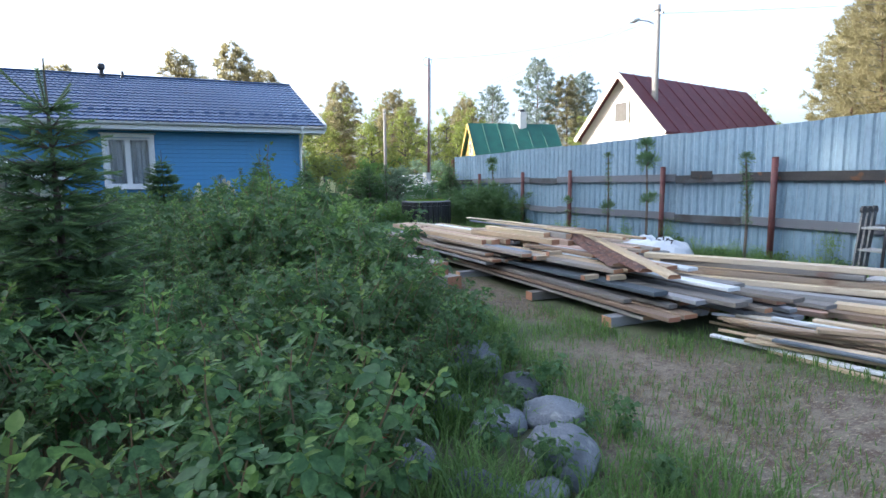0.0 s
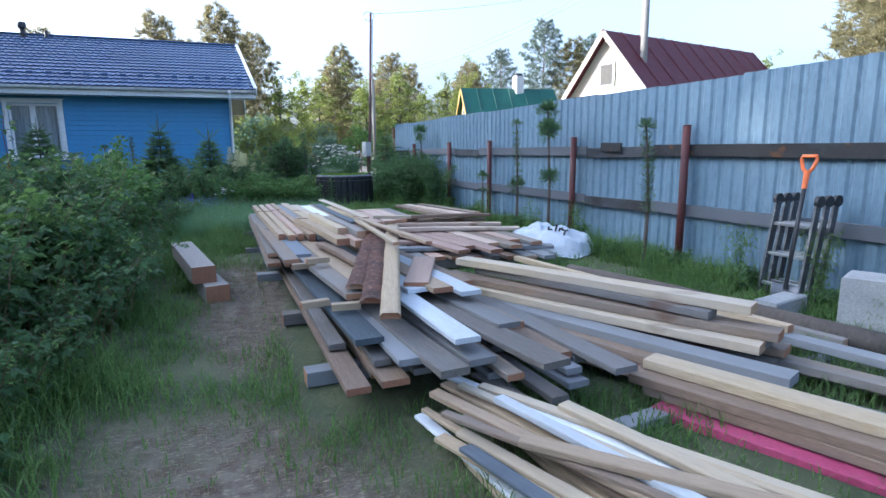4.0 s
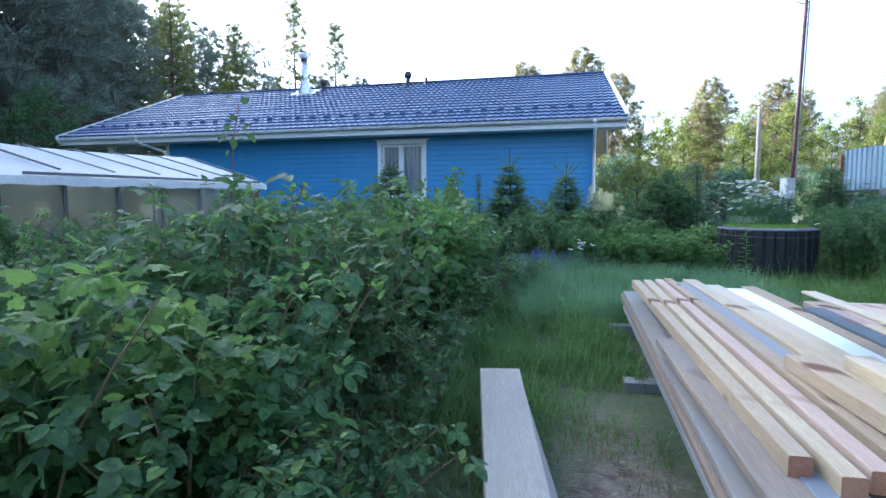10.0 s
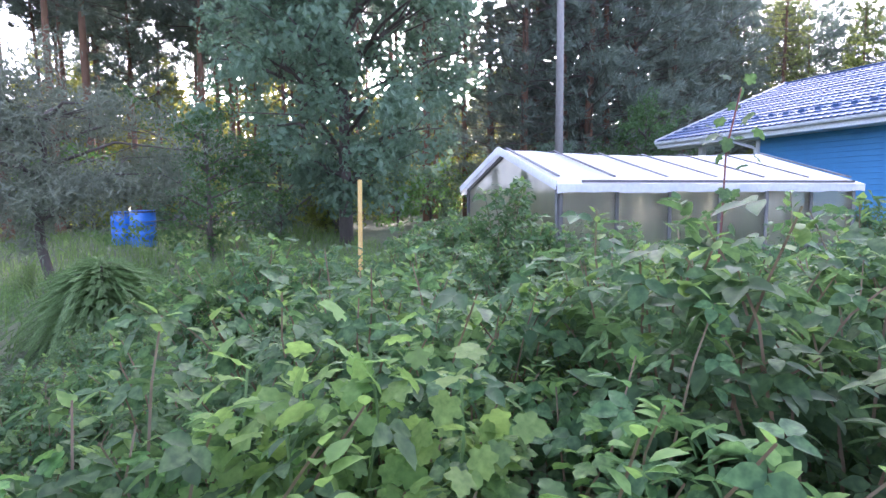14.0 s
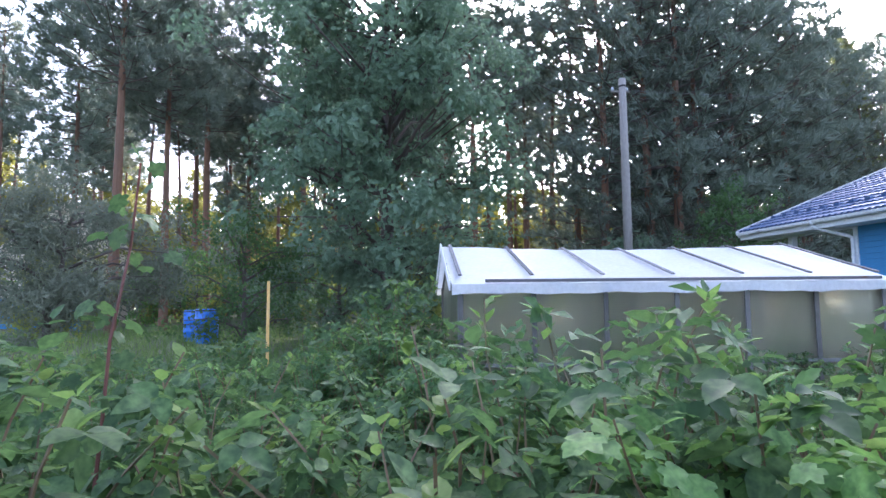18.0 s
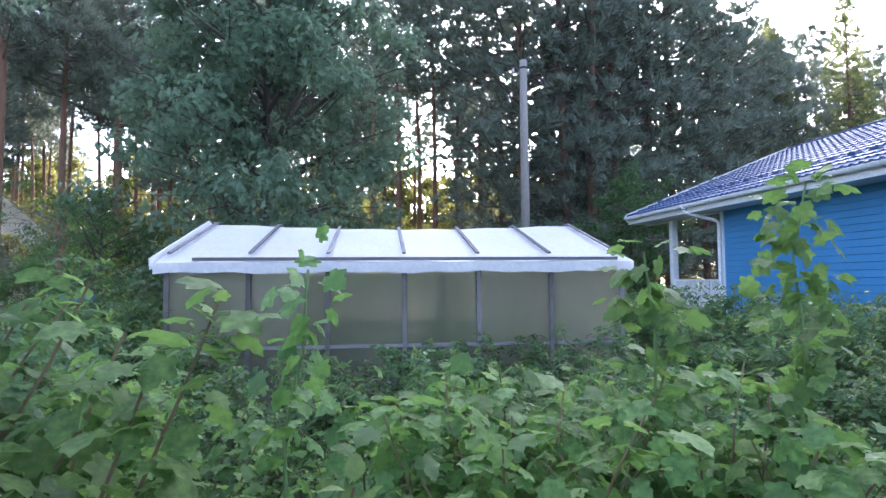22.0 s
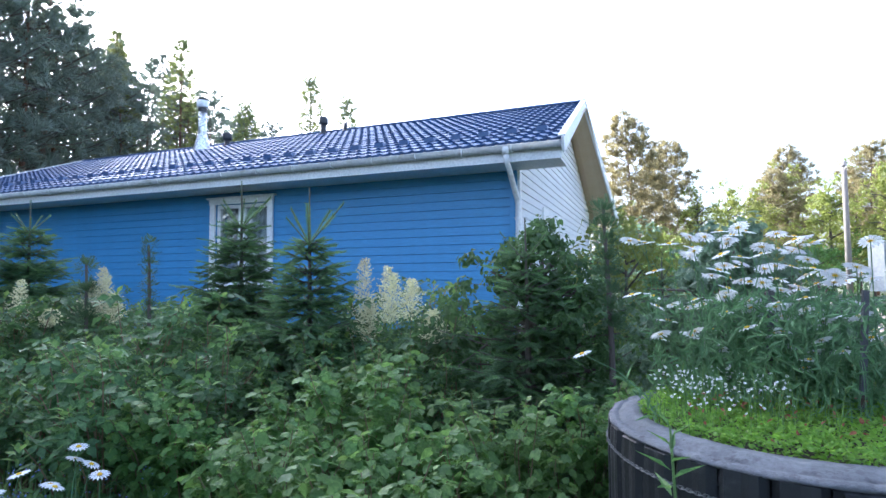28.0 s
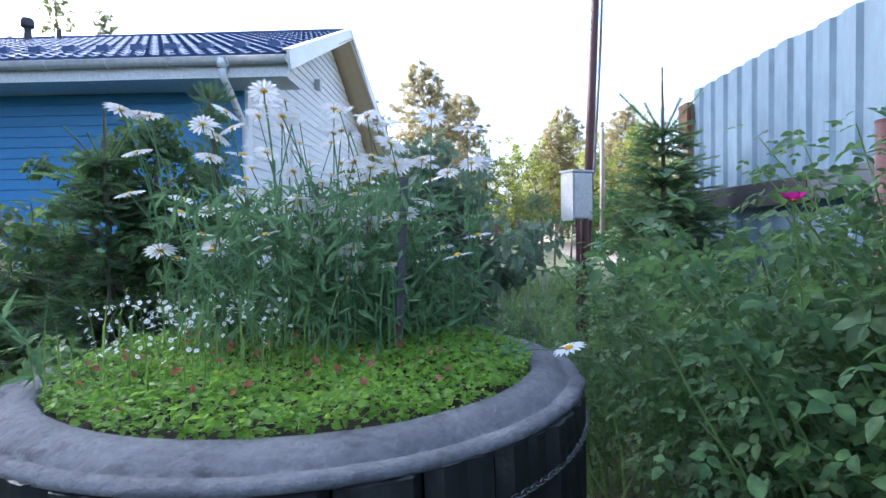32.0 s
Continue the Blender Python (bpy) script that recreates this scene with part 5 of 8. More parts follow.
def shovel():
    s = thing("shovel", "shovel with an orange D-grip leaning on the ladder", "shovel", pose(7.62, 3.72, 0, 0, 0, -70))
    top = Vector((0.0, 0.24, 1.12))
    part("shaft", Geo().tube([(0, 0, 0.2), tuple(top)], 0.017, 10), M_DARK, s, "black shaft", smooth=True)
    u = (top - Vector((0, 0, 0.2))).normalized()
    pts = [top, top + u * 0.05 + Vector((0.035, 0, 0)), top + u * 0.12 + Vector((0.055, 0, 0)), top + u * 0.15 + Vector((0.05, 0, 0)), top + u * 0.15 - Vector((0.05, 0, 0)), top + u * 0.12 - Vector((0.055, 0, 0)), top + u * 0.05 - Vector((0.035, 0, 0)), top]
    part("grip", Geo().tube([tuple(p) for p in pts], 0.015, 8), M_ORANGE, s, "orange D-grip", smooth=True)
    part("socket", Geo().tube([tuple(top - u * 0.12), tuple(top + u * 0.03)], [0.019, 0.024], 10), M_ORANGE, s)
    g = Geo()
    vs = [(0.11 * math.sin(v * 1.2) * (1 if z < 0.22 else 0.95), 0.03 * (1 - v * v) + 0.10 * (z - 0.0) - 0.03, z - 0.05 * abs(v) * (z < 0.05) * -1) for z in (0.0, 0.08, 0.16, 0.24) for v in np.linspace(-1, 1, 9)]
    g.add(vs, [(r * 9 + i, r * 9 + i + 1, (r + 1) * 9 + i + 1, (r + 1) * 9 + i) for r in range(3) for i in range(8)])
    ob = part("blade", g, M_STEELDARK, s, "dark steel blade", smooth=True)
    mod = ob.modifiers.new("thick", "SOLIDIFY")
    mod.thickness = 0.004
    return s


M_STEELDARK = surface("dull_spade_steel", (0.12, 0.13, 0.15), (0.17, 0.18, 0.20), 6, 40, 0.5, metal=0.6, bump=0.1)
shovel()


def sack_top(u, v):
    r = max(0.0, 1 - (abs(u) ** 2.6 + abs(v) ** 2.6))
    fold = 0.05 * (1 - abs(noise.noise(Vector((u * 3.2 + v, v * 4.5, 2))) * 2.2)) * min(1.0, r * 3)
    h = 0.30 * r ** 0.55 * (0.85 + 0.40 * noise.noise(Vector((u * 2.0, v * 2.0, 5)))) + fold + 0.022 * noise.noise(Vector((u * 9, v * 9, 8)))
    return max(0.0, h) + 0.01


def white_sack():
    """A crumpled woven sack with two black letters draped over it."""
    n, m = 60, 42
    vs = []
    for j in range(m + 1):
        for i in range(n + 1):
            u, v = i / n * 2 - 1, j / m * 2 - 1
            vs.append((u * 0.62, v * 0.40, sack_top(u, v)))
    g = Geo().add(vs, [(j * (n + 1) + i, j * (n + 1) + i + 1, (j + 1) * (n + 1) + i + 1, (j + 1) * (n + 1) + i) for j in range(m) for i in range(n)])
    s = solid("woven_sack", g, M_TARP, "crumpled white woven sack with black letters, lying by the fence", "sack", smooth=True, m=pose(7.38, 6.95, 0.02, 0, 0, 118))

    def stroke(points):
        pts = []
        for (x0, y0), (x1, y1) in zip(points, points[1:]):
            for w in np.linspace(0, 1, 7):
                x, y = x0 + (x1 - x0) * w, y0 + (y1 - y0) * w
                pts.append((x, y, sack_top(x / 0.62, y / 0.40) + 0.002))
        part("printed_letter", Geo().tube(pts, 0.012, 6), M_INK, s, "black printed stroke")

    for points in ([(-0.30, 0.02), (-0.30, 0.16)], [(-0.22, 0.02), (-0.22, 0.16)], [(-0.30, 0.09), (-0.22, 0.09)],
                   [(-0.11 + 0.055 * math.cos(a), 0.09 + 0.075 * math.sin(a)) for a in np.linspace(0, 6.4, 15)]):
        stroke(points)
    return s


white_sack()


# ---------------------------------------------------------------- the round planter
TX, TY, TR, TH = 6.02, 13.85, 0.65, 0.80


def make_planter():
    """A huge tyre tread turned out: a ring of separate ribbed rubber blocks under a wide grey cut rim."""
    p = thing("tyre_planter", "big black turned-out tyre used as a raised flower bed", "planter", pose(TX, TY, 0) @ Matrix.Diagonal((0.945, 0.945, 0.96, 1)))
    n = 168
    prof = [(0.62, 0.0), (0.665, 0.03), (0.672, 0.20), (0.676, 0.45), (0.676, 0.66), (0.668, 0.74)]
    vs = []
    for r, z in prof:
        for k in range(n):
            a = 2 * math.pi * k / n
            wob = 0.006 * math.sin(a * 3 + z * 4)
            vs.append(((r + wob) * math.cos(a), (r + wob) * math.sin(a), z))
    g = Geo().add(vs, [(j * n + k, j * n + (k + 1) % n, (j + 1) * n + (k + 1) % n, (j + 1) * n + k) for j in range(len(prof) - 1) for k in range(n)])
    wall = part("tyre_wall", g, M_RUBBER, p)
    count = 30
    for b in range(count):
        a0, a1 = 2 * math.pi * (b + 0.02) / count, 2 * math.pi * (b + 0.98) / count
        rows = [(0.665, 0.03), (0.690, 0.05), (0.697, 0.25), (0.699, 0.50), (0.698, 0.74), (0.695, 0.795 + 0.006 * math.sin(b * 5.1)), (0.668, 0.806)]
        vs = []
        for r, z in rows:
            for q in range(7):
                u = q / 6
                a = a0 + (a1 - a0) * u
                edge = -0.022 if q in (0, 6) else 0.0
                rib = -0.004 if q == 3 else 0.0
                d = r + edge + rib + 0.004 * noise.noise(Vector((b * 3.1 + u * 2, z * 6, 1.0)))
                vs.append((d * math.cos(a), d * math.sin(a), z))
        part("tread_block", Geo().add(vs, [(i * 7 + q, i * 7 + q + 1, (i + 1) * 7 + q + 1, (i + 1) * 7 + q) for i in range(len(rows) - 1) for q in range(6)]), M_RUBBER, wall, smooth=False)
    rim = [(0.684, 0.796), (0.693, 0.802), (0.690, 0.810), (0.680, 0.815), (0.662, 0.817), (0.655, 0.811), (0.648, 0.818), (0.615, 0.832), (0.575, 0.838), (0.570, 0.828), (0.560, 0.80), (0.560, 0.70)]
    n = 260
    vs = []
    for r, z in rim:
        for k in range(n):
            a = 2 * math.pi * k / n
            c, s = math.cos(a), math.sin(a)
            d = 0.005 * noise.noise(Vector((c * 6, s * 6, z * 12))) + 0.003 * noise.noise(Vector((c * 26, s * 26, z * 40))) + (0.006 * noise.noise(Vector((c * 70, s * 70, z * 60))) if r > 0.64 else 0.0)
            vs.append(((r + d) * c, (r + d) * s, z + d * 0.7))
    g = Geo().add(vs, [(j * n + k, j * n + (k + 1) % n, (j + 1) * n + (k + 1) % n, (j + 1) * n + k) for j in range(len(rim) - 1) for k in range(n)])
    part("rim", g, M_RIM, p, "dusty grey frayed rim", smooth=True)
    soil = Geo().lathe([(0.001, 0.80), (0.3, 0.80), (0.56, 0.785)], 40)
    part("soil", soil, M_SOIL, p, "dark soil", smooth=True)
    # chain hung round the wall
    link = Geo()
    a = np.linspace(0, 2 * np.pi, 12, endpoint=False)
    ring = [(0.007 * math.cos(t) + (0.004 if math.cos(t) > 0 else -0.004), 0.0055 * math.sin(t), 0) for t in a]
    link.tube(ring + ring[:2], 0.0014, 5, cap=False)
    me = link.mesh("chain_link", M_CHAIN)
    count = 180
    spots = []
    for k in range(count):
        t = math.pi + math.pi * 1.15 * (k / count) - 0.08 * math.pi
        drop = -0.028 * math.sin(math.pi * k / count)
        spots.append(pose(0.699 * math.cos(t), 0.699 * math.sin(t), 0.735 + drop, 90 if k % 2 else 0, 0, math.degrees(t) + 90))
    chain = tagged(same_part("chain", me, p, spots[0]), "thin zinc chain")
    back = spots[0].inverted()
    for m in spots[1:]:
        same_part("chain_link", me, chain, back @ m)
    return p


M_SOIL = surface("dark_garden_soil", (0.035, 0.026, 0.018), (0.055, 0.04, 0.028), 4, 40, 0.95, bump=0.8, depth=0.02)
make_planter()


# ---------------------------------------------------------------- poles, cables, far houses
def electric_pole():
    p = thing("meter_pole", "thin dark red steel pole with a grey meter box", "pole", pose(7.40, 17.25, 0))
    top = Vector((7.83 - 7.40, 18.11 - 17.25, 5.43))
    part("pole_shaft", Geo().tube([(0, 0, -0.3), tuple(top)], [0.045, 0.032], 12), M_POLE, p, smooth=True)
    at = top * (1.39 / 5.43)
    box = part("meter_box", Geo().box((0.21, 0.16, 0.41), basis((1, 0, 0), at + Vector((-0.12, -0.14, 0.0))) @ pose(0, 0, 0, 0, 0, 28), bevel=0.012), M_GREYMETAL, p, "light grey meter box")
    part("box_door", Geo().box((0.18, 0.012, 0.36), basis((1, 0, 0), at + Vector((-0.12, -0.14, 0.0))) @ pose(0, 0, 0, 0, 0, 28) @ pose(0, -0.088, 0.0)), M_GREYMETAL, box)
    part("box_roof", Geo().box((0.225, 0.18, 0.016), basis((1, 0, 0), at + Vector((-0.12, -0.14, 0.214))) @ pose(0, 0, 0, 0, 0, 28)), M_GREYMETAL, box)
    part("conduit", Geo().tube([tuple(at + Vector((0.05, -0.05, 0.2))), tuple(top * 0.5 + Vector((0.06, -0.04, 0))), tuple(top * 0.97 + Vector((0.05, -0.02, 0)))], 0.012, 6), M_PALEWIRE, p, "pale cable conduit")
    part("cable_loop", Geo().tube([tuple(top + Vector((-0.16 * math.cos(a) - 0.06, 0, 0.13 * math.sin(a) - 0.06))) for a in np.linspace(0, 5.6, 22)], 0.008, 5), M_WIRE, p)
    part("insulator", Geo().lathe([(0.03, 0), (0.045, 0.03), (0.03, 0.06), (0.02, 0.09)], 10), M_GREYMETAL, p, m=pose(*top))
    for sx in (-0.02, 0.05):
        part("pole_foot", Geo().tube([(sx, -0.02, -0.3), (sx, -0.02, 1.2)], 0.02, 8), M_POLE, p)


electric_pole()


def cable(name, a, b, sag, r, mat, label):
    a, b = Vector(a), Vector(b)
    pts = [tuple(a.lerp(b, u) - Vector((0, 0, sag * 4 * u * (1 - u)))) for u in np.linspace(0, 1, 24)]
    return solid(name, Geo().tube(pts, r, 4, cap=False), mat, label, "cable", "overhead cables")


def wooden_pole(x, y, h, r, label, arms=True, lean=(0, 0)):
    p = thing("utility_pole", label, "utility pole", pose(x, y, 0))
    part("pole_shaft", Geo().tube([(0, 0, -0.5), (lean[0], lean[1], h)], [r * 1.35, r], 14), M_GREYPOLE, p, smooth=True)
    if arms:
        part("crossarm", Geo().box((0.62, 0.07, 0.06), pose(lean[0], lean[1] - 0.1, h - 0.45, 0, 0, 90)), M_GREYPOLE, p)
        for s in (-0.26, 0.26):
            part("insulator", Geo().lathe([(0.02, 0), (0.045, 0.03), (0.04, 0.09), (0.02, 0.12)], 10), M_GREYMETAL, p, m=pose(lean[0], lean[1] - 0.1 + s, h - 0.42))
        part("hoop", Geo().tube([(lean[0], lean[1], h - 0.30), (lean[0], lean[1], h - 0.24)], r * 1.12, 12), M_WIRE, p)
    return p


wooden_pole(-14.75, 16.5, 8.75, 0.12, "grey concrete utility pole behind the greenhouse")
wooden_pole(15.0, 46.8, 7.6, 0.12, "grey wooden utility pole far down the lane")
wooden_pole(14.3, 78.9, 8.7, 0.12, "grey wooden utility pole far down the lane")
lampp = wooden_pole(21.2, 21.75, 9.7, 0.14, "grey street lamp pole behind the fence", arms=True)
part("lamp_arm", Geo().tube([(0, 0, 8.75), (-0.40, 0.18, 8.95), (-0.85, 0.38, 9.02)], 0.03, 8), M_GREYPOLE, lampp)
part("lamp_head", Geo().lathe([(0.001, -0.26), (0.08, -0.22), (0.12, -0.02), (0.08, 0.20), (0.04, 0.24)], 14), M_GREYMETAL, lampp, "grey street lamp head", smooth=True, m=basis((0.5, 1, 0), (-1.0, 0.45, 9.0), (0.9, -0.4, 0.22)))
for dz in (0, 0.25):
    cable("cable", (15.0, 46.6, 7.2 + dz), (14.3, 78.9, 8.2 + dz), 0.9, 0.012, M_PALEWIRE, "sagging overhead cable down the lane")
    cable("cable", (15.2, 46.9, 7.1 + dz), (21.2, 21.75, 9.2 + dz), 0.7, 0.009, M_PALEWIRE, "sagging overhead cable down the lane")
cable("cable", (7.83, 18.11, 5.45), (21.2, 21.75, 9.0), 0.35, 0.006, M_PALEWIRE, "sagging overhead cable to the meter pole")
cable("cable", (21.2, 21.75, 9.3), (60, -10, 9.5), 0.8, 0.010, M_PALEWIRE, "sagging overhead cable beyond the fence")
cable("cable", (-14.75, 16.5, 8.35), (-9.0, 60, 8.6), 0.9, 0.008, M_PALEWIRE, "thin overhead cable behind the greenhouse")


def far_house(name, label, apex, ridge_end, eave_drop, half, wall_h, roofmat, wallmat, floor_z=0.0, chimney=None):
    """A steep-roofed house: apex of its near gable, far end of the ridge, half width of the gable."""
    a, b = Vector(apex), Vector(ridge_end)
    h = thing(name, label, "house", pose(a.x, a.y, 0))
    o = Vector((a.x, a.y, 0))
    d = (b - a).normalized()
    side = Vector((-d.y, d.x, 0))
    over = 0.35
    z0 = a.z - eave_drop
    for s in (-1, 1):
        p = [a - d * over, b + d * over, b + d * over + side * s * half * 1.06 - Vector((0, 0, eave_drop * 1.06)), a - d * over + side * s * half * 1.06 - Vector((0, 0, eave_drop * 1.06))]
        lift = Vector((0, 0, 0.12))
        vs = [tuple(q - o + lift) for q in p] + [tuple(q - o) for q in p]
        r = part("roof", Geo().add(vs, [(0, 1, 2, 3), (7, 6, 5, 4), (0, 4, 5, 1), (1, 5, 6, 2), (2, 6, 7, 3), (3, 7, 4, 0)]), roofmat, h)
        n = int((b - a).length / 1.1)
        for k in range(n + 1):
            u = k / n
            q0 = p[0].lerp(p[1], u) - o + lift * 1.15
            q1 = p[3].lerp(p[2], u) - o + lift * 1.15
            part("roof_seam", Geo().tube([tuple(q0), tuple(q1)], 0.035, 4), roofmat, r)
        q0, q1 = p[0] - o + Vector((0, 0, 0.02)), p[3] - o + Vector((0, 0, 0.02))
        part("barge_board", Geo().box(((q1 - q0).length, 0.05, 0.22), basis(q1 - q0, (q0 + q1) / 2)), M_CREAM if wallmat is M_CREAM else M_YELLOW, r)
    for e, nm in ((a + d * 0.05, "gable"), (b, "gable")):
        prof = [e - side * half - Vector((0, 0, eave_drop)), e + side * half - Vector((0, 0, eave_drop)), e]
        base = [Vector((prof[0].x, prof[0].y, floor_z)), Vector((prof[1].x, prof[1].y, floor_z))]
        pts = [base[0], base[1], prof[1], prof[2], prof[0]]
        part(nm, Geo().add([tuple(q - o) for q in pts] + [tuple(q - o + d * 0.15) for q in pts], [(0, 1, 2, 3, 4), (9, 8, 7, 6, 5)]), wallmat, h)
    for s in (-1, 1):
        q = [a + side * s * half, b + side * s * half]
        vs = [(v.x - o.x, v.y - o.y, z) for z in (floor_z, z0) for v in q]
        part("side_wall", Geo().add(vs, [(0, 1, 3, 2)]), wallmat, h)
    c = a - d * 0.0 - Vector((0, 0, eave_drop * 0.62)) - o
    win = part("window", Geo().box((0.06, 0.9, 1.1), basis(d, c)), M_WHITE, h)
    part("pane", Geo().box((0.03, 0.7, 0.9), basis(d, c - d * 0.03)), M_ROOMDARK, win)
    if chimney:
        q = a + (b - a) * chimney - o
        ch = part("chimney", Geo().box((0.7, 0.7, 1.9), pose(q.x, q.y, q.z + 0.2)), M_BRICKWHITE, h, "whitewashed chimney")
        part("chimney_cap", Geo().box((0.5, 0.5, 0.25), pose(q.x, q.y, q.z + 1.25)), M_DARK, ch)
    return h


far_house("red_roofed_house", "cream gabled house with a maroon sheet roof", (19.94, 22.66, 6.48), (31.15, 24.96, 6.48), 2.9, 2.55, 3.0, M_REDROOF, M_CREAM)
far_house("green_roofed_house", "yellow gabled house with a green metal roof", (22.6, 45.5, 6.4), (30.2, 44.3, 6.4), 3.4, 2.7, 3.0, M_GREENROOF, M_YELLOW, chimney=0.62)
far_house("grey_house", "pale house with a slate-blue roof among the trees", (-33.0, -10.5, 7.4), (-42.0, -17.0, 7.4), 3.4, 3.6, 3.0, M_GREYROOF, M_CREAM)
far_house("dark_house", "dim house with a slate-blue roof behind the trees", (-34.0, 4.0, 5.4), (-42.0, 2.0, 5.4), 2.6, 3.5, 3.0, M_GREYROOF, M_GREYROOFWALL)


# thin rusty posts and a trodden lane beyond the planter
for k, (x, y, h) in enumerate(((7.15, 24.5, 1.35), (7.75, 25.5, 1.3), (8.35, 26.0, 1.4), (9.3, 30.0, 1.3), (10.4, 33.0, 1.3), (11.6, 37.0, 1.3))):
    t = thing("rusty_post", "thin rusty steel post in the grass by the lane", "post", pose(x, y, 0, 1.5 * math.sin(k * 3.0), 2.0 * math.sin(k * 5.0), 0), "rusty posts")
    part("shaft", Geo().tube([(0, 0, -0.2), (0, 0, h)], 0.035, 8), M_POLE, t, smooth=True)
    part("top_cap", Geo().lathe([(0.037, 0), (0.037, 0.02), (0.001, 0.03)], 8), M_POLE, t, m=pose(0, 0, h))


def make_lane():
    """A pale dirt lane that runs past the plots."""
    pts = [(13.2, -30.0), (12.6, 10.0), (12.0, 28.0), (13.0, 46.0), (15.5, 70.0), (18.0, 110.0)]
    vs = []
    for i in range(61):
        u = i / 60 * 5
        k = min(int(u), 4)
        w = u - k
        x, y = pts[k][0] * (1 - w) + pts[k + 1][0] * w, pts[k][1] * (1 - w) + pts[k + 1][1] * w
        for v in (-1.6, -1.3, -0.4, 0.4, 1.3, 1.6):
            vs.append((x + v + 0.15 * noise.noise(Vector((x + v, y * 0.4, 1))), y, 0.03 if abs(v) < 1.5 else -0.02))
    solid("lane", Geo().add(vs, [(i * 6 + j, i * 6 + j + 1, (i + 1) * 6 + j + 1, (i + 1) * 6 + j) for i in range(60) for j in range(5)]), M_LANE, "pale dry dirt lane past the plots", "road", kind="structure")


M_LANE = surface("pale_dry_dirt", (0.20, 0.17, 0.13), (0.26, 0.22, 0.17), 0.8, 14, 0.95, bump=0.6, depth=0.02)
make_lane()


# ---------------------------------------------------------------- plants
rng = np.random.default_rng(5)


def leaf_shape(half, mid):
    """A leaf along x from one half of its outline, fanned round a point on the midrib."""
    pts = half + [(x, -y, z) for x, y, z in half[-2:0:-1]]
    n = len(pts)
    return np.array(pts + [mid]), [(n, (i + 1) % n, i) for i in range(n)]


OVATE = leaf_shape([(0, 0, 0), (0.22, 0.27, 0.07), (0.50, 0.30, 0.07), (0.78, 0.17, 0.0), (1, 0, -0.10)], (0.45, 0, -0.01))
LOBED = leaf_shape([(0, 0, 0), (-0.13, 0.15, 0.02), (-0.05, 0.38, -0.03), (0.13, 0.35, 0.03), (0.32, 0.58, -0.05), (0.50, 0.48, 0.0), (0.54, 0.31, 0.04), (0.76, 0.30, -0.01), (0.84, 0.15, -0.03), (1.0, 0, -0.10)], (0.36, 0, 0.0))
SIMPLE = (np.array([(0, 0, 0), (0.45, 0.30, 0.08), (1, 0, -0.03), (0.45, -0.30, 0.08)]), [(0, 3, 2), (0, 2, 1)])
LANCE = (np.array([(0, 0, 0), (0.35, 0.10, 0.03), (1, 0, -0.12), (0.35, -0.10, 0.03)]), [(0, 3, 2), (0, 2, 1)])


def unit(v):
    return v / (np.linalg.norm(v, axis=-1, keepdims=True) + 1e-9)


def rand_dirs(n, up=0.0):
    d = unit(rng.normal(size=(n, 3)))
    d[:, 2] += up
    return unit(d)


def canes_of(n, h, r, lean=0.35):
    """Arching canes: arrays of points from the base up."""
    out = []
    for _ in range(n):
        a = rng.uniform(0, 2 * np.pi)
        b = rng.uniform(0, r * 0.45)
        ln = rng.uniform(0.3, 1.0) * lean * h
        hh = h * rng.uniform(0.62, 1.05)
        t = np.linspace(0, 1, 7)[:, None]
        side = np.array([math.cos(a), math.sin(a), 0])
        p = side * b + side * ln * t ** 1.8 + np.array([0, 0, hh]) * (t - 0.12 * t ** 3)
        p += np.cumsum(rng.normal(scale=0.012, size=(7, 3)), 0)
        out.append(p)
    return out


def leaves_on(canes, per, size, spread, start=0.25, trio=True, droop=0.35):
    """Places and directions of leaves along canes, facing mostly up and out."""
    pos, xd, zd, sc = [], [], [], []
    for p in canes:
        u = start + (1 - start) * rng.random(per) ** 0.8
        k = np.minimum((u * 6).astype(int), 5)
        w = (u * 6 - k)[:, None]
        q = p[k] * (1 - w) + p[k + 1] * w
        out = rand_dirs(per, 0.15)
        out[:, 2] *= 0.5
        out = unit(out)
        q = q + out * (spread * rng.uniform(0.25, 1.0, (per, 1)))
        lead = unit(out + np.array([0, 0, -droop]) + rng.normal(scale=0.25, size=(per, 3)))
        z = unit(np.array([0, 0, 0.9]) + out * 0.75 + rng.normal(scale=0.35, size=(per, 3)))
        s = size * rng.uniform(0.6, 1.25, per)
        pos.append(q), xd.append(lead), zd.append(z), sc.append(s)
        if trio:
            side = unit(np.cross(z, lead))
            for sg in (-1, 1):
                pos.append(q - lead * 0.012), xd.append(unit(lead * 0.35 + side * sg + np.array([0, 0, -0.1]))), zd.append(z), sc.append(s * 0.85)
    return mats_of(np.concatenate(pos), np.concatenate(xd), np.concatenate(zd), np.concatenate(sc))


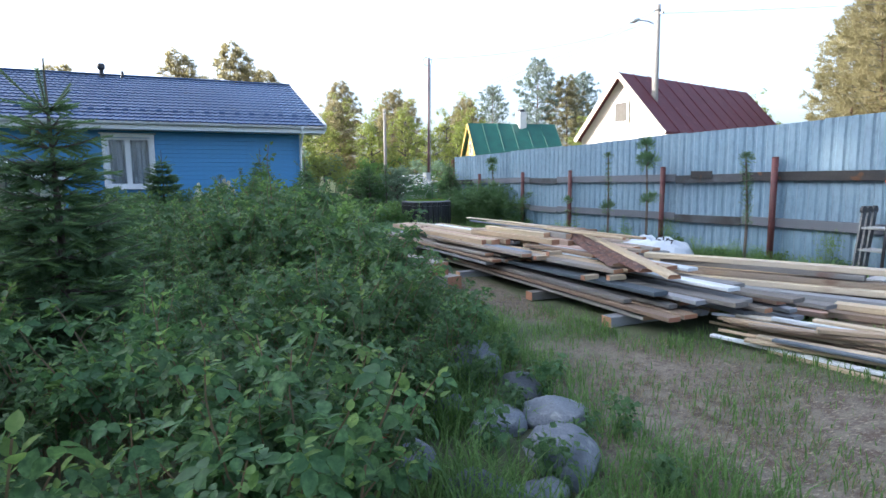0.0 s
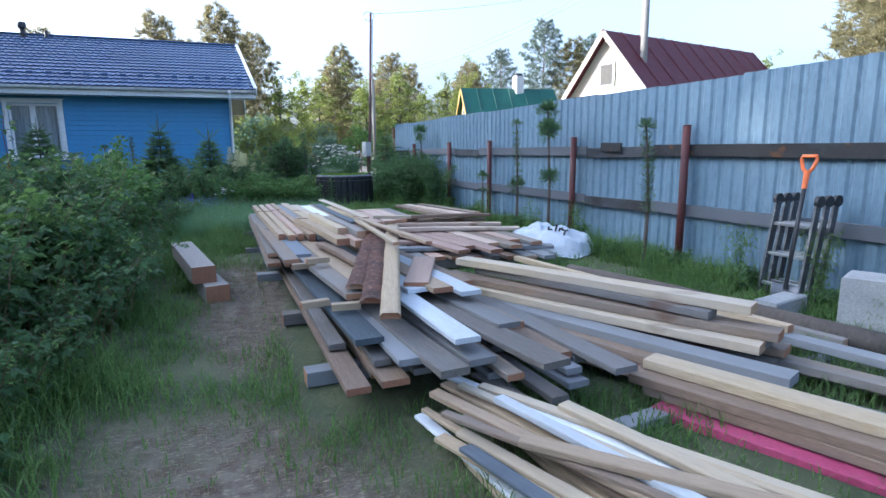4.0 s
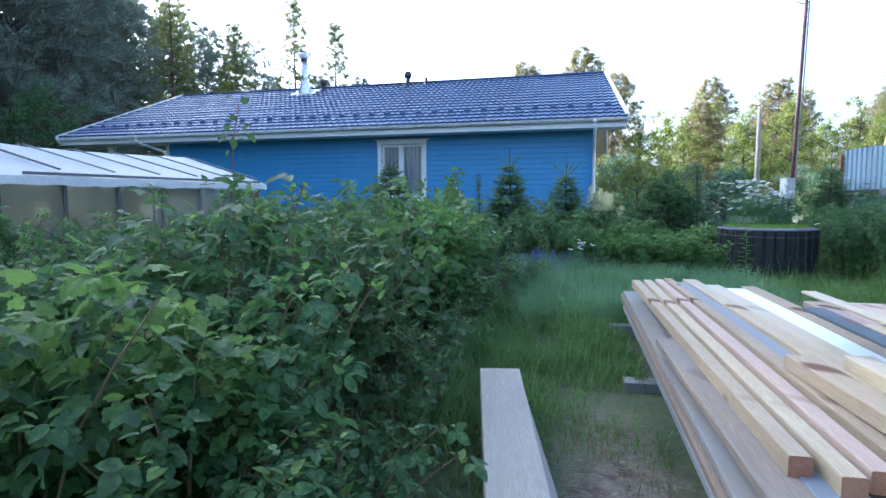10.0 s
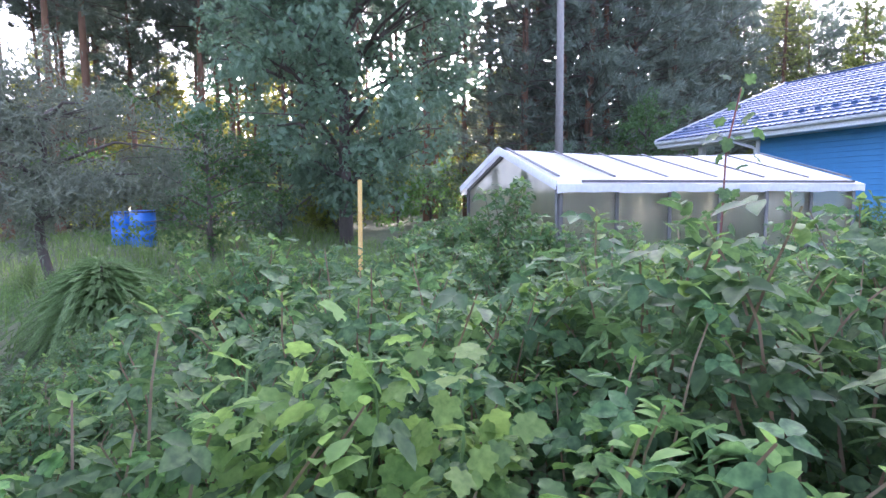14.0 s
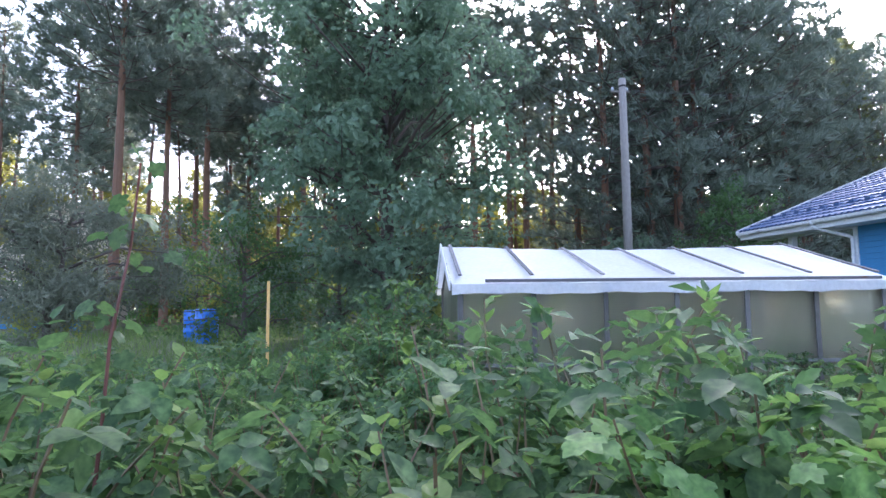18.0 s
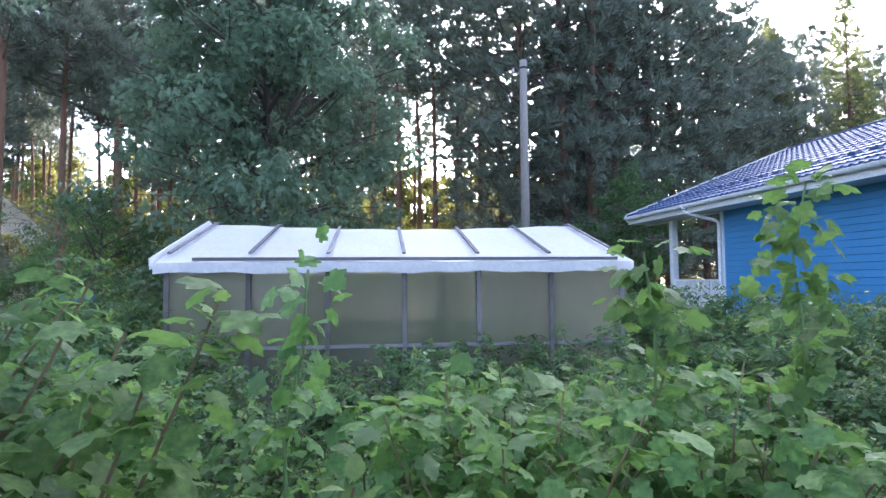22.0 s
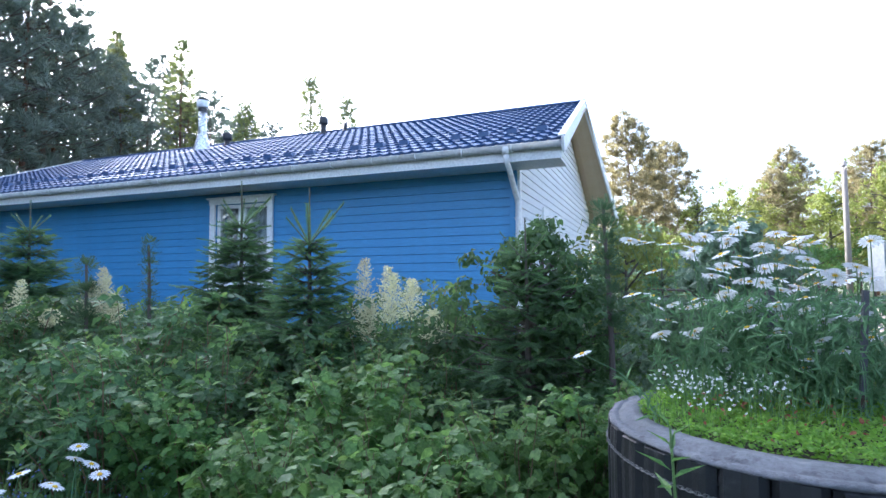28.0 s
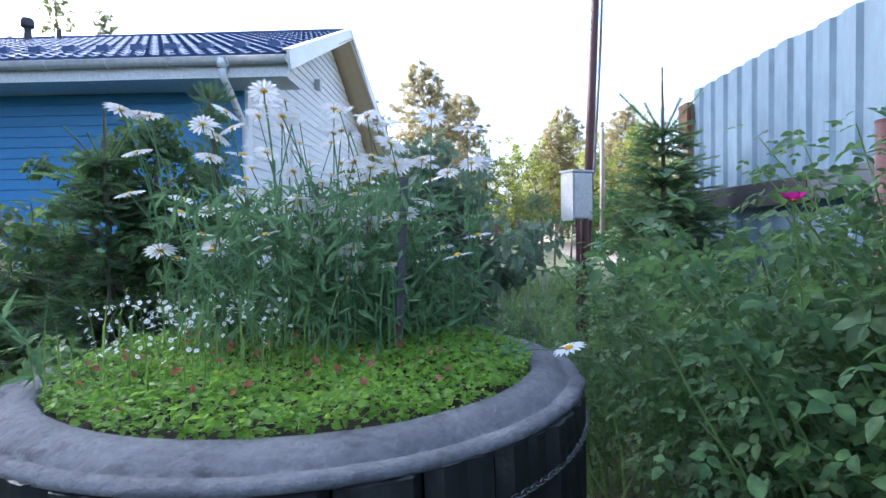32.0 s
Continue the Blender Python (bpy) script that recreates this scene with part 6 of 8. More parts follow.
def bush(name, label, canes, per, h, r, size, leaf, mat, spread=0.10, trio=True, start=0.25, cane_mat=None, lean=0.35, category="bush", stem=0.006, droop=0.5, young=0):
    t = thing(name, label, category, pose(0, 0, 0))
    cs = canes_of(canes, h, r, lean)
    g = Geo()
    for p in cs:
        g.tube(p, np.linspace(stem, stem * 0.4, 7).tolist(), 3, cap=False)
    tagged(part("stem", g, cane_mat or M_CANE, t), kind="stuff")
    part("foliage", Geo().copies(*leaf, leaves_on(cs, per, size, spread, start, trio, droop)), mat, t, smooth=True)
    if young:
        top = np.repeat(np.array([p[-1] for p in cs]), young, 0)
        a = rng.uniform(0, 6.28, len(top))
        d = unit(np.c_[np.cos(a), np.sin(a), rng.uniform(0.1, 1.3, len(top))])
        z = unit(np.c_[-d[:, 0] * 0.6, -d[:, 1] * 0.6, np.ones(len(top))])
        at = top - np.array([0, 0, 1.0]) * rng.uniform(0, 0.09, (len(top), 1)) + d * 0.012
        part("young_leaves", Geo().copies(*leaf, mats_of(at, d, z, size * rng.uniform(0.40, 0.90, len(top)))), L_YOUNG, t, "pale young leaves at the shoot tips", smooth=True)
    return t


def scatter(templates, places, group, z=lambda x, y: bump_z(x, y), smin=0.85, smax=1.15, first=True):
    """Sets copies of the templates at (x, y, scale); the templates take the first places."""
    used = set()
    for i, (x, y, s) in enumerate(places):
        k = i % len(templates)
        t = templates[k]
        m = Matrix.Translation((x, y, z(x, y))) @ Matrix.Rotation(rng.uniform(0, 6.28), 4, "Z") @ Matrix.Diagonal((s, s, s * rng.uniform(0.92, 1.08), 1))
        if k not in used:
            used.add(k)
            t.matrix_basis = m
            tagged(t, group=group)
            keep = t
        else:
            c = copy_thing(t, m)
            c.matrix_basis = m
            tagged(c, group=group)


def jitter_grid(x0, x1, y0, y1, step, inside, smin=0.76, smax=1.24):
    out = []
    y = y0
    row = 0
    while y < y1:
        x = x0 + (step / 2 if row % 2 else 0)
        while x < x1:
            px, py = x + rng.uniform(-0.3, 0.3) * step, y + rng.uniform(-0.3, 0.3) * step
            if inside(px, py):
                out.append((px, py, rng.uniform(smin, smax)))
            x += step
        y += step * 0.87
        row += 1
    return out


def in_greenhouse(x, y, grow=0.15):
    return -5.5 - grow < x < -2.15 + grow and 8.9 - grow < y < 13.5 + grow


def thicket_edge(y):
    """x of the thicket's edge on the path side."""
    return float(np.interp(y, [0.2, 1.2, 2.2, 3.0, 3.7, 4.6, 5.6, 6.2, 7.3, 8.7, 10.0, 11.0, 12.0, 13.2, 14.2], [0.95, 1.25, 1.72, 2.05, 2.40, 2.54, 2.56, 2.57, 2.54, 2.44, 2.35, 2.35, 2.8, 3.7, 4.7]))


RASP = [bush("raspberry_bush", "dense green raspberry bush with arching canes", 18, 25, 0.98, 0.42, 0.059, OVATE, L_RASP, young=7, start=0.10) for _ in range(4)]
RASP_FAR = [bush("raspberry_bush", "dense green raspberry bush in the thicket", 17, 22, 0.98, 0.42, 0.066, SIMPLE, L_RASP, young=8) for _ in range(3)]
CURR = [bush("currant_bush", "bright green currant bush with lobed leaves", 20, 52, 0.98, 0.40, 0.053, LOBED, L_CURR, trio=False, spread=0.10, young=6, start=0.15, lean=0.25) for _ in range(3)]
WEED = [bush("nettle_clump", "tall green weeds in a loose clump", 16, 22, 0.75, 0.35, 0.075, LANCE, L_GRASS, trio=False, spread=0.07, start=0.1, cane_mat=M_STEM, lean=0.2, category="weeds", stem=0.004) for _ in range(3)]

rasp, far_rasp, curr, weed = [], [], [], []
for x, y, s in jitter_grid(-2.2, 5.0, 0.2, 15.0, 0.60, lambda x, y: x < thicket_edge(y) - 0.28 and not in_greenhouse(x, y, 0.3) and not math.hypot(x - 6.05, y - 14) < 1.2 and not math.hypot(x - 2.84, y - 12.79) < 1.0 and not math.hypot(x + 2.84, y - 4.42) < 0.85):
    edge = thicket_edge(y) - x
    tall = float(np.interp(y, [0, 3, 5.2, 6.4, 9.4, 10.2, 13, 14.5], [0.78, 0.86, 0.92, 1.20, 1.22, 1.08, 1.02, 0.88]))
    if edge > 1.6:
        tall *= 0.80
    if 3.3 < y < 5.5 and x < 1.5:
        tall *= 0.68
    if (y > 8.3 and edge < 1.7 and y < 14.5 and rng.random() < (0.55 if y < 10.6 else 1.0)):
        curr.append((x, y, min(s * tall, 1.20 if edge < 0.8 else 1.5)))
    else:
        (far_rasp if edge > 1.3 else rasp).append((x, y, s * tall))
for x, y, s in jitter_grid(-7.5, -2.0, 0.5, 9.0, 0.85, lambda x, y: not in_greenhouse(x, y, 0.2) and x < -2.0 and not (math.hypot(x + 2.84, y - 4.42) < 0.9)):
    weed.append((x, y, s * 0.75))
for x, y, s in jitter_grid(-6.5, 4.3, 13.7, 19.2, 0.72, lambda x, y: not in_greenhouse(x, y, 0.2) and not (x > 3.4 and y < 14.6) and (y > 15.4 or x > -1.6)):
    (far_rasp if y < 17.2 else weed).append((x, y, s * (1.12 if y < 17.2 else 1.3)))
for x, y, s in jitter_grid(-3.4, -2.0, 8.1, 8.9, 0.5, lambda x, y: True):
    far_rasp.append((x, y, s * 1.25))
far_rasp += [(-2.55, 8.35, 1.55), (-3.2, 8.3, 1.35), (-1.8, 8.2, 1.2), (-3.9, 8.4, 1.25), (-2.9, 7.7, 1.2)]
rasp += [(0.2, 4.6, 0.66), (0.6, 4.9, 0.7), (-0.3, 4.95, 0.62), (0.95, 4.5, 0.72), (-0.9, 4.75, 0.6), (0.5, 4.3, 0.62), (0.75, 1.9, 0.85), (0.55, 1.15, 0.8), (1.32, 2.62, 0.85), (0.88, 2.15, 0.82), (1.55, 3.05, 0.92), (0.85, 1.45, 0.70), (1.15, 3.1, 0.9), (1.62, 2.62, 0.58), (1.08, 1.72, 0.52), (1.40, 2.42, 0.55), (-0.74, 5.72, 1.22), (-0.5, 5.95, 1.1), (-0.95, 5.5, 1.1), (0.95, 6.05, 1.25), (0.75, 6.35, 1.2), (1.15, 6.4, 1.15)]
scatter(RASP, rasp, "raspberry bushes")
SKIRT = [bush("raspberry_sucker", "low raspberry suckers at the foot of the thicket", 9, 16, 0.62, 0.34, 0.050, OVATE, L_RASP, start=0.05, lean=0.45, young=3) for _ in range(2)]
scatter(SKIRT, [(thicket_edge(y) - 0.06 + rng.uniform(-0.10, 0.05), y, rng.uniform(0.65, 1.0)) for y in np.arange(3.3, 12.2, 0.29)], "raspberry suckers")
scatter(RASP_FAR, far_rasp, "raspberry bushes")
curr += [(1.95, 5.92, 1.08), (2.08, 6.16, 0.98), (1.88, 5.64, 1.04), (1.96, 9.50, 1.38), (1.82, 9.82, 1.36), (2.18, 9.30, 1.10), (1.70, 11.55, 1.25)]
curr += [(4.70, 13.15, 0.82), (5.02, 13.70, 0.84), (4.45, 13.65, 0.88), (5.10, 13.10, 0.66), (4.80, 14.20, 0.92), (4.15, 13.35, 0.80), (4.10, 14.05, 0.92), (5.20, 14.30, 0.86)]
scatter(CURR, curr, "currant bushes")
scatter(WEED, weed, "weed clumps")


# ---- conifers
def needle_twig(n=11, length=1.0, needle=0.13, wide=0.022):
    """A twig along x with needles on both sides and above: thin triangles."""
    vs, fs = [(0, -0.008, 0), (0, 0.008, 0), (length, 0, 0)], [(0, 1, 2)]
    for i in range(n):
        x = length * (0.06 + 0.92 * i / n)
        for ang in (0.15, 1.57, 3.0):
            c, s = math.cos(ang), math.sin(ang)
            k = len(vs)
            tip = (x + needle * 0.75, c * needle, s * needle * 0.8)
            vs += [(x - wide / 2, 0, 0), (x + wide / 2, 0, 0), tip]
            fs.append((k, k + 1, k + 2))
    return np.array(vs), fs


TWIG_FINE = needle_twig(8, 1.0, 0.30, 0.075)


def bough_twig(n=6, needle=0.165, wide=0.15):
    """A flat spray along x, with needles combed forward on both sides and above."""
    vs, fs = [], []
    for i in range(n):
        x = 0.04 + 0.90 * i / n
        for ang in (0.0, 1.57, 3.14):
            c, s = math.cos(ang), math.sin(ang)
            k = len(vs)
            vs += [(x - wide / 2, 0, 0), (x + wide / 2, 0, 0), (x + needle * 1.3, c * needle, s * needle * 0.7)]
            fs.append((k, k + 1, k + 2))
    return np.array(vs), fs


BOUGH = bough_twig()


def spruce(label, h, base, whorls, seed, name="young_spruce", shoots=True, mat=None, dense=1.0, leader=0.16):
    """A young spruce: straight stem, whorls of branches, each a full flat spray of needle twigs, and a long leader."""
    r = np.random.default_rng(seed)
    t = thing(name, label, "spruce", pose(0, 0, 0))
    body = h * (1 - leader)
    g = Geo().tube([(0, 0, 0), (0.01, 0.0, h * 0.5), (0, 0, h)], [0.014 + 0.010 * h, 0.010 + 0.005 * h, 0.0035], 7)
    mats, tips = [], []
    for w in range(whorls):
        u = w / (whorls - 1)
        z = body * (0.05 + 0.95 * u) + r.uniform(-0.03, 0.03)
        L = base * (1 - u) ** 0.8 * r.uniform(0.85, 1.12) + 0.09
        k = int(r.integers(6, 9) * dense)
        a0 = r.uniform(0, 6.28)
        for b in range(k):
            a = a0 + 2 * math.pi * b / k + r.uniform(-0.3, 0.3)
            out = np.array([math.cos(a), math.sin(a), 0.0])
            side = np.array([-out[1], out[0], 0.0])
            Lb = L * r.uniform(0.7, 1.15)
            up = 0.55 * (u - 0.30)
            at = lambda q: np.array([0, 0, z]) + out * Lb * q + np.array([0, 0, 1.0]) * Lb * (up * q - 0.25 * q * (1 - q))
            g.tube([tuple(at(q)) for q in np.linspace(0, 1, 4)], np.linspace(0.008, 0.003, 4).tolist(), 4, cap=False)
            m = max(3, int(Lb / 0.045))
            for j in range(m):
                q = 0.12 + 0.86 * (j + r.random()) / m
                for sg in (-1, 1):
                    ln = min(0.26, 0.085 + Lb * 0.40 * (1 - q)) * r.uniform(0.75, 1.25)
                    d = out * 0.8 + side * sg * r.uniform(0.45, 0.95) + np.array([0, 0, r.uniform(-0.50, 0.25)])
                    (tips if r.random() < 0.28 else mats).append((at(q), d, ln))
            tips.append((at(0.9), out + np.array([0, 0, 0.15]), r.uniform(0.10, 0.17)))
    for q in np.linspace(body * 0.96, h * 0.99, 7):
        mats.append((np.array([0, 0, q - 0.05]), np.array([r.normal(0, 0.03), r.normal(0, 0.03), 1.0]), 0.075))
    for b in range(5):
        a = 2 * math.pi * b / 5 + seed
        ln = r.uniform(0.5, 0.85) * h * leader
        d = np.array([math.cos(a) * 0.75, math.sin(a) * 0.75, 0.85])
        g.tube([(0, 0, body), tuple(np.array([0, 0, body]) + d * ln)], [0.005, 0.002], 4, cap=False)
        for q in (0.0, 0.35, 0.65):
            tips.append((np.array([0, 0, body]) + d * ln * q, d, ln * 0.45))
    part("trunk", g, M_GREYBARK, t)
    pos, xd, sc = (np.array([m[i] for m in mats]) for i in range(3))
    part("needles", Geo().copies(*BOUGH, mats_of(pos, xd, r.normal(scale=0.35, size=(len(pos), 3)) + np.array([0, 0.05, 1.0]), sc)), mat or L_SPRUCE, t)
    pos, xd, sc = (np.array([m[i] for m in tips]) for i in range(3))
    part("new_growth", Geo().copies(*BOUGH, mats_of(pos, xd, r.normal(scale=0.3, size=(len(pos), 3)) + np.array([0, 0.05, 1.0]), sc)), L_SHOOT, t)
    return t


def put(t, x, y, turn=0.0, s=1.0, z=None):
    t.matrix_basis = pose(x, y, bump_z(x, y) if z is None else z, 0, 0, turn) @ Matrix.Diagonal((s, s, s, 1))
    return t


put(spruce("dark young spruce beside the raspberry thicket", 2.00, 0.60, 25, 1, dense=1.15), -0.19, 3.80)
put(spruce("young spruce with pale new shoots before the house", 2.15, 0.78, 29, 2), -0.36, 15.26)
put(spruce("young spruce with a long leader before the house", 2.25, 0.74, 29, 3, leader=0.2), 1.97, 15.65)
put(spruce("young spruce with pale new shoots before the house", 2.05, 0.62, 26, 4, leader=0.22), 3.06, 15.15)
put(spruce("dark young spruce with bare leaders by the fence end", 2.10, 0.52, 27, 5, leader=0.2), 7.63, 15.96)
put(spruce("young spruce by the round planter", 1.70, 0.50, 19, 6, leader=0.16, dense=0.85), 4.78, 15.0)
put(spruce("bluish young spruce by the meter pole", 1.05, 0.45, 20, 7), 6.35, 17.3)
put(spruce("dark young spruce by the lane", 1.55, 0.6, 21, 8), 5.6, 18.4)


def cloud_pine(label, h, tiers, seed, bend=0.0):
    """A small pine pruned to a bare stem with a few needle pads."""
    r = np.random.default_rng(seed)
    t = thing("pruned_pine", label, "pine", pose(0, 0, 0))
    stem = lambda z: np.array([bend * math.sin(z * 2.2), bend * 0.6 * math.sin(z * 1.4), z])
    g = Geo().tube([tuple(stem(z)) for z in np.linspace(0, h, 9)], np.linspace(0.026, 0.010, 9).tolist(), 7)
    mats = []
    for z, off, rad, n in tiers:
        c = stem(z) + np.array([off * math.cos(seed), off * math.sin(seed + 1.0), 0.02])
        if off:
            g.tube([tuple(stem(z - 0.1)), tuple(c)], [0.012, 0.006], 5)
        for _ in range(int(n * 3.0)):
            d = rand_dirs(1, 0.25)[0]
            p = c + d * rad * r.uniform(0.15, 0.95) * np.array([1, 1, 0.7])
            mats.append((p, d + np.array([0, 0, 0.45]), rad * r.uniform(0.36, 0.62)))
    part("trunk", g, M_GREYBARK, t)
    pos, xd, sc = (np.array([m[i] for m in mats]) for i in range(3))
    part("needles", Geo().copies(*TWIG_FINE, mats_of(pos, xd, np.tile([0.1, 0.05, 1.0], (len(pos), 1)), sc)), L_SPRUCE, t)
    return t


put(cloud_pine("small pine pruned into needle pads by the fence", 1.90, [(1.85, 0, 0.15, 70), (1.62, 0.22, 0.14, 60), (1.58, -0.18, 0.15, 60), (1.50, 0, 0.12, 36), (0.95, -0.26, 0.13, 50), (0.88, 0.06, 0.12, 36)], 1, 0.03), 7.72, 7.54)
put(cloud_pine("slender pruned pine by the fence", 1.76, [(1.72, 0, 0.09, 36)] + [(z, 0, 0.08, 14) for z in np.arange(0.85, 1.65, 0.1)] + [(0.72, 0.05, 0.15, 50)], 2, 0.02), 7.85, 8.72)
put(cloud_pine("slender leaning pruned pine by the fence", 1.60, [(1.55, 0.03, 0.11, 40)] + [(z, 0, 0.085, 16) for z in np.arange(0.6, 1.45, 0.08)], 3, 0.06), 7.85, 5.67)
put(cloud_pine("pruned pine by the fence corner", 1.84, [(1.78, 0, 0.16, 66), (1.58, 0.1, 0.13, 44), (1.2, 0.05, 0.10, 30), (0.95, -0.06, 0.10, 30)], 4, 0.03), 7.82, 13.44)
put(cloud_pine("thin pine sapling by the fence", 0.88, [(0.83, 0, 0.12, 40), (0.58, 0, 0.08, 20)], 5, 0.02), 7.85, 10.07)
put(cloud_pine("candle-shaped pruned pine before the house", 1.78, [(z, 0, 0.10, 26) for z in np.arange(1.0, 1.8, 0.1)], 6, 0.02), 5.27, 15.04)
put(cloud_pine("candle-shaped pruned pine before the house", 1.62, [(z, 0, 0.075, 20) for z in np.arange(0.9, 1.62, 0.09)], 7, 0.02), 1.45, 15.1)
put(cloud_pine("small pine with pale candles before the house", 1.5, [(1.42, 0, 0.10, 30), (1.2, 0, 0.14, 36), (0.95, 0, 0.18, 40)], 8, 0.02), 0.95, 14.9)


# ---- forest trees
def tuft(n, wide, seed):
    """A loose brush of needle blades round x."""
    r = np.random.default_rng(seed)
    vs, fs = [], []
    for k in range(n):
        a = 2.4 * k
        o = r.uniform(0.35, 1.15)
        d = np.array([1.0, o * math.cos(a), o * math.sin(a)]) * r.uniform(0.7, 1.0)
        side = np.cross(d, rng.normal(size=3))
        side = side / np.linalg.norm(side) * wide / 2
        root = np.array([r.uniform(-0.25, 0.15), 0, 0])
        k3 = len(vs)
        vs += [root - side, root + side, root + d]
        fs.append((k3, k3 + 1, k3 + 2))
    return np.array(vs), fs


TUFT = tuft(7, 0.135, 3)


def pine(h, crown, seed, bare=0.5, n=110, twigs=26, size=0.36, label="tall dark pine with an orange trunk", cone=False, mat=None, name="pine_tree", droop=0.0):
    """A straight trunk, tiers of branches with upturned ends, each carrying many needle brushes."""
    r = np.random.default_rng(seed)
    t = thing(name, label, "spruce" if name == "spruce_tree" else "pine", pose(0, 0, 0))
    bend = r.normal(scale=0.12, size=2)
    stem = lambda z: np.array([bend[0] * z / h * 2 * math.sin(z * 0.3), bend[1] * z / h * 2, z])
    g = Geo().tube([tuple(stem(z)) for z in np.linspace(-0.3, h, 12)], np.linspace(0.010 * h + 0.02, 0.02, 12).tolist(), 9)
    pos, xd, sc = [], [], []
    for k in range(n):
        u = (k + r.random()) / n
        z = h * (bare + (0.985 - bare) * u)
        a = k * 2.4 + r.uniform(-0.5, 0.5)
        if cone:
            L = crown * (1 - u) ** 0.8 * r.uniform(0.75, 1.1) + 0.25
        else:
            L = crown * math.sin(math.pi * (0.22 + 0.74 * u)) ** 0.75 * r.uniform(0.55, 1.12) + 0.2
        rise = r.uniform(-0.05, 0.30) - droop + 0.25 * u
        out = np.array([math.cos(a), math.sin(a), rise])
        p0 = stem(z)
        p1 = p0 + out * L + np.array([0, 0, 0.10 * L])
        g.tube([tuple(p0), tuple((p0 + p1) / 2 + np.array([0, 0, -0.08 * L])), tuple(p1)], [0.034, 0.020, 0.008], 4, 1, cap=False)
        m = max(3, int(twigs * (0.35 + 0.65 * L / crown) / 3.0))
        s = 0.28 + 0.76 * r.random((m, 1)) ** 0.7
        wide = np.array([1, 1, 0.36]) * (0.06 + 0.15 * L * np.sin(np.pi * np.clip(s, 0, 0.9)))
        clump = p0 + (p1 - p0) * s + np.array([0, 0, -0.05 * L]) * (1 - s) + r.normal(size=(m, 3)) * wide
        aim = unit(out * np.array([1, 1, 0.4]) + r.normal(scale=0.55, size=(m, 3)) + np.array([0, 0, 0.75 - droop * 2.2]))
        for q in range(3):
            pos.append(clump + r.normal(scale=0.22 * size, size=(m, 3)))
            xd.append(unit(aim + r.normal(scale=0.30, size=(m, 3))))
            sc.append(size * r.uniform(0.65, 1.2, m))
    for k in range(int(9 * bare)):
        z = h * bare * r.uniform(0.4, 1.0)
        a = r.uniform(0, 6.28)
        p0 = stem(z)
        g.tube([tuple(p0), tuple(p0 + np.array([math.cos(a), math.sin(a), 0.05]) * r.uniform(0.4, 1.3))], [0.022, 0.006], 4, 1, cap=False)
    part("trunk", g, [M_TRUNK, M_GREYBARK], t)
    pos, xd, sc = np.concatenate(pos), np.concatenate(xd), np.concatenate(sc)
    part("crown", Geo().copies(*TUFT, mats_of(pos, xd, np.tile([0.1, 0.05, 1.0], (len(pos), 1)), sc)), mat or L_PINE, t)
    return t


def leaf_tree(name, label, h, crown_r, base, seed, leaf_n, size, mat, bark, limbs=16, lean=0.0, shape=SIMPLE, flat=1.0, category="tree", lump=0.30):
    """A tapered trunk, limbs that fork, and many small leaves in uneven clumps round the limb ends."""
    r = np.random.default_rng(seed)
    t = thing(name, label, category, pose(0, 0, 0))
    stem = lambda z: np.array([lean * max(0.0, z / h) ** 1.3, 0.25 * lean * math.sin(z * 2), z])
    R = 0.012 * h + 0.03
    g = Geo().tube([tuple(stem(z)) for z in np.linspace(-0.2, h * 0.9, 10)], np.linspace(R * 1.2, R * 0.15, 10).tolist(), 9)
    clumps = []
    for k in range(limbs):
        u = (k + r.random()) / limbs
        z0 = h * (base + (0.88 - base) * u)
        a = k * 2.4 + r.uniform(-0.4, 0.4)
        prof = math.sin(math.pi * (0.18 + 0.72 * u)) ** 0.7
        L = crown_r * prof * r.uniform(0.75, 1.1)
        p0 = stem(z0 * 0.92)
        p1 = p0 + np.array([math.cos(a) * L, math.sin(a) * L, L * r.uniform(0.15, 0.65) * flat])
        mid = (p0 + p1) / 2 + np.array([0, 0, 0.12 * L])
        g.tube([tuple(p0), tuple(mid), tuple(p1)], [R * 0.45, R * 0.28, R * 0.08], 5, cap=False)
        for j in range(6):
            s = r.uniform(0.35, 1.05)
            c = p0 + (p1 - p0) * s + r.normal(scale=0.20 * L + 0.05, size=3) * np.array([1, 1, 0.7])
            g.tube([tuple(p0 + (p1 - p0) * max(0.2, s - 0.25)), tuple(c)], [R * 0.14, R * 0.05], 4, cap=False)
            clumps.append((c, r.uniform(0.5, 1.0) * crown_r * lump))
    top = stem(h * 0.93)
    for j in range(8):
        clumps.append((top + r.normal(scale=crown_r * 0.16, size=3), crown_r * 0.22))
    per = max(4, leaf_n // len(clumps))
    pos, zd = [], []
    for c, rad in clumps:
        d = unit(r.normal(size=(per, 3)))
        pos.append(c + d * rad * r.random((per, 1)) ** 0.5 * np.array([1, 1, 0.75]))
        zd.append(unit(d * 1.0 + np.array([0, 0, 0.5]) + r.normal(scale=0.45, size=(per, 3))))
    pos, zd = np.concatenate(pos), np.concatenate(zd)
    xd = unit(np.cross(zd, rand_dirs(len(pos))) + np.array([0, 0, -0.25]))
    part("trunk", g, bark, t, smooth=True)
    part("crown", Geo().copies(*shape, mats_of(pos, xd, zd, size * r.uniform(0.6, 1.3, len(pos)))), mat, t)
    return t


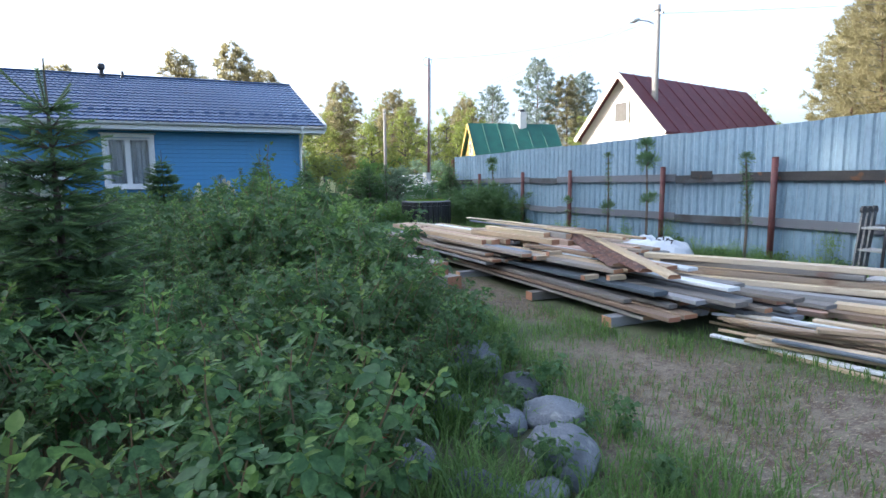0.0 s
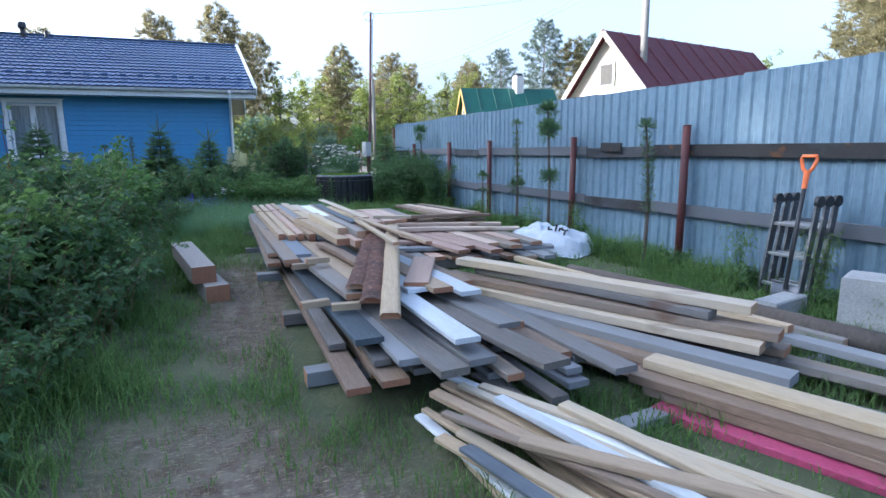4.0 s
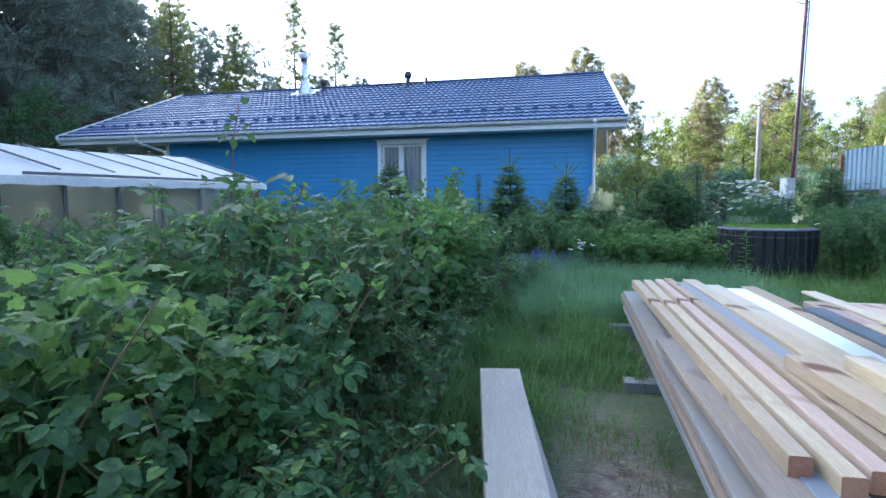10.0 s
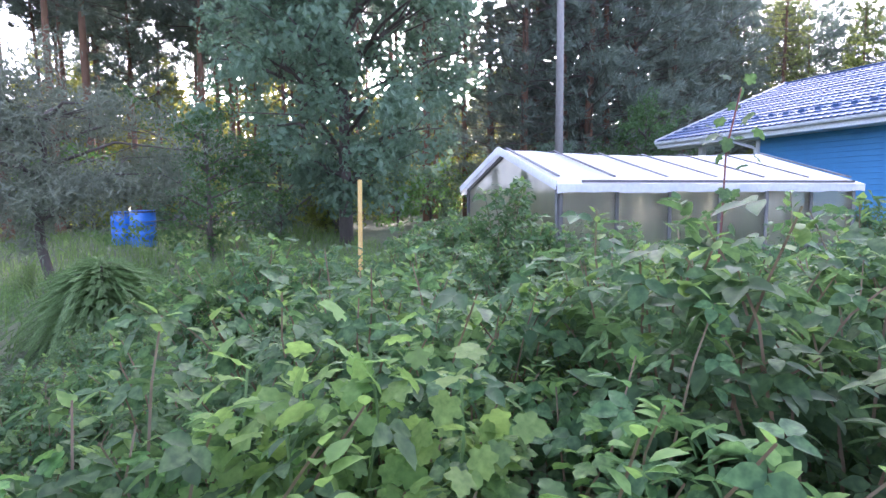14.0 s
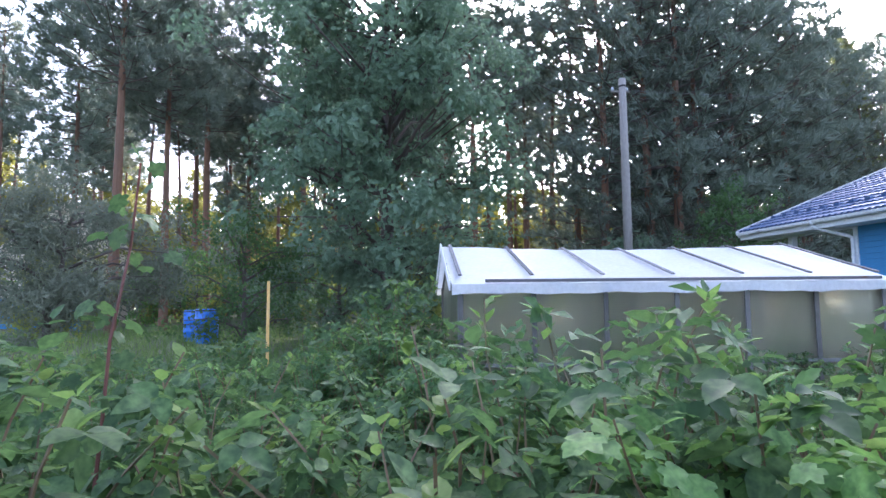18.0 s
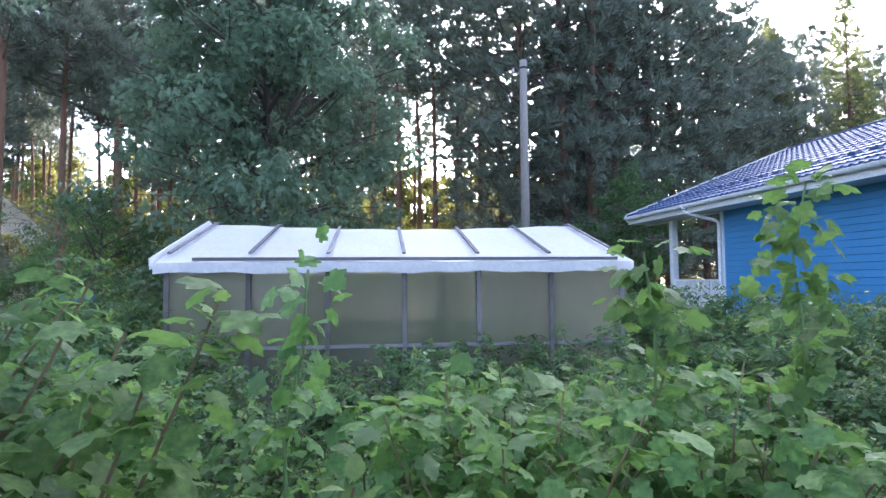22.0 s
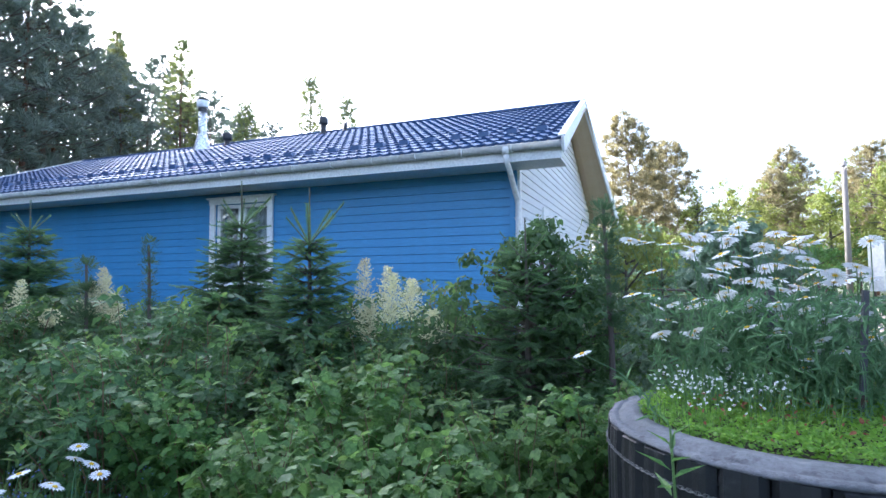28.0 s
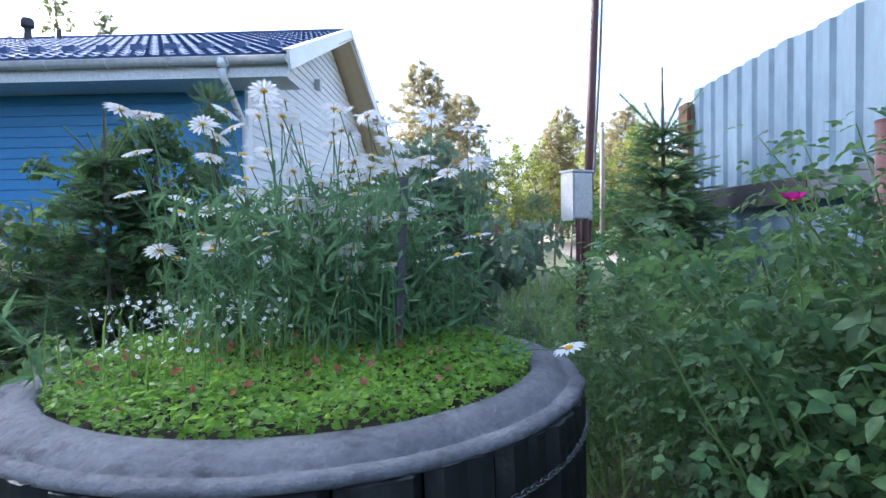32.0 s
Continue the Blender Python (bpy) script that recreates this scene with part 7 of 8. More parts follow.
put(leaf_tree("alder_tree", "broad dark green leafy tree behind the greenhouse", 12.0, 3.9, 0.13, 21, 34000, 0.20, L_TREE, M_GREYBARK, limbs=46, lump=0.24), -12.8, 8.4)
put(leaf_tree("willow_tree", "low silvery-leaved tree with a crooked trunk", 3.5, 2.1, 0.28, 22, 17000, 0.14, L_GREY, M_GREYBARK, limbs=16, lean=-0.5, shape=LANCE, flat=0.6), -6.9, 2.9, 40)
put(leaf_tree("linden_tree", "round young leafy tree beside the house", 5.0, 1.7, 0.18, 23, 5500, 0.13, L_RASP, M_GREYBARK, limbs=18), -14.6, 20.2)
put(leaf_tree("plum_bush", "dark leafy bush before the trees", 3.4, 1.9, 0.08, 24, 6000, 0.10, L_RASP, M_GREYBARK, limbs=16, category="bush"), -11.2, 4.9)

PINES = [pine(18.0, 3.0, 31, bare=0.50, n=120, twigs=36, size=0.40), pine(20.0, 3.3, 32, bare=0.46, n=120, twigs=36, size=0.40), pine(17.0, 2.8, 33, bare=0.38, n=120, twigs=28, size=0.40),
         pine(16.5, 3.3, 34, bare=0.06, n=115, twigs=18, size=0.42, label="tall dark pine branched down to the ground"),
         pine(18.5, 2.3, 35, bare=0.64, n=60, twigs=13, size=0.55), pine(18.0, 2.3, 36, bare=0.60, n=60, twigs=13, size=0.55),
         pine(15.5, 2.9, 37, bare=0.12, n=105, twigs=18, size=0.42, label="dense grey-green pine branched low down"),
         pine(15.5, 3.2, 40, bare=0.10, n=150, twigs=20, size=0.60, mat=L_LANEPINE, label="reddish-green pine down the lane with sun-tinted needles")]
# the sunlit look of these spruces is partly in their needle colour
SPRUCES = [pine(19.0, 3.0, 38, bare=0.05, n=190, twigs=17, cone=True, mat=L_SUNNYSPRUCE, name="spruce_tree", droop=0.22, label="tall spruce behind the house with sun-tinted yellow-green needles"),
           pine(15.0, 2.5, 39, bare=0.05, n=150, twigs=15, cone=True, mat=L_SUNNYSPRUCE, name="spruce_tree", droop=0.22, label="spruce behind the house with sun-tinted yellow-green needles")]


def polar(az, dist, eye=(3.0, 9.0)):
    a = radians(az)
    return eye[0] - math.sin(a) * dist, eye[1] + math.cos(a) * dist


HOUSE_EYE = (5.3, 11.5)
places = []
front = [(116, 24.5, 1), (111.7, 27.5, 0), (107.9, 33.5, 1), (104, 38, 2), (118.5, 36, 2), (99, 34, 0), (95.5, 40, 1), (84.5, 33, 4), (81.8, 30, 5), (80.0, 36, 4), (78.0, 31, 5), (76.2, 36, 4), (87, 40, 2), (91, 38, 0),
         (73.4, 33, 4), (71.0, 31, 3), (68.8, 26, 6), (66.6, 30, 3), (64.2, 26.5, 3), (61.8, 31, 6), (59.6, 28, 3), (57.4, 32, 6), (70, 37, 3), (65.5, 37, 3), (60.5, 37, 6), (56.0, 38, 3), (76, 43, 5), (88.5, 48, 5), (93, 45, 4), (101, 47, 5), (106, 45, 4)]
for az, d, k in front:
    places.append((k, *polar(az, d), rng.uniform(0.94, 1.08) * (1.24 if k in (3, 6) else 1.06)))
for i in range(38):
    places.append((int(rng.integers(4, 6)), *polar(rng.uniform(60, 124), rng.uniform(40, 60)), rng.uniform(0.95, 1.2)))
for i in range(9):
    places.append((int(rng.integers(4, 6)), *polar(84 + 40 * (i + rng.random()) / 9, rng.uniform(72, 92)), rng.uniform(1.0, 1.2)))
for az, d, k, s in ((57.0, 36, 3, 1.15), (58.2, 34, 3, 1.15), (56.0, 38, 6, 1.15), (55.6, 41, 6, 1.15), (54.0, 43, 3, 1.1), (52.6, 45, 6, 1.1), (51.2, 43, 6, 1.0), (49.2, 50, 3, 1.05), (56.3, 46, 3, 1.15), (54.5, 47, 6, 1.2), (52.3, 52, 6, 1.2), (50.5, 49, 3, 1.1), (46.6, 54, 6, 1.15), (43.6, 52, 6, 1.05), (40.5, 51, 6, 1.0), (38.0, 50, 3, 0.92), (36.0, 54, 6, 0.85), (47.9, 62, 1, 1.2), (44.0, 62, 2, 1.25), (38.5, 56, 6, 1.05), (41, 66, 2, 1.2), (35.5, 60, 6, 0.9), (33, 68, 3, 0.85), (30.5, 75, 6, 0.8)):
    places.append((k, *polar(az, d, HOUSE_EYE), s))
# the first three pines are added to block low sun from the fence posts
for x, y, k, s in ((-22.0, 25.3, 3, 1.40), (-25.0, 28.5, 3, 1.45), (-20.5, 21.5, 3, 1.35), (3.8, 55.8, 7, 0.88), (-0.7, 50.0, 7, 0.74), (6.2, 60.0, 7, 0.80), (-20, 52, 2, 0.72), (-16.5, 54, 2, 0.72), (-10.5, 57, 7, 0.72), (42.6, 66.5, 1, 0.88), (46.0, 64.0, 7, 0.95), (50, 66, 2, 0.95), (47.8, 88.7, 1, 0.9), (36, 76, 7, 0.85), (57, 62, 2, 0.9), (40, 24, 7, 0.80), (45, 21, 7, 0.92), (36, 20, 7, 0.74), (52, 30, 7, 0.9), (19.3, 80.6, 7, 0.98), (22, 66, 7, 0.78), (27, 75, 7, 0.8), (15.5, 70, 7, 0.72)):
    places.append((k, x, y, s))
order = set()
for k, x, y, s in places:
    m = pose(x, y, 0, 0, 0, rng.uniform(0, 360)) @ Matrix.Diagonal((s, s, s, 1))
    c = PINES[k] if k not in order else copy_thing(PINES[k], m)
    order.add(k)
    c.matrix_basis = m
    tagged(c, group="pines of the wood")
scatter(SPRUCES, [(-27.9, 43.2, 1.02), (-24.2, 46.0, 1.12), (-32.5, 41.5, 1.0), (-21.0, 50.0, 1.2), (-36.0, 44.0, 1.12), (-16.0, 47.5, 1.0), (-29.5, 38.8, 0.95), (-30.5, 46.5, 1.15), (-33.5, 36.5, 0.9)], "sunlit spruces", z=lambda x, y: 0.0)

# birches whose golden sun glow is partly painted into the leaves
BIRCH = [leaf_tree("birch_tree", "birch at the edge of the wood with sun-tinted yellow-green leaves", 9.0, 2.2, 0.10, 41 + i, 4600, 0.23, L_BIRCH, M_GREYBARK, limbs=22) for i in range(2)]
UNDER = [leaf_tree("young_birch", "young birch under the pines with backlight-tinted golden leaves", 8.0, 2.6, 0.08, 48 + i, 2000, 0.29, L_UNDER, M_GREYBARK, limbs=18) for i in range(2)]
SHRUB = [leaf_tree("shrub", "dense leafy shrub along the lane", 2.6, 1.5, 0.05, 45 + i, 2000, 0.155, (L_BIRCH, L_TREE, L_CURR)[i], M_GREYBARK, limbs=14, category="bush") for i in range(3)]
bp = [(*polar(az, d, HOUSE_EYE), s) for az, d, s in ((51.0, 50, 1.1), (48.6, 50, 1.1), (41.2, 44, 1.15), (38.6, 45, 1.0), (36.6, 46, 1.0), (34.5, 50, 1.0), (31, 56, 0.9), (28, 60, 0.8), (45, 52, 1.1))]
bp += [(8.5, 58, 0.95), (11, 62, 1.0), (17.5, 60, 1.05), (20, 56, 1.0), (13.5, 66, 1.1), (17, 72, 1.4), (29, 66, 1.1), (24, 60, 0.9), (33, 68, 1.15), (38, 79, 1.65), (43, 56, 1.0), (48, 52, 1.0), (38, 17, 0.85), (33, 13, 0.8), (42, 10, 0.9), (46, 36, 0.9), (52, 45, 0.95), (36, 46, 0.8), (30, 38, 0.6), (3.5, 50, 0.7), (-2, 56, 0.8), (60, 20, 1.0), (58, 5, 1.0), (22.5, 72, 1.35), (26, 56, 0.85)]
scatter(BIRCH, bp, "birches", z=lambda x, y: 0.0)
WALL = [leaf_tree("tall_birch", "tall birch beyond the pines with backlight-tinted golden leaves", 19.0, 3.6, 0.04, 52 + i, 5200, 0.52, L_UNDER, M_GREYBARK, limbs=30) for i in range(2)]
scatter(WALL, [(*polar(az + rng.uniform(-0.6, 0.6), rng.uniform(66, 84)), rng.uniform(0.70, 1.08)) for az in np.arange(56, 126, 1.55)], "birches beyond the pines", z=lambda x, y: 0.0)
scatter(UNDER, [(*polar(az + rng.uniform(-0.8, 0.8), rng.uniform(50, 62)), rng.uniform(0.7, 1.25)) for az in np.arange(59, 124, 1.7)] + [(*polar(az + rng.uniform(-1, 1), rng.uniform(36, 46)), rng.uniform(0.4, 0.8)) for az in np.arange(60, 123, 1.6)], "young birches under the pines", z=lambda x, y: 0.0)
sp = [(5.0, 22.5, 0.9), (4.6, 30, 1.1), (5.6, 36, 1.1), (5.2, 42, 1.3), (16.5, 38, 1.0), (3, 44, 1.2), (11.9, 21, 0.8), (17.5, 46, 1.2), (22, 52, 1.3), (7, 54, 1.5), (26, 34, 1.2), (17, 30, 1.0), (9.8, 52, 1.4), (12, 57, 1.6), (15.5, 55, 1.5), (9.6, 21.5, 0.55), (18, 24, 0.9), (20, 60, 1.8), (5.6, 48, 1.3)]
sp += [(*polar(rng.uniform(62, 122), rng.uniform(19, 36)), rng.uniform(0.7, 1.5)) for _ in range(40)]
scatter(SHRUB, sp, "shrubs along the lane and the wood", z=lambda x, y: 0.0)


# ---- grass, straw and low herbs
BLADE = (np.array([(0, -0.5, 0), (0, 0.5, 0), (0.16, 0.42, 0.62), (0.16, -0.42, 0.62), (0.55, 0, 1.0)]), [(0, 1, 2, 3), (3, 2, 4)])


def blades(places, hmin, hmax, width):
    n = len(places)
    a = rng.uniform(0, 6.28, n)
    h = rng.uniform(hmin, hmax, n) * np.array([p[2] for p in places])
    m = np.zeros((n, 4, 4))
    lean = rng.uniform(0.4, 1.9, n)
    m[:, 0, 0], m[:, 1, 0] = np.cos(a) * h * lean, np.sin(a) * h * lean
    m[:, 0, 1], m[:, 1, 1] = -np.sin(a) * width, np.cos(a) * width
    m[:, 2, 2] = h
    m[:, :2, 3] = [p[:2] for p in places]
    m[:, 2, 3] = [bump_z(p[0], p[1]) - 0.005 for p in places]
    m[:, 3, 3] = 1
    return m


def grass(name, label, count, area, weight, hmin, hmax, width, mat):
    x0, x1, y0, y1 = area
    out = []
    while len(out) < count:
        x, y = rng.uniform(x0, x1), rng.uniform(y0, y1)
        w = weight(x, y)
        w *= 0.12 + 1.9 * max(0.0, 0.42 + noise.noise(Vector((x * 1.7, y * 1.7, 4.0))) + 0.5 * noise.noise(Vector((x * 5.1, y * 5.1, 9.0))))
        if rng.random() < w:
            out.append((x, y, 0.7 + 0.6 * min(1.0, w)))
    return solid(name, Geo().copies(*BLADE, blades(out, hmin, hmax, width)), mat, label, "grass", kind="stuff")


def under_pile(x, y):
    return (3.75 < x < 5.0 and 3.2 < y < 10.2) or (5.1 < x < 7.1 and 6.2 < y < 10.0)


def lawn(x, y):
    if x < thicket_edge(y) - 0.35 or x > 8.35 or under_pile(x, y) or math.hypot(x - TX, y - TY) < 0.75:
        return 0.0
    return max(0.05 if y > 4.3 else 0.24, 1.0 - 0.98 * track(x, y))


def fringe(x, y):
    d = x - thicket_edge(y)
    w = math.exp(-(d / 0.20) ** 2)
    w = max(w, 0.9 * math.exp(-((x - 8.0) / 0.35) ** 2))
    w = max(w, 0.7 if 10.6 < y < 13.4 and 3.0 < x < 7.6 else 0.0)
    w = max(w, 0.35 * math.exp(-(((x - 3.0) / 0.45) ** 2)) if 7.6 < y < 11.5 else 0.0)
    if thicket_edge(y) - 0.1 < x < 4.2 and y < 12.5:
        w = max(w, 0.75 * max(0.0, noise.noise(Vector((x * 1.1, y * 1.1, 12.0))) + 0.12) * max(0.0, 1 - 1.5 * track(x, y)) * 2.2)
    if under_pile(x, y) or math.hypot(x - TX, y - TY) < 0.72 or x > 8.35:
        return 0.0
    return min(1.0, w)


grass("lawn_grass", "short trodden green grass between the timber piles", 100000, (1.0, 8.4, -3.2, 13.5), lawn, 0.03, 0.115, 0.0070, L_LAWN)
grass("tall_grass", "long green grass along the bushes and the fence", 34000, (0.6, 8.4, -2.5, 15.5), fringe, 0.07, 0.25, 0.0080, L_GRASS)
grass("dry_grass", "dry yellowish grass in the trodden earth", 42000, (1.6, 8.0, -3.2, 9.5), lambda x, y: 0.0 if under_pile(x, y) or x < thicket_edge(y) else 0.15 + 0.85 * track(x, y), 0.012, 0.045, 0.0032, L_DRY)
grass("meadow_grass", "uncut grass of the open ground", 16000, (-16.0, 9.0, 13.0, 24.0), lambda x, y: 0.0 if y > 19.4 and x < 3.7 else 0.9, 0.15, 0.45, 0.012, L_GRASS)
grass("meadow_grass", "uncut grass of the open ground before the wood", 14000, (-22.0, -2.0, -6.0, 9.0), lambda x, y: 0.8, 0.12, 0.35, 0.014, L_GRASS)

grass("boulder_grass", "long green grass between the boulders", 2600, (1.15, 2.75, 1.2, 3.6), lambda x, y: 0.95 if x > thicket_edge(y) - 0.45 else 0.0, 0.06, 0.18, 0.007, L_LAWN)
grass("pale_grass", "pale bluish uncut grass between the timber and the planter", 9000, (2.7, 5.4, 9.9, 12.6), lambda x, y: 0.0 if under_pile(x, y) or x < thicket_edge(y) - 0.1 else 0.9, 0.14, 0.36, 0.006, L_DAISY)

# herbs along the fence
fw = [(8.0 + rng.uniform(-0.35, 0.15), y + rng.uniform(-0.2, 0.2), rng.uniform(0.35, 0.75)) for y in np.arange(0.2, 15.0, 0.42)]
fw += [(7.4, 2.2, 0.5), (7.2, 4.4, 0.4), (7.9, 2.4, 0.6), (7.5, 5.2, 0.45), (7.3, 1.6, 0.5), (7.1, 11.2, 0.5), (7.5, 11.8, 0.6), (6.9, 12.3, 0.5)]
DOCK = [bush("dock_plant", "broad-leaved weed at the foot of the fence", 9, 12, 0.55, 0.28, 0.10, OVATE, L_RASP, trio=False, spread=0.06, start=0.05, cane_mat=M_STEM, category="weeds", stem=0.004) for _ in range(2)]
scatter(DOCK, fw[::2], "weeds along the fence")
for i, (x, y, s) in enumerate(fw[1::2]):
    m = pose(x, y, bump_z(x, y), 0, 0, i * 77.0) @ Matrix.Diagonal((s, s, s * 1.3, 1))
    copy_thing(WEED[i % 3], m).matrix_basis = m

for k, (x, y, s) in enumerate(((2.42, 2.62, 0.5), (2.12, 2.42, 0.45), (2.5, 2.0, 0.4), (2.2, 1.98, 0.4), (1.9, 1.75, 0.5), (2.45, 3.2, 0.5), (2.05, 2.8, 0.55), (2.3, 1.5, 0.4), (1.8, 2.1, 0.5))):
    m = pose(x, y, bump_z(x, y), 0, 0, 61.0 * k) @ Matrix.Diagonal((s, s, s, 1))
    copy_thing(DOCK[k % 2], m).matrix_basis = m

# roses by the planter
ROSE = [bush("rose_bush", "green wild rose bush with small leaflets", 26, 52, 1.1, 0.44, 0.030, OVATE, L_RASP, spread=0.11, start=0.06, cane_mat=M_STEM, stem=0.004) for _ in range(2)]
scatter(ROSE, [(7.25, 13.45, 1.18), (7.6, 13.85, 1.30), (7.2, 14.25, 1.12), (7.65, 13.0, 1.30), (7.5, 14.6, 1.1), (7.05, 14.9, 0.95), (7.75, 12.3, 1.1), (7.30, 12.8, 1.12), (7.75, 13.4, 1.34), (7.45, 13.2, 1.22), (7.55, 13.6, 1.3), (7.32, 14.0, 1.22), (7.55, 14.35, 1.3), (7.85, 14.0, 1.42)], "rose bushes")


def rose_flower(x, y, z):
    t = thing("rose_flower", "magenta wild rose in bloom", "flower", pose(x, y, z))
    petal = (np.array([(0, 0, 0), (0.5, 0.42, 0.18), (0.95, 0.30, 0.40), (1.0, 0, 0.38), (0.95, -0.30, 0.40), (0.5, -0.42, 0.18)]), [(0, 1, 2, 3), (0, 3, 4, 5)])
    for k in range(6):
        g = Geo().copies(*petal, [np.array(pose(0, 0, 0, 0, -20, k * 60) @ Matrix.Scale(0.019, 4))])
        part("petal", g, L_ROSE, t)
    part("centre", Geo().lathe([(0.006, 0.003), (0.005, 0.008), (0.001, 0.010)], 8), L_CENTRE, t)
    part("stalk", Geo().tube([(0, 0, 0), (0.05, 0.06, -0.16)], 0.0018, 5), M_STEM, t)


rose_flower(6.84, 13.26, 1.14)
put(leaf_tree("viburnum_bush", "dense dark green rounded bush before the house corner", 1.72, 0.52, 0.06, 61, 8200, 0.052, L_RASP, M_GREYBARK, limbs=26, shape=OVATE, category="bush"), 4.82, 15.35)
put(leaf_tree("currant_shrub", "dark leafy shrub by the lane", 1.65, 0.8, 0.06, 62, 3600, 0.09, L_TREE, M_GREYBARK, limbs=16, shape=OVATE, category="bush"), 6.1, 16.6)
put(leaf_tree("hedge_shrub", "dark leafy shrub by the meter pole", 1.5, 0.9, 0.06, 63, 3200, 0.10, L_RASP, M_GREYBARK, limbs=16, shape=OVATE, category="bush"), 9.0, 18.9)


# ---- flowers
PETALS = (np.concatenate([[(0.10 * math.cos(a), 0.10 * math.sin(a), 0.0), (0.72 * math.cos(a - 0.19), 0.72 * math.sin(a - 0.19), 0.02), (1.0 * math.cos(a), 1.0 * math.sin(a), -0.08), (0.72 * math.cos(a + 0.19), 0.72 * math.sin(a + 0.19), 0.02)] for a in np.arange(15) * 2 * np.pi / 15]),
          [(4 * k, 4 * k + 1, 4 * k + 2, 4 * k + 3) for k in range(15)])
DAISY_HEAD = Geo().copies(*PETALS, [np.eye(4)]).mesh("daisy_head", L_PETAL)
DAISY_EYE = Geo().lathe([(0.24, 0.0), (0.25, 0.05), (0.16, 0.13), (0.001, 0.16)], 12).mesh("daisy_eye", L_CENTRE)


def daisy(x, y, z0, h, size, lean, group="daisies"):
    """One ox-eye daisy: stalk, small leaves, flower head with a yellow eye."""
    t = thing("daisy", "white ox-eye daisy on a tall green stalk", "flower", pose(x, y, z0), group)
    top = Vector((lean[0], lean[1], h))
    pts = [(0, 0, 0), (lean[0] * 0.15, lean[1] * 0.15, h * 0.4), (lean[0] * 0.5, lean[1] * 0.5, h * 0.75), tuple(top)]
    part("stalk", Geo().tube(pts, [0.003, 0.0028, 0.0022, 0.0018], 4, cap=False), L_DAISY, t)
    n = 16
    pos = np.array([Vector(pts[0]).lerp(Vector(pts[2]), rng.uniform(0.05, 0.95)) for _ in range(n)])
    d = rand_dirs(n, 0.3)
    tagged(part("leaf_spray", Geo().copies(*LANCE, mats_of(pos, d, rand_dirs(n, 1.0), rng.uniform(0.04, 0.09, n))), L_DAISY, t), kind="stuff")
    head = same_part("flower_head", DAISY_HEAD, t, Matrix.Translation(top) @ pose(0, 0, 0, rng.uniform(-34, 12), rng.uniform(-28, 28), 0) @ pose(0, 0, 0, 0, 0, rng.uniform(0, 360)) @ Matrix.Scale(size, 4))
    same_part("flower_eye", DAISY_EYE, head, Matrix.Identity(4))
    return t


for _ in range(124):
    a, r = rng.uniform(0, 6.28), rng.random() ** 0.5
    x, y = TX - 0.03 + 0.48 * r * math.cos(a), TY + 0.30 + 0.20 * r * math.sin(a)
    h = 0.17 + 0.53 * rng.random() ** 0.8 - 0.22 * max(0.0, (x - 6.15))
    daisy(x, y, 0.80, h, rng.uniform(0.038, 0.049), (rng.normal(0, 0.07) - 0.03, rng.normal(0, 0.06)))
daisy(5.55, 13.6, 0.80, 0.22, 0.04, (-0.26, 0.05))
daisy(6.45, 13.8, 0.80, 0.05, 0.04, (0.18, -0.08))
for x, y, z, h in ((3.37, 12.90, 0, 0.55), (3.32, 12.88, 0, 0.60), (3.31, 13.13, 0, 0.62), (3.34, 13.15, 0, 0.58), (3.34, 13.13, 0, 0.55), (3.38, 13.05, 0, 0.50), (3.53, 13.10, 0, 0.55), (3.30, 13.07, 0, 0.50), (3.16, 12.89, 0, 0.50), (2.07, 12.86, 0, 0.75), (2.26, 12.89, 0, 0.75)):
    daisy(x, y, z, h, 0.040, (rng.normal(0, 0.04), rng.normal(0, 0.04)))


def disc_points(n, cx, cy, rad):
    a, r = rng.uniform(0, 6.28, n), rad * rng.random(n) ** 0.5
    return cx + r * np.cos(a), cy + r * np.sin(a)


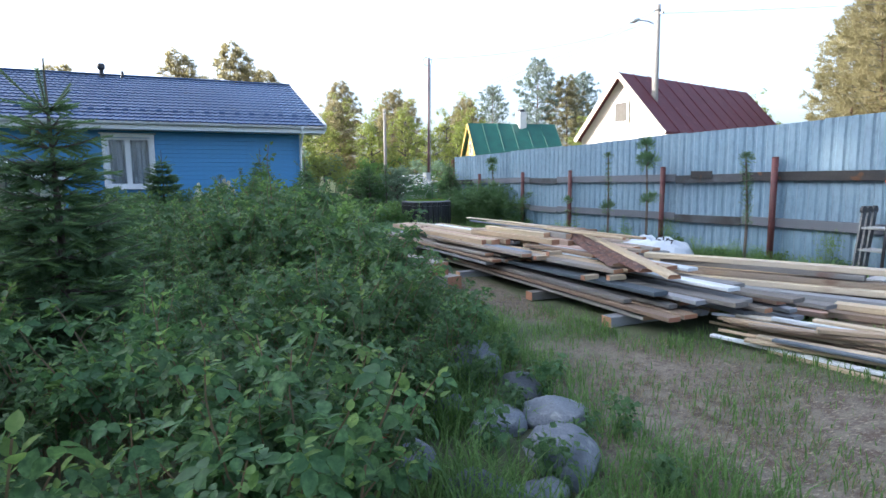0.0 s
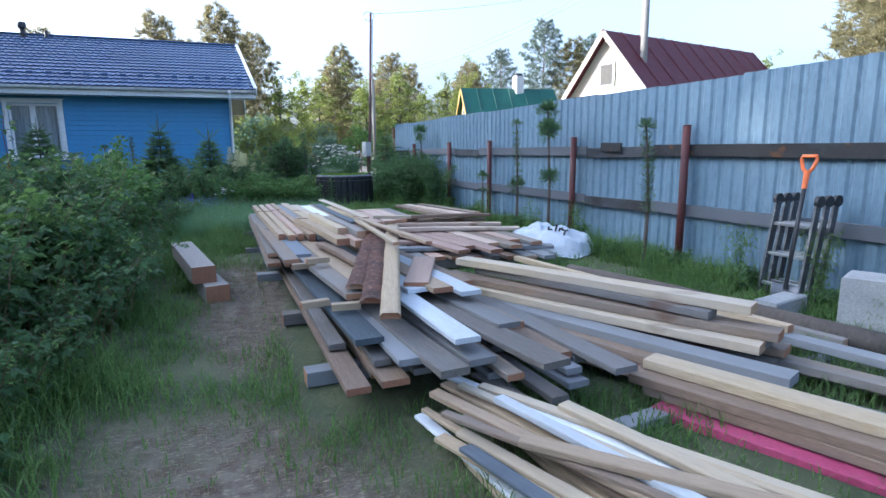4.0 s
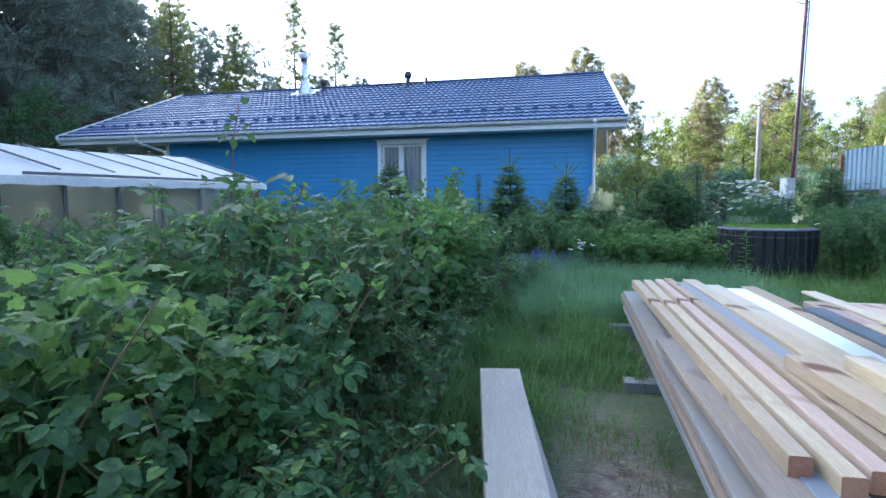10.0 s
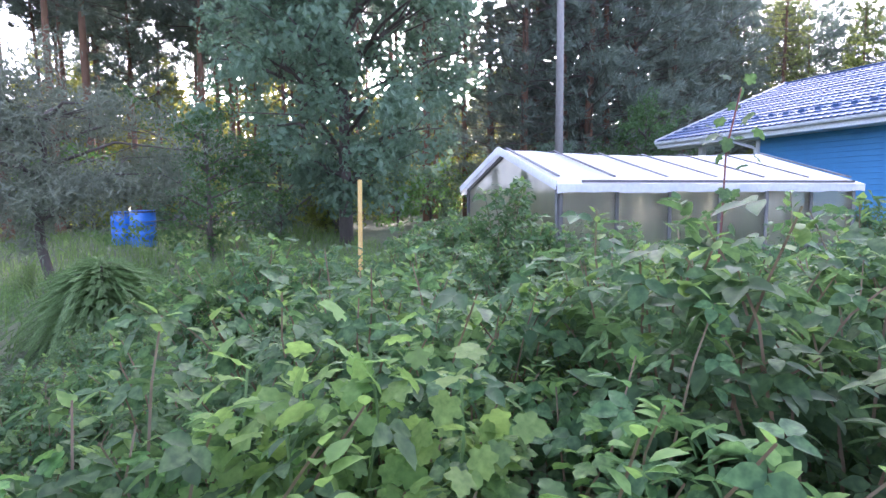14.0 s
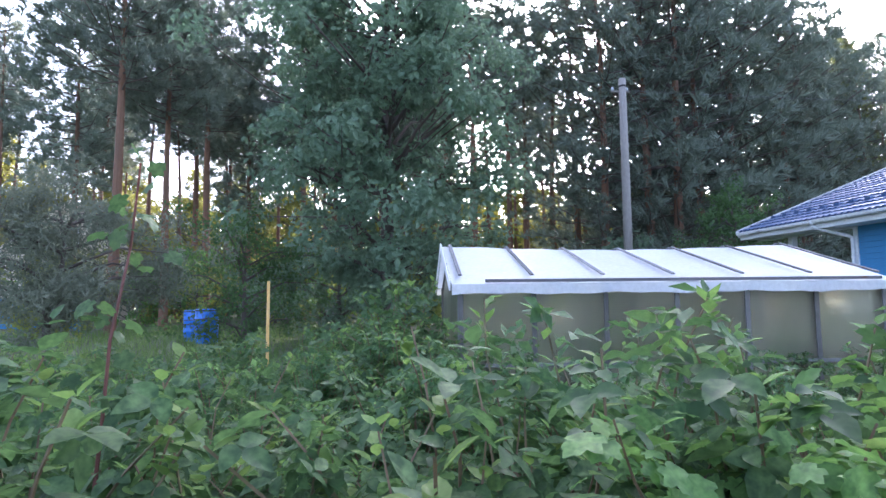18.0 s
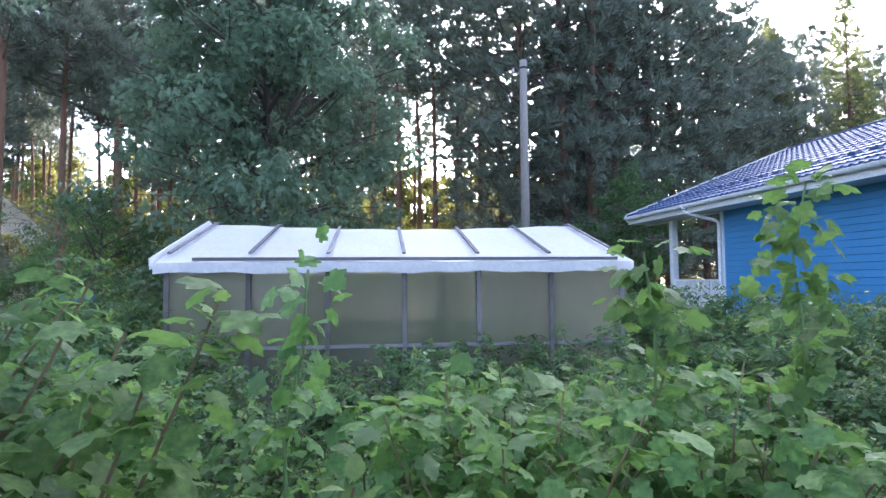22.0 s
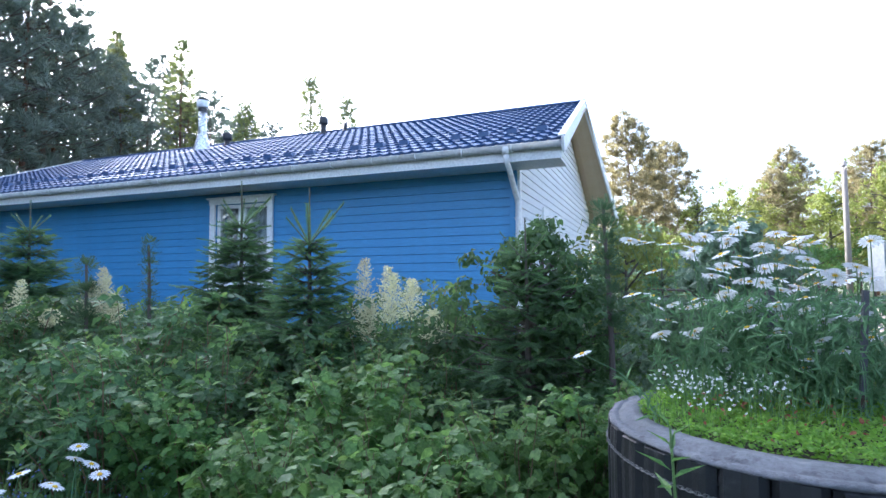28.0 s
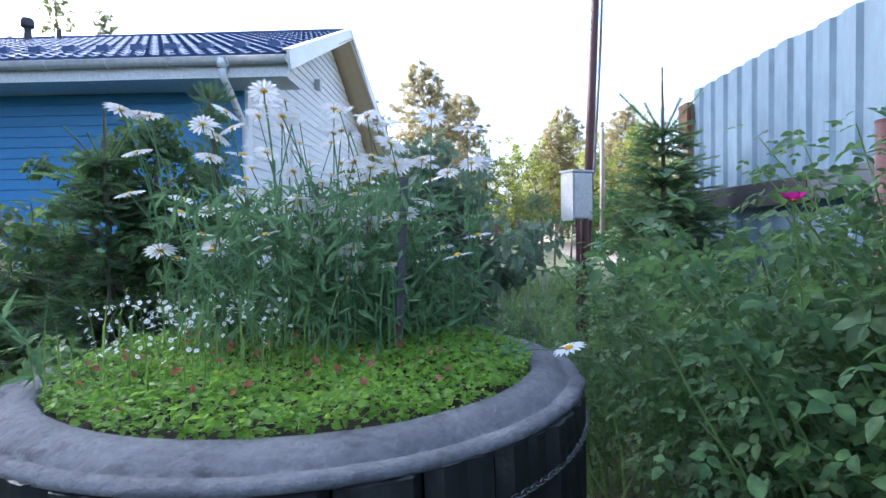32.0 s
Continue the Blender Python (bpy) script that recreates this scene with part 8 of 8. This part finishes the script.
def planter_greens():
    n = 14000
    x, y = disc_points(n, TX, TY, 0.535)
    hump = np.array([0.5 + 0.5 * noise.noise(Vector((p * 7.0, q * 7.0, 2.0))) for p, q in zip(x, y)])
    z = 0.778 + rng.uniform(0.0, 0.040, n) + 0.030 * hump
    d = rand_dirs(n)
    d[:, 2] *= 0.35
    solid("groundcover", Geo().copies(*OVATE, mats_of(np.c_[x, y, z], unit(d), rand_dirs(n, 1.2), rng.uniform(0.009, 0.022, n))), L_LIME, "bright lime-green groundcover leaves in the planter", "plants", kind="stuff")
    n = 90
    x, y = disc_points(n, TX, TY - 0.1, 0.42)
    solid("withered_leaves", Geo().copies(*OVATE, mats_of(np.c_[x, y, rng.uniform(0.83, 0.87, n)], rand_dirs(n), rand_dirs(n, 1.0), rng.uniform(0.012, 0.024, n))), L_REDLEAF, "few withered reddish leaves among the planter greens", "plants", kind="stuff")
    n = 170
    x, y = disc_points(n, TX - 0.22, TY - 0.12, 0.30)
    h = rng.uniform(0.05, 0.26, n)
    m = mats_of(np.c_[x, y, np.full(n, 0.79)], rand_dirs(n, 0.0) * np.array([1, 1, 0.05]), np.tile([0, 0, 1.0], (n, 1)), np.ones(n))
    m[:, :3, 0] *= (h * 0.6)[:, None]
    m[:, :3, 1] *= 0.003
    m[:, :3, 2] *= h[:, None]
    solid("planter_weeds", Geo().copies(*BLADE, m), L_GRASS, "loose pale grass over the planter greens", "grass", kind="stuff")
    n = 240
    x, y = disc_points(n, TX, TY + 0.20, 0.36)
    base = np.c_[x, y, np.full(n, 0.79)]
    h = rng.uniform(0.08, 0.36, n) * (0.4 + 0.6 * (y > TY - 0.05))
    m = mats_of(base, rand_dirs(n, 0.0) * np.array([1, 1, 0.05]), np.tile([0, 0, 1.0], (n, 1)), np.ones(n))
    m[:, :3, 0] *= (h * 0.5)[:, None]
    m[:, :3, 1] *= 0.0035
    m[:, :3, 2] *= h[:, None]
    solid("planter_grass", Geo().copies(*BLADE, m), L_DAISY, "loose green stalks and grass in the planter", "grass", kind="stuff")
    n = 1900
    x, y = disc_points(n, TX - 0.02, TY + 0.26, 0.40)
    z = 0.82 + 0.40 * rng.random(n) ** 1.2
    solid("daisy_foliage", Geo().copies(*LANCE, mats_of(np.c_[x, y, z], rand_dirs(n, 0.6), rand_dirs(n, 0.5), rng.uniform(0.035, 0.075, n))), L_DAISY, "feathery green daisy foliage in the planter", "plants", kind="stuff")
    n = 220
    x, y = disc_points(n, TX - 0.26, TY - 0.05, 0.24)
    z = 0.86 + rng.uniform(0, 0.10, n)
    solid("chickweed_flowers", Geo().copies(*PETALS, mats_of(np.c_[x, y, z], rand_dirs(n), rand_dirs(n, 1.2), np.full(n, 0.006))), L_PETAL, "tiny white flowers over the planter greens", "flowers", kind="stuff")
    for dx, dy in ((-0.05, 0.25), (0.22, 0.1)):
        solid("plant_support", Geo().box((0.02, 0.012, 0.5), pose(TX + dx, TY + dy, 1.0, 3, 2, 20)), M_BATTEN, "dark plastic plant support in the planter", "stake")


planter_greens()


def plume_plant(x, y, h, plumes, label):
    t = thing("goats_beard", label, "flower", pose(x, y, bump_z(x, y)))
    cs = canes_of(12, h * 0.72, 0.35, 0.4)
    part("foliage", Geo().copies(*OVATE, leaves_on(cs, 18, 0.085, 0.09, 0.15)), L_CURR, t)
    g = Geo()
    for p in cs:
        g.tube(p, 0.004, 3, cap=False)
    tagged(part("stem", g, M_STEM, t), kind="stuff")
    for dx, dy, z0, z1 in plumes:
        spikes = 150
        u = (np.arange(spikes) + rng.random(spikes)) / spikes
        a = np.arange(spikes) * 2.4
        ln = 0.022 + 0.125 * (1 - u) ** 0.75 * rng.uniform(0.45, 1.15, spikes)
        d = unit(np.c_[np.cos(a), np.sin(a), rng.uniform(0.25, 1.1, spikes)])
        root = np.c_[dx + 0.02 * u, np.full(spikes, dy), z0 + (z1 - z0) * u]
        pos, xd = [], []
        for q in np.linspace(0.15, 1.0, 7):
            pos.append(root + d * ln[:, None] * q + rng.normal(scale=0.003, size=(spikes, 3)))
            xd.append(unit(d + rng.normal(scale=0.5, size=(spikes, 3))))
        pos, xd = np.concatenate(pos), np.concatenate(xd)
        tagged(part("plume", Geo().copies(*SIMPLE, mats_of(pos, xd, rand_dirs(len(pos)), rng.uniform(0.012, 0.022, len(pos)))), L_PLUME, t, "cream feathery plume"), kind="stuff")
        part("plume_stalk", Geo().tube([(dx * 0.3, dy * 0.3, 0.2), (dx, dy, z0 + 0.05)], 0.004, 4), M_STEM, t)
    return t


plume_plant(3.62, 15.2, 1.2, [(-0.12, 0.0, 1.00, 1.46), (0.05, 0.05, 0.98, 1.40), (0.14, -0.05, 0.98, 1.34), (-0.02, -0.12, 0.86, 1.15), (0.42, 0.02, 0.85, 1.08), (0.22, 0.1, 1.0, 1.30)], "goat's beard with cream plumes before the house")
plume_plant(1.02, 14.95, 1.2, [(0.0, 0.05, 1.02, 1.42), (0.10, 0.0, 1.0, 1.36), (-0.10, 0.02, 0.98, 1.30), (0.18, 0.02, 0.95, 1.2)], "goat's beard with cream plumes before the house")
plume_plant(0.42, 14.7, 1.1, [(0.0, 0.0, 0.85, 1.30), (0.25, 0.1, 0.9, 1.05)], "goat's beard with a single cream plume")


def herb_row():
    n = 900
    x, y = 2.84 + rng.normal(0, 0.38, n), 12.79 + rng.normal(0, 0.30, n)
    keep = (np.hypot(x - TX, y - TY) > 0.9)
    x, y = x[keep], y[keep]
    h = rng.uniform(0.25, 0.48, len(x))
    base = np.c_[x, y, np.zeros(len(x))]
    m = mats_of(base, rand_dirs(len(x)) * np.array([1, 1, 0.02]), np.tile([0, 0, 1.0], (len(x), 1)), np.ones(len(x)))
    m[:, :3, 0] *= (h * 0.35)[:, None]
    m[:, :3, 1] *= 0.007
    m[:, :3, 2] *= h[:, None]
    solid("flower_stalks", Geo().copies(*BLADE, m), L_DAISY, "slender green stalks of low flowers", "plants", kind="stuff")
    pos = np.c_[x, y, h * 0.95] + rng.normal(scale=0.02, size=(len(x), 3))
    solid("blue_flowers", Geo().copies(*SIMPLE, mats_of(np.repeat(pos, 3, 0) + rng.normal(scale=0.012, size=(3 * len(x), 3)), rand_dirs(3 * len(x)), rand_dirs(3 * len(x), 1.0), rng.uniform(0.008, 0.016, 3 * len(x)))), L_BLUEFL, "many tiny sky-blue flowers", "flowers", kind="stuff")
    for x, y, h in ((2.76, 12.32, 0.55), (2.68, 12.37, 0.48),):
        t = thing("lupin", "violet flower spike on a green stalk", "flower", pose(x, y, 0), "violet spikes")
        part("stalk", Geo().tube([(0, 0, 0), (0.01, 0, h)], 0.004, 5), M_STEM, t)
        k = 90
        u = rng.random(k)
        a = rng.uniform(0, 6.28, k)
        p = np.c_[0.01 + 0.016 * np.cos(a) * (1.2 - u), 0.016 * np.sin(a) * (1.2 - u), h - 0.16 + 0.18 * u]
        part("spike", Geo().copies(*SIMPLE, mats_of(p, np.c_[np.cos(a), np.sin(a), np.full(k, 0.3)], rand_dirs(k, 0.5), np.full(k, 0.018))), L_LUPIN, t)
        c = rng.uniform(0, 6.28, 14)
        part("foliage", Geo().copies(*LANCE, mats_of(np.c_[np.zeros(14), np.zeros(14), rng.uniform(0.05, h * 0.6, 14)], np.c_[np.cos(c), np.sin(c), np.full(14, 0.5)], np.tile([0, 0, 1.0], (14, 1)), np.full(14, 0.10))), L_DAISY, t)


herb_row()


def willowherb(x, y, h, label="tall leafy weed with lance-shaped leaves"):
    t = thing("willowherb", label, "weed", pose(x, y, 0))
    part("stalk", Geo().tube([(0, 0, 0), (0.02, 0.01, h * 0.5), (0.0, 0.02, h)], [0.007, 0.006, 0.003], 6), M_STEM, t)
    n = int(h * 42)
    u = np.linspace(0.08, 1.0, n)
    a = np.arange(n) * 2.4
    pos = np.c_[np.zeros(n), np.zeros(n), u * h]
    part("foliage", Geo().copies(*LANCE, mats_of(pos, np.c_[np.cos(a), np.sin(a), 0.15 + 0.9 * u ** 6], np.tile([0, 0, 1.0], (n, 1)), 0.16 * (1.05 - u ** 3 * 0.6))), L_CURR, t)
    return t


willowherb(5.58, 13.22, 0.88, "tall leafy weed growing against the planter")
for x, y, h in ((3.25, 11.9, 0.72), (2.9, 12.1, 0.75), (3.6, 12.2, 0.62), (2.6, 11.2, 0.8), (4.1, 12.15, 0.6), (7.75, 9.6, 0.7), (7.8, 8.2, 0.6)):
    willowherb(x, y, h)


def tall_shoot(x, y, h, n, size, leaf, mat, label, name="currant_shoot", lean=(0.0, 0.0), red=False):
    t = thing(name, label, "shoot", pose(x, y, 0))
    pts = [np.array([lean[0] * u ** 1.5, lean[1] * u ** 1.5, h * u]) + (rng.normal(scale=0.015, size=3) if 0 < u < 1 else 0) for u in np.linspace(0, 1, 8)]
    part("shoot_stem", Geo().tube([tuple(p) for p in pts], np.linspace(0.008, 0.003, 8).tolist(), 6), M_REDSTEM if red else M_STEM, t)
    u = rng.uniform(0.15, 1.0, n)
    k = np.minimum((u * 7).astype(int), 6)
    q = np.array([pts[i] for i in k]) * (1 - (u * 7 - k))[:, None] + np.array([pts[i + 1] for i in k]) * (u * 7 - k)[:, None]
    out = rand_dirs(n, 0.1)
    q = q + out * rng.uniform(0.03, 0.12, (n, 1))
    part("foliage", Geo().copies(*leaf, mats_of(q, unit(out + np.array([0, 0, -0.5])), unit(rand_dirs(n, 1.1) + out * 0.3), size * rng.uniform(0.7, 1.2, n))), mat, t, smooth=True)
    return t


M_REDSTEM = surface("reddish_sapling_bark", (0.17, 0.055, 0.04), (0.12, 0.05, 0.04), 6, 40, 0.7, bump=0.1)
tall_shoot(1.40, 7.43, 1.78, 84, 0.052, LOBED, L_RASP, "thin red-stemmed sapling above the raspberries", "sapling", (0.0, 0.12), True)
tall_shoot(1.70, 11.80, 1.60, 260, 0.055, LOBED, L_CURR, "tall bright shoot above the currants", lean=(0.02, 0.06))
tall_shoot(1.72, 11.40, 1.40, 220, 0.055, LOBED, L_CURR, "tall bright shoot above the currants", lean=(0.02, -0.05))
tall_shoot(1.83, 9.64, 1.36, 150, 0.055, LOBED, L_CURR, "tall bright shoot above the currants")
tall_shoot(1.75, 10.4, 1.36, 140, 0.055, LOBED, L_CURR, "tall bright shoot above the currants", lean=(-0.05, 0.1))
for x, y, h in ((1.98, 5.94, 1.06), (2.08, 5.76, 0.98), (2.10, 6.10, 1.0), (1.90, 5.70, 1.02)):
    tall_shoot(x, y, h, 105, 0.062, LOBED, L_YOUNG, "bright green currant shoot above the raspberries")
tall_shoot(1.3, 3.2, 1.25, 40, 0.06, OVATE, L_RASP, "tall raspberry shoot above the thicket")


def branch_heap():
    """A low drooping dome of spruce boughs, each an arched brush of short needles."""
    t = thing("spruce_bough_heap", "drooping heap of bright green spruce boughs among weeds", "boughs", pose(-2.84, 4.42, 0))
    n, k = 230, 9
    a = np.arange(n) * 2.4
    reach = rng.uniform(0.35, 0.85, n)
    top = 0.78 - 0.45 * (np.arange(n) / n) + rng.normal(0, 0.03, n)
    pos, aim = [], []
    for q in np.linspace(0.08, 1.0, k):
        out = reach * q
        pos.append(np.c_[out * np.cos(a), out * np.sin(a), np.maximum(0.03, top + 0.10 * q - 0.62 * q ** 2.2)])
        aim.append(np.c_[np.cos(a), np.sin(a), np.full(n, 0.3 - 1.3 * q)])
    pos, aim = np.concatenate(pos), unit(np.concatenate(aim))
    aim = unit(aim + rng.normal(scale=0.08, size=aim.shape))
    tagged(part("bough", Geo().copies(*BOUGH, mats_of(pos, aim, np.tile([0.05, 0.1, 1.0], (len(pos), 1)), rng.uniform(0.12, 0.18, len(pos)))), L_SHOOT, t), kind="stuff")
    part("core_twig", Geo().tube([(0, 0, 0), (0.02, 0, 0.75)], [0.03, 0.01], 6), M_GREYBARK, t)


branch_heap()
solid("wooden_stake", Geo().box((0.055, 0.03, 1.75), pose(0, 0, 0.70), bevel=0.004), M_STAKE, "new yellow wooden stake standing in the weeds", "stake", m=pose(-3.44, 6.97, 0, 0, 1.5, 15))


def barrel(x, y, h, r, mat, label):
    b = thing("plastic_barrel", label, "barrel", pose(x, y, 0), "plastic barrels")
    prof = [(0.001, 0), (r * 0.95, 0.0), (r, 0.03), (r, h * 0.30), (r * 1.04, h * 0.33), (r, h * 0.36), (r, h * 0.66), (r * 1.04, h * 0.69), (r, h * 0.72), (r, h * 0.96), (r * 0.95, h), (r * 0.9, h), (r * 0.88, h * 0.9), (0.001, h * 0.88)]
    part("body", Geo().lathe(prof, 24), mat, b, smooth=True)
    part("hoop", Geo().lathe([(r * 1.03, h * 0.94), (r * 1.05, h * 0.96), (r * 1.03, h * 0.98)], 24), M_DARK, b)


barrel(-15.0, 2.9, 1.05, 0.34, M_BARREL, "blue plastic barrel among the weeds")
barrel(-16.1, 2.2, 1.0, 0.34, M_BARREL, "blue plastic barrel among the weeds")
bf = thing("blue_plank_fence", "pale blue plank fence of the neighbouring plot", "fence", pose(0, 0, 0))
me = Geo().box((0.02, 0.16, 1.5)).mesh("plank", M_BLUE)
for k in range(44):
    same_part("plank", me, bf, pose(-27.5 + 0.10 * k, -12.0 + 0.165 * k, 0.75, 0, 0, 30))
# seedlings in the greenhouse
for k in range(14):
    x, y = -2.75 - 0.55 * (k % 3), 9.4 + 0.28 * k
    m = pose(x, y, 0, 0, 0, 40.0 * k) @ Matrix.Diagonal((0.85, 0.85, 1.0, 1))
    copy_thing(RASP_FAR[k % 3], m).matrix_basis = m
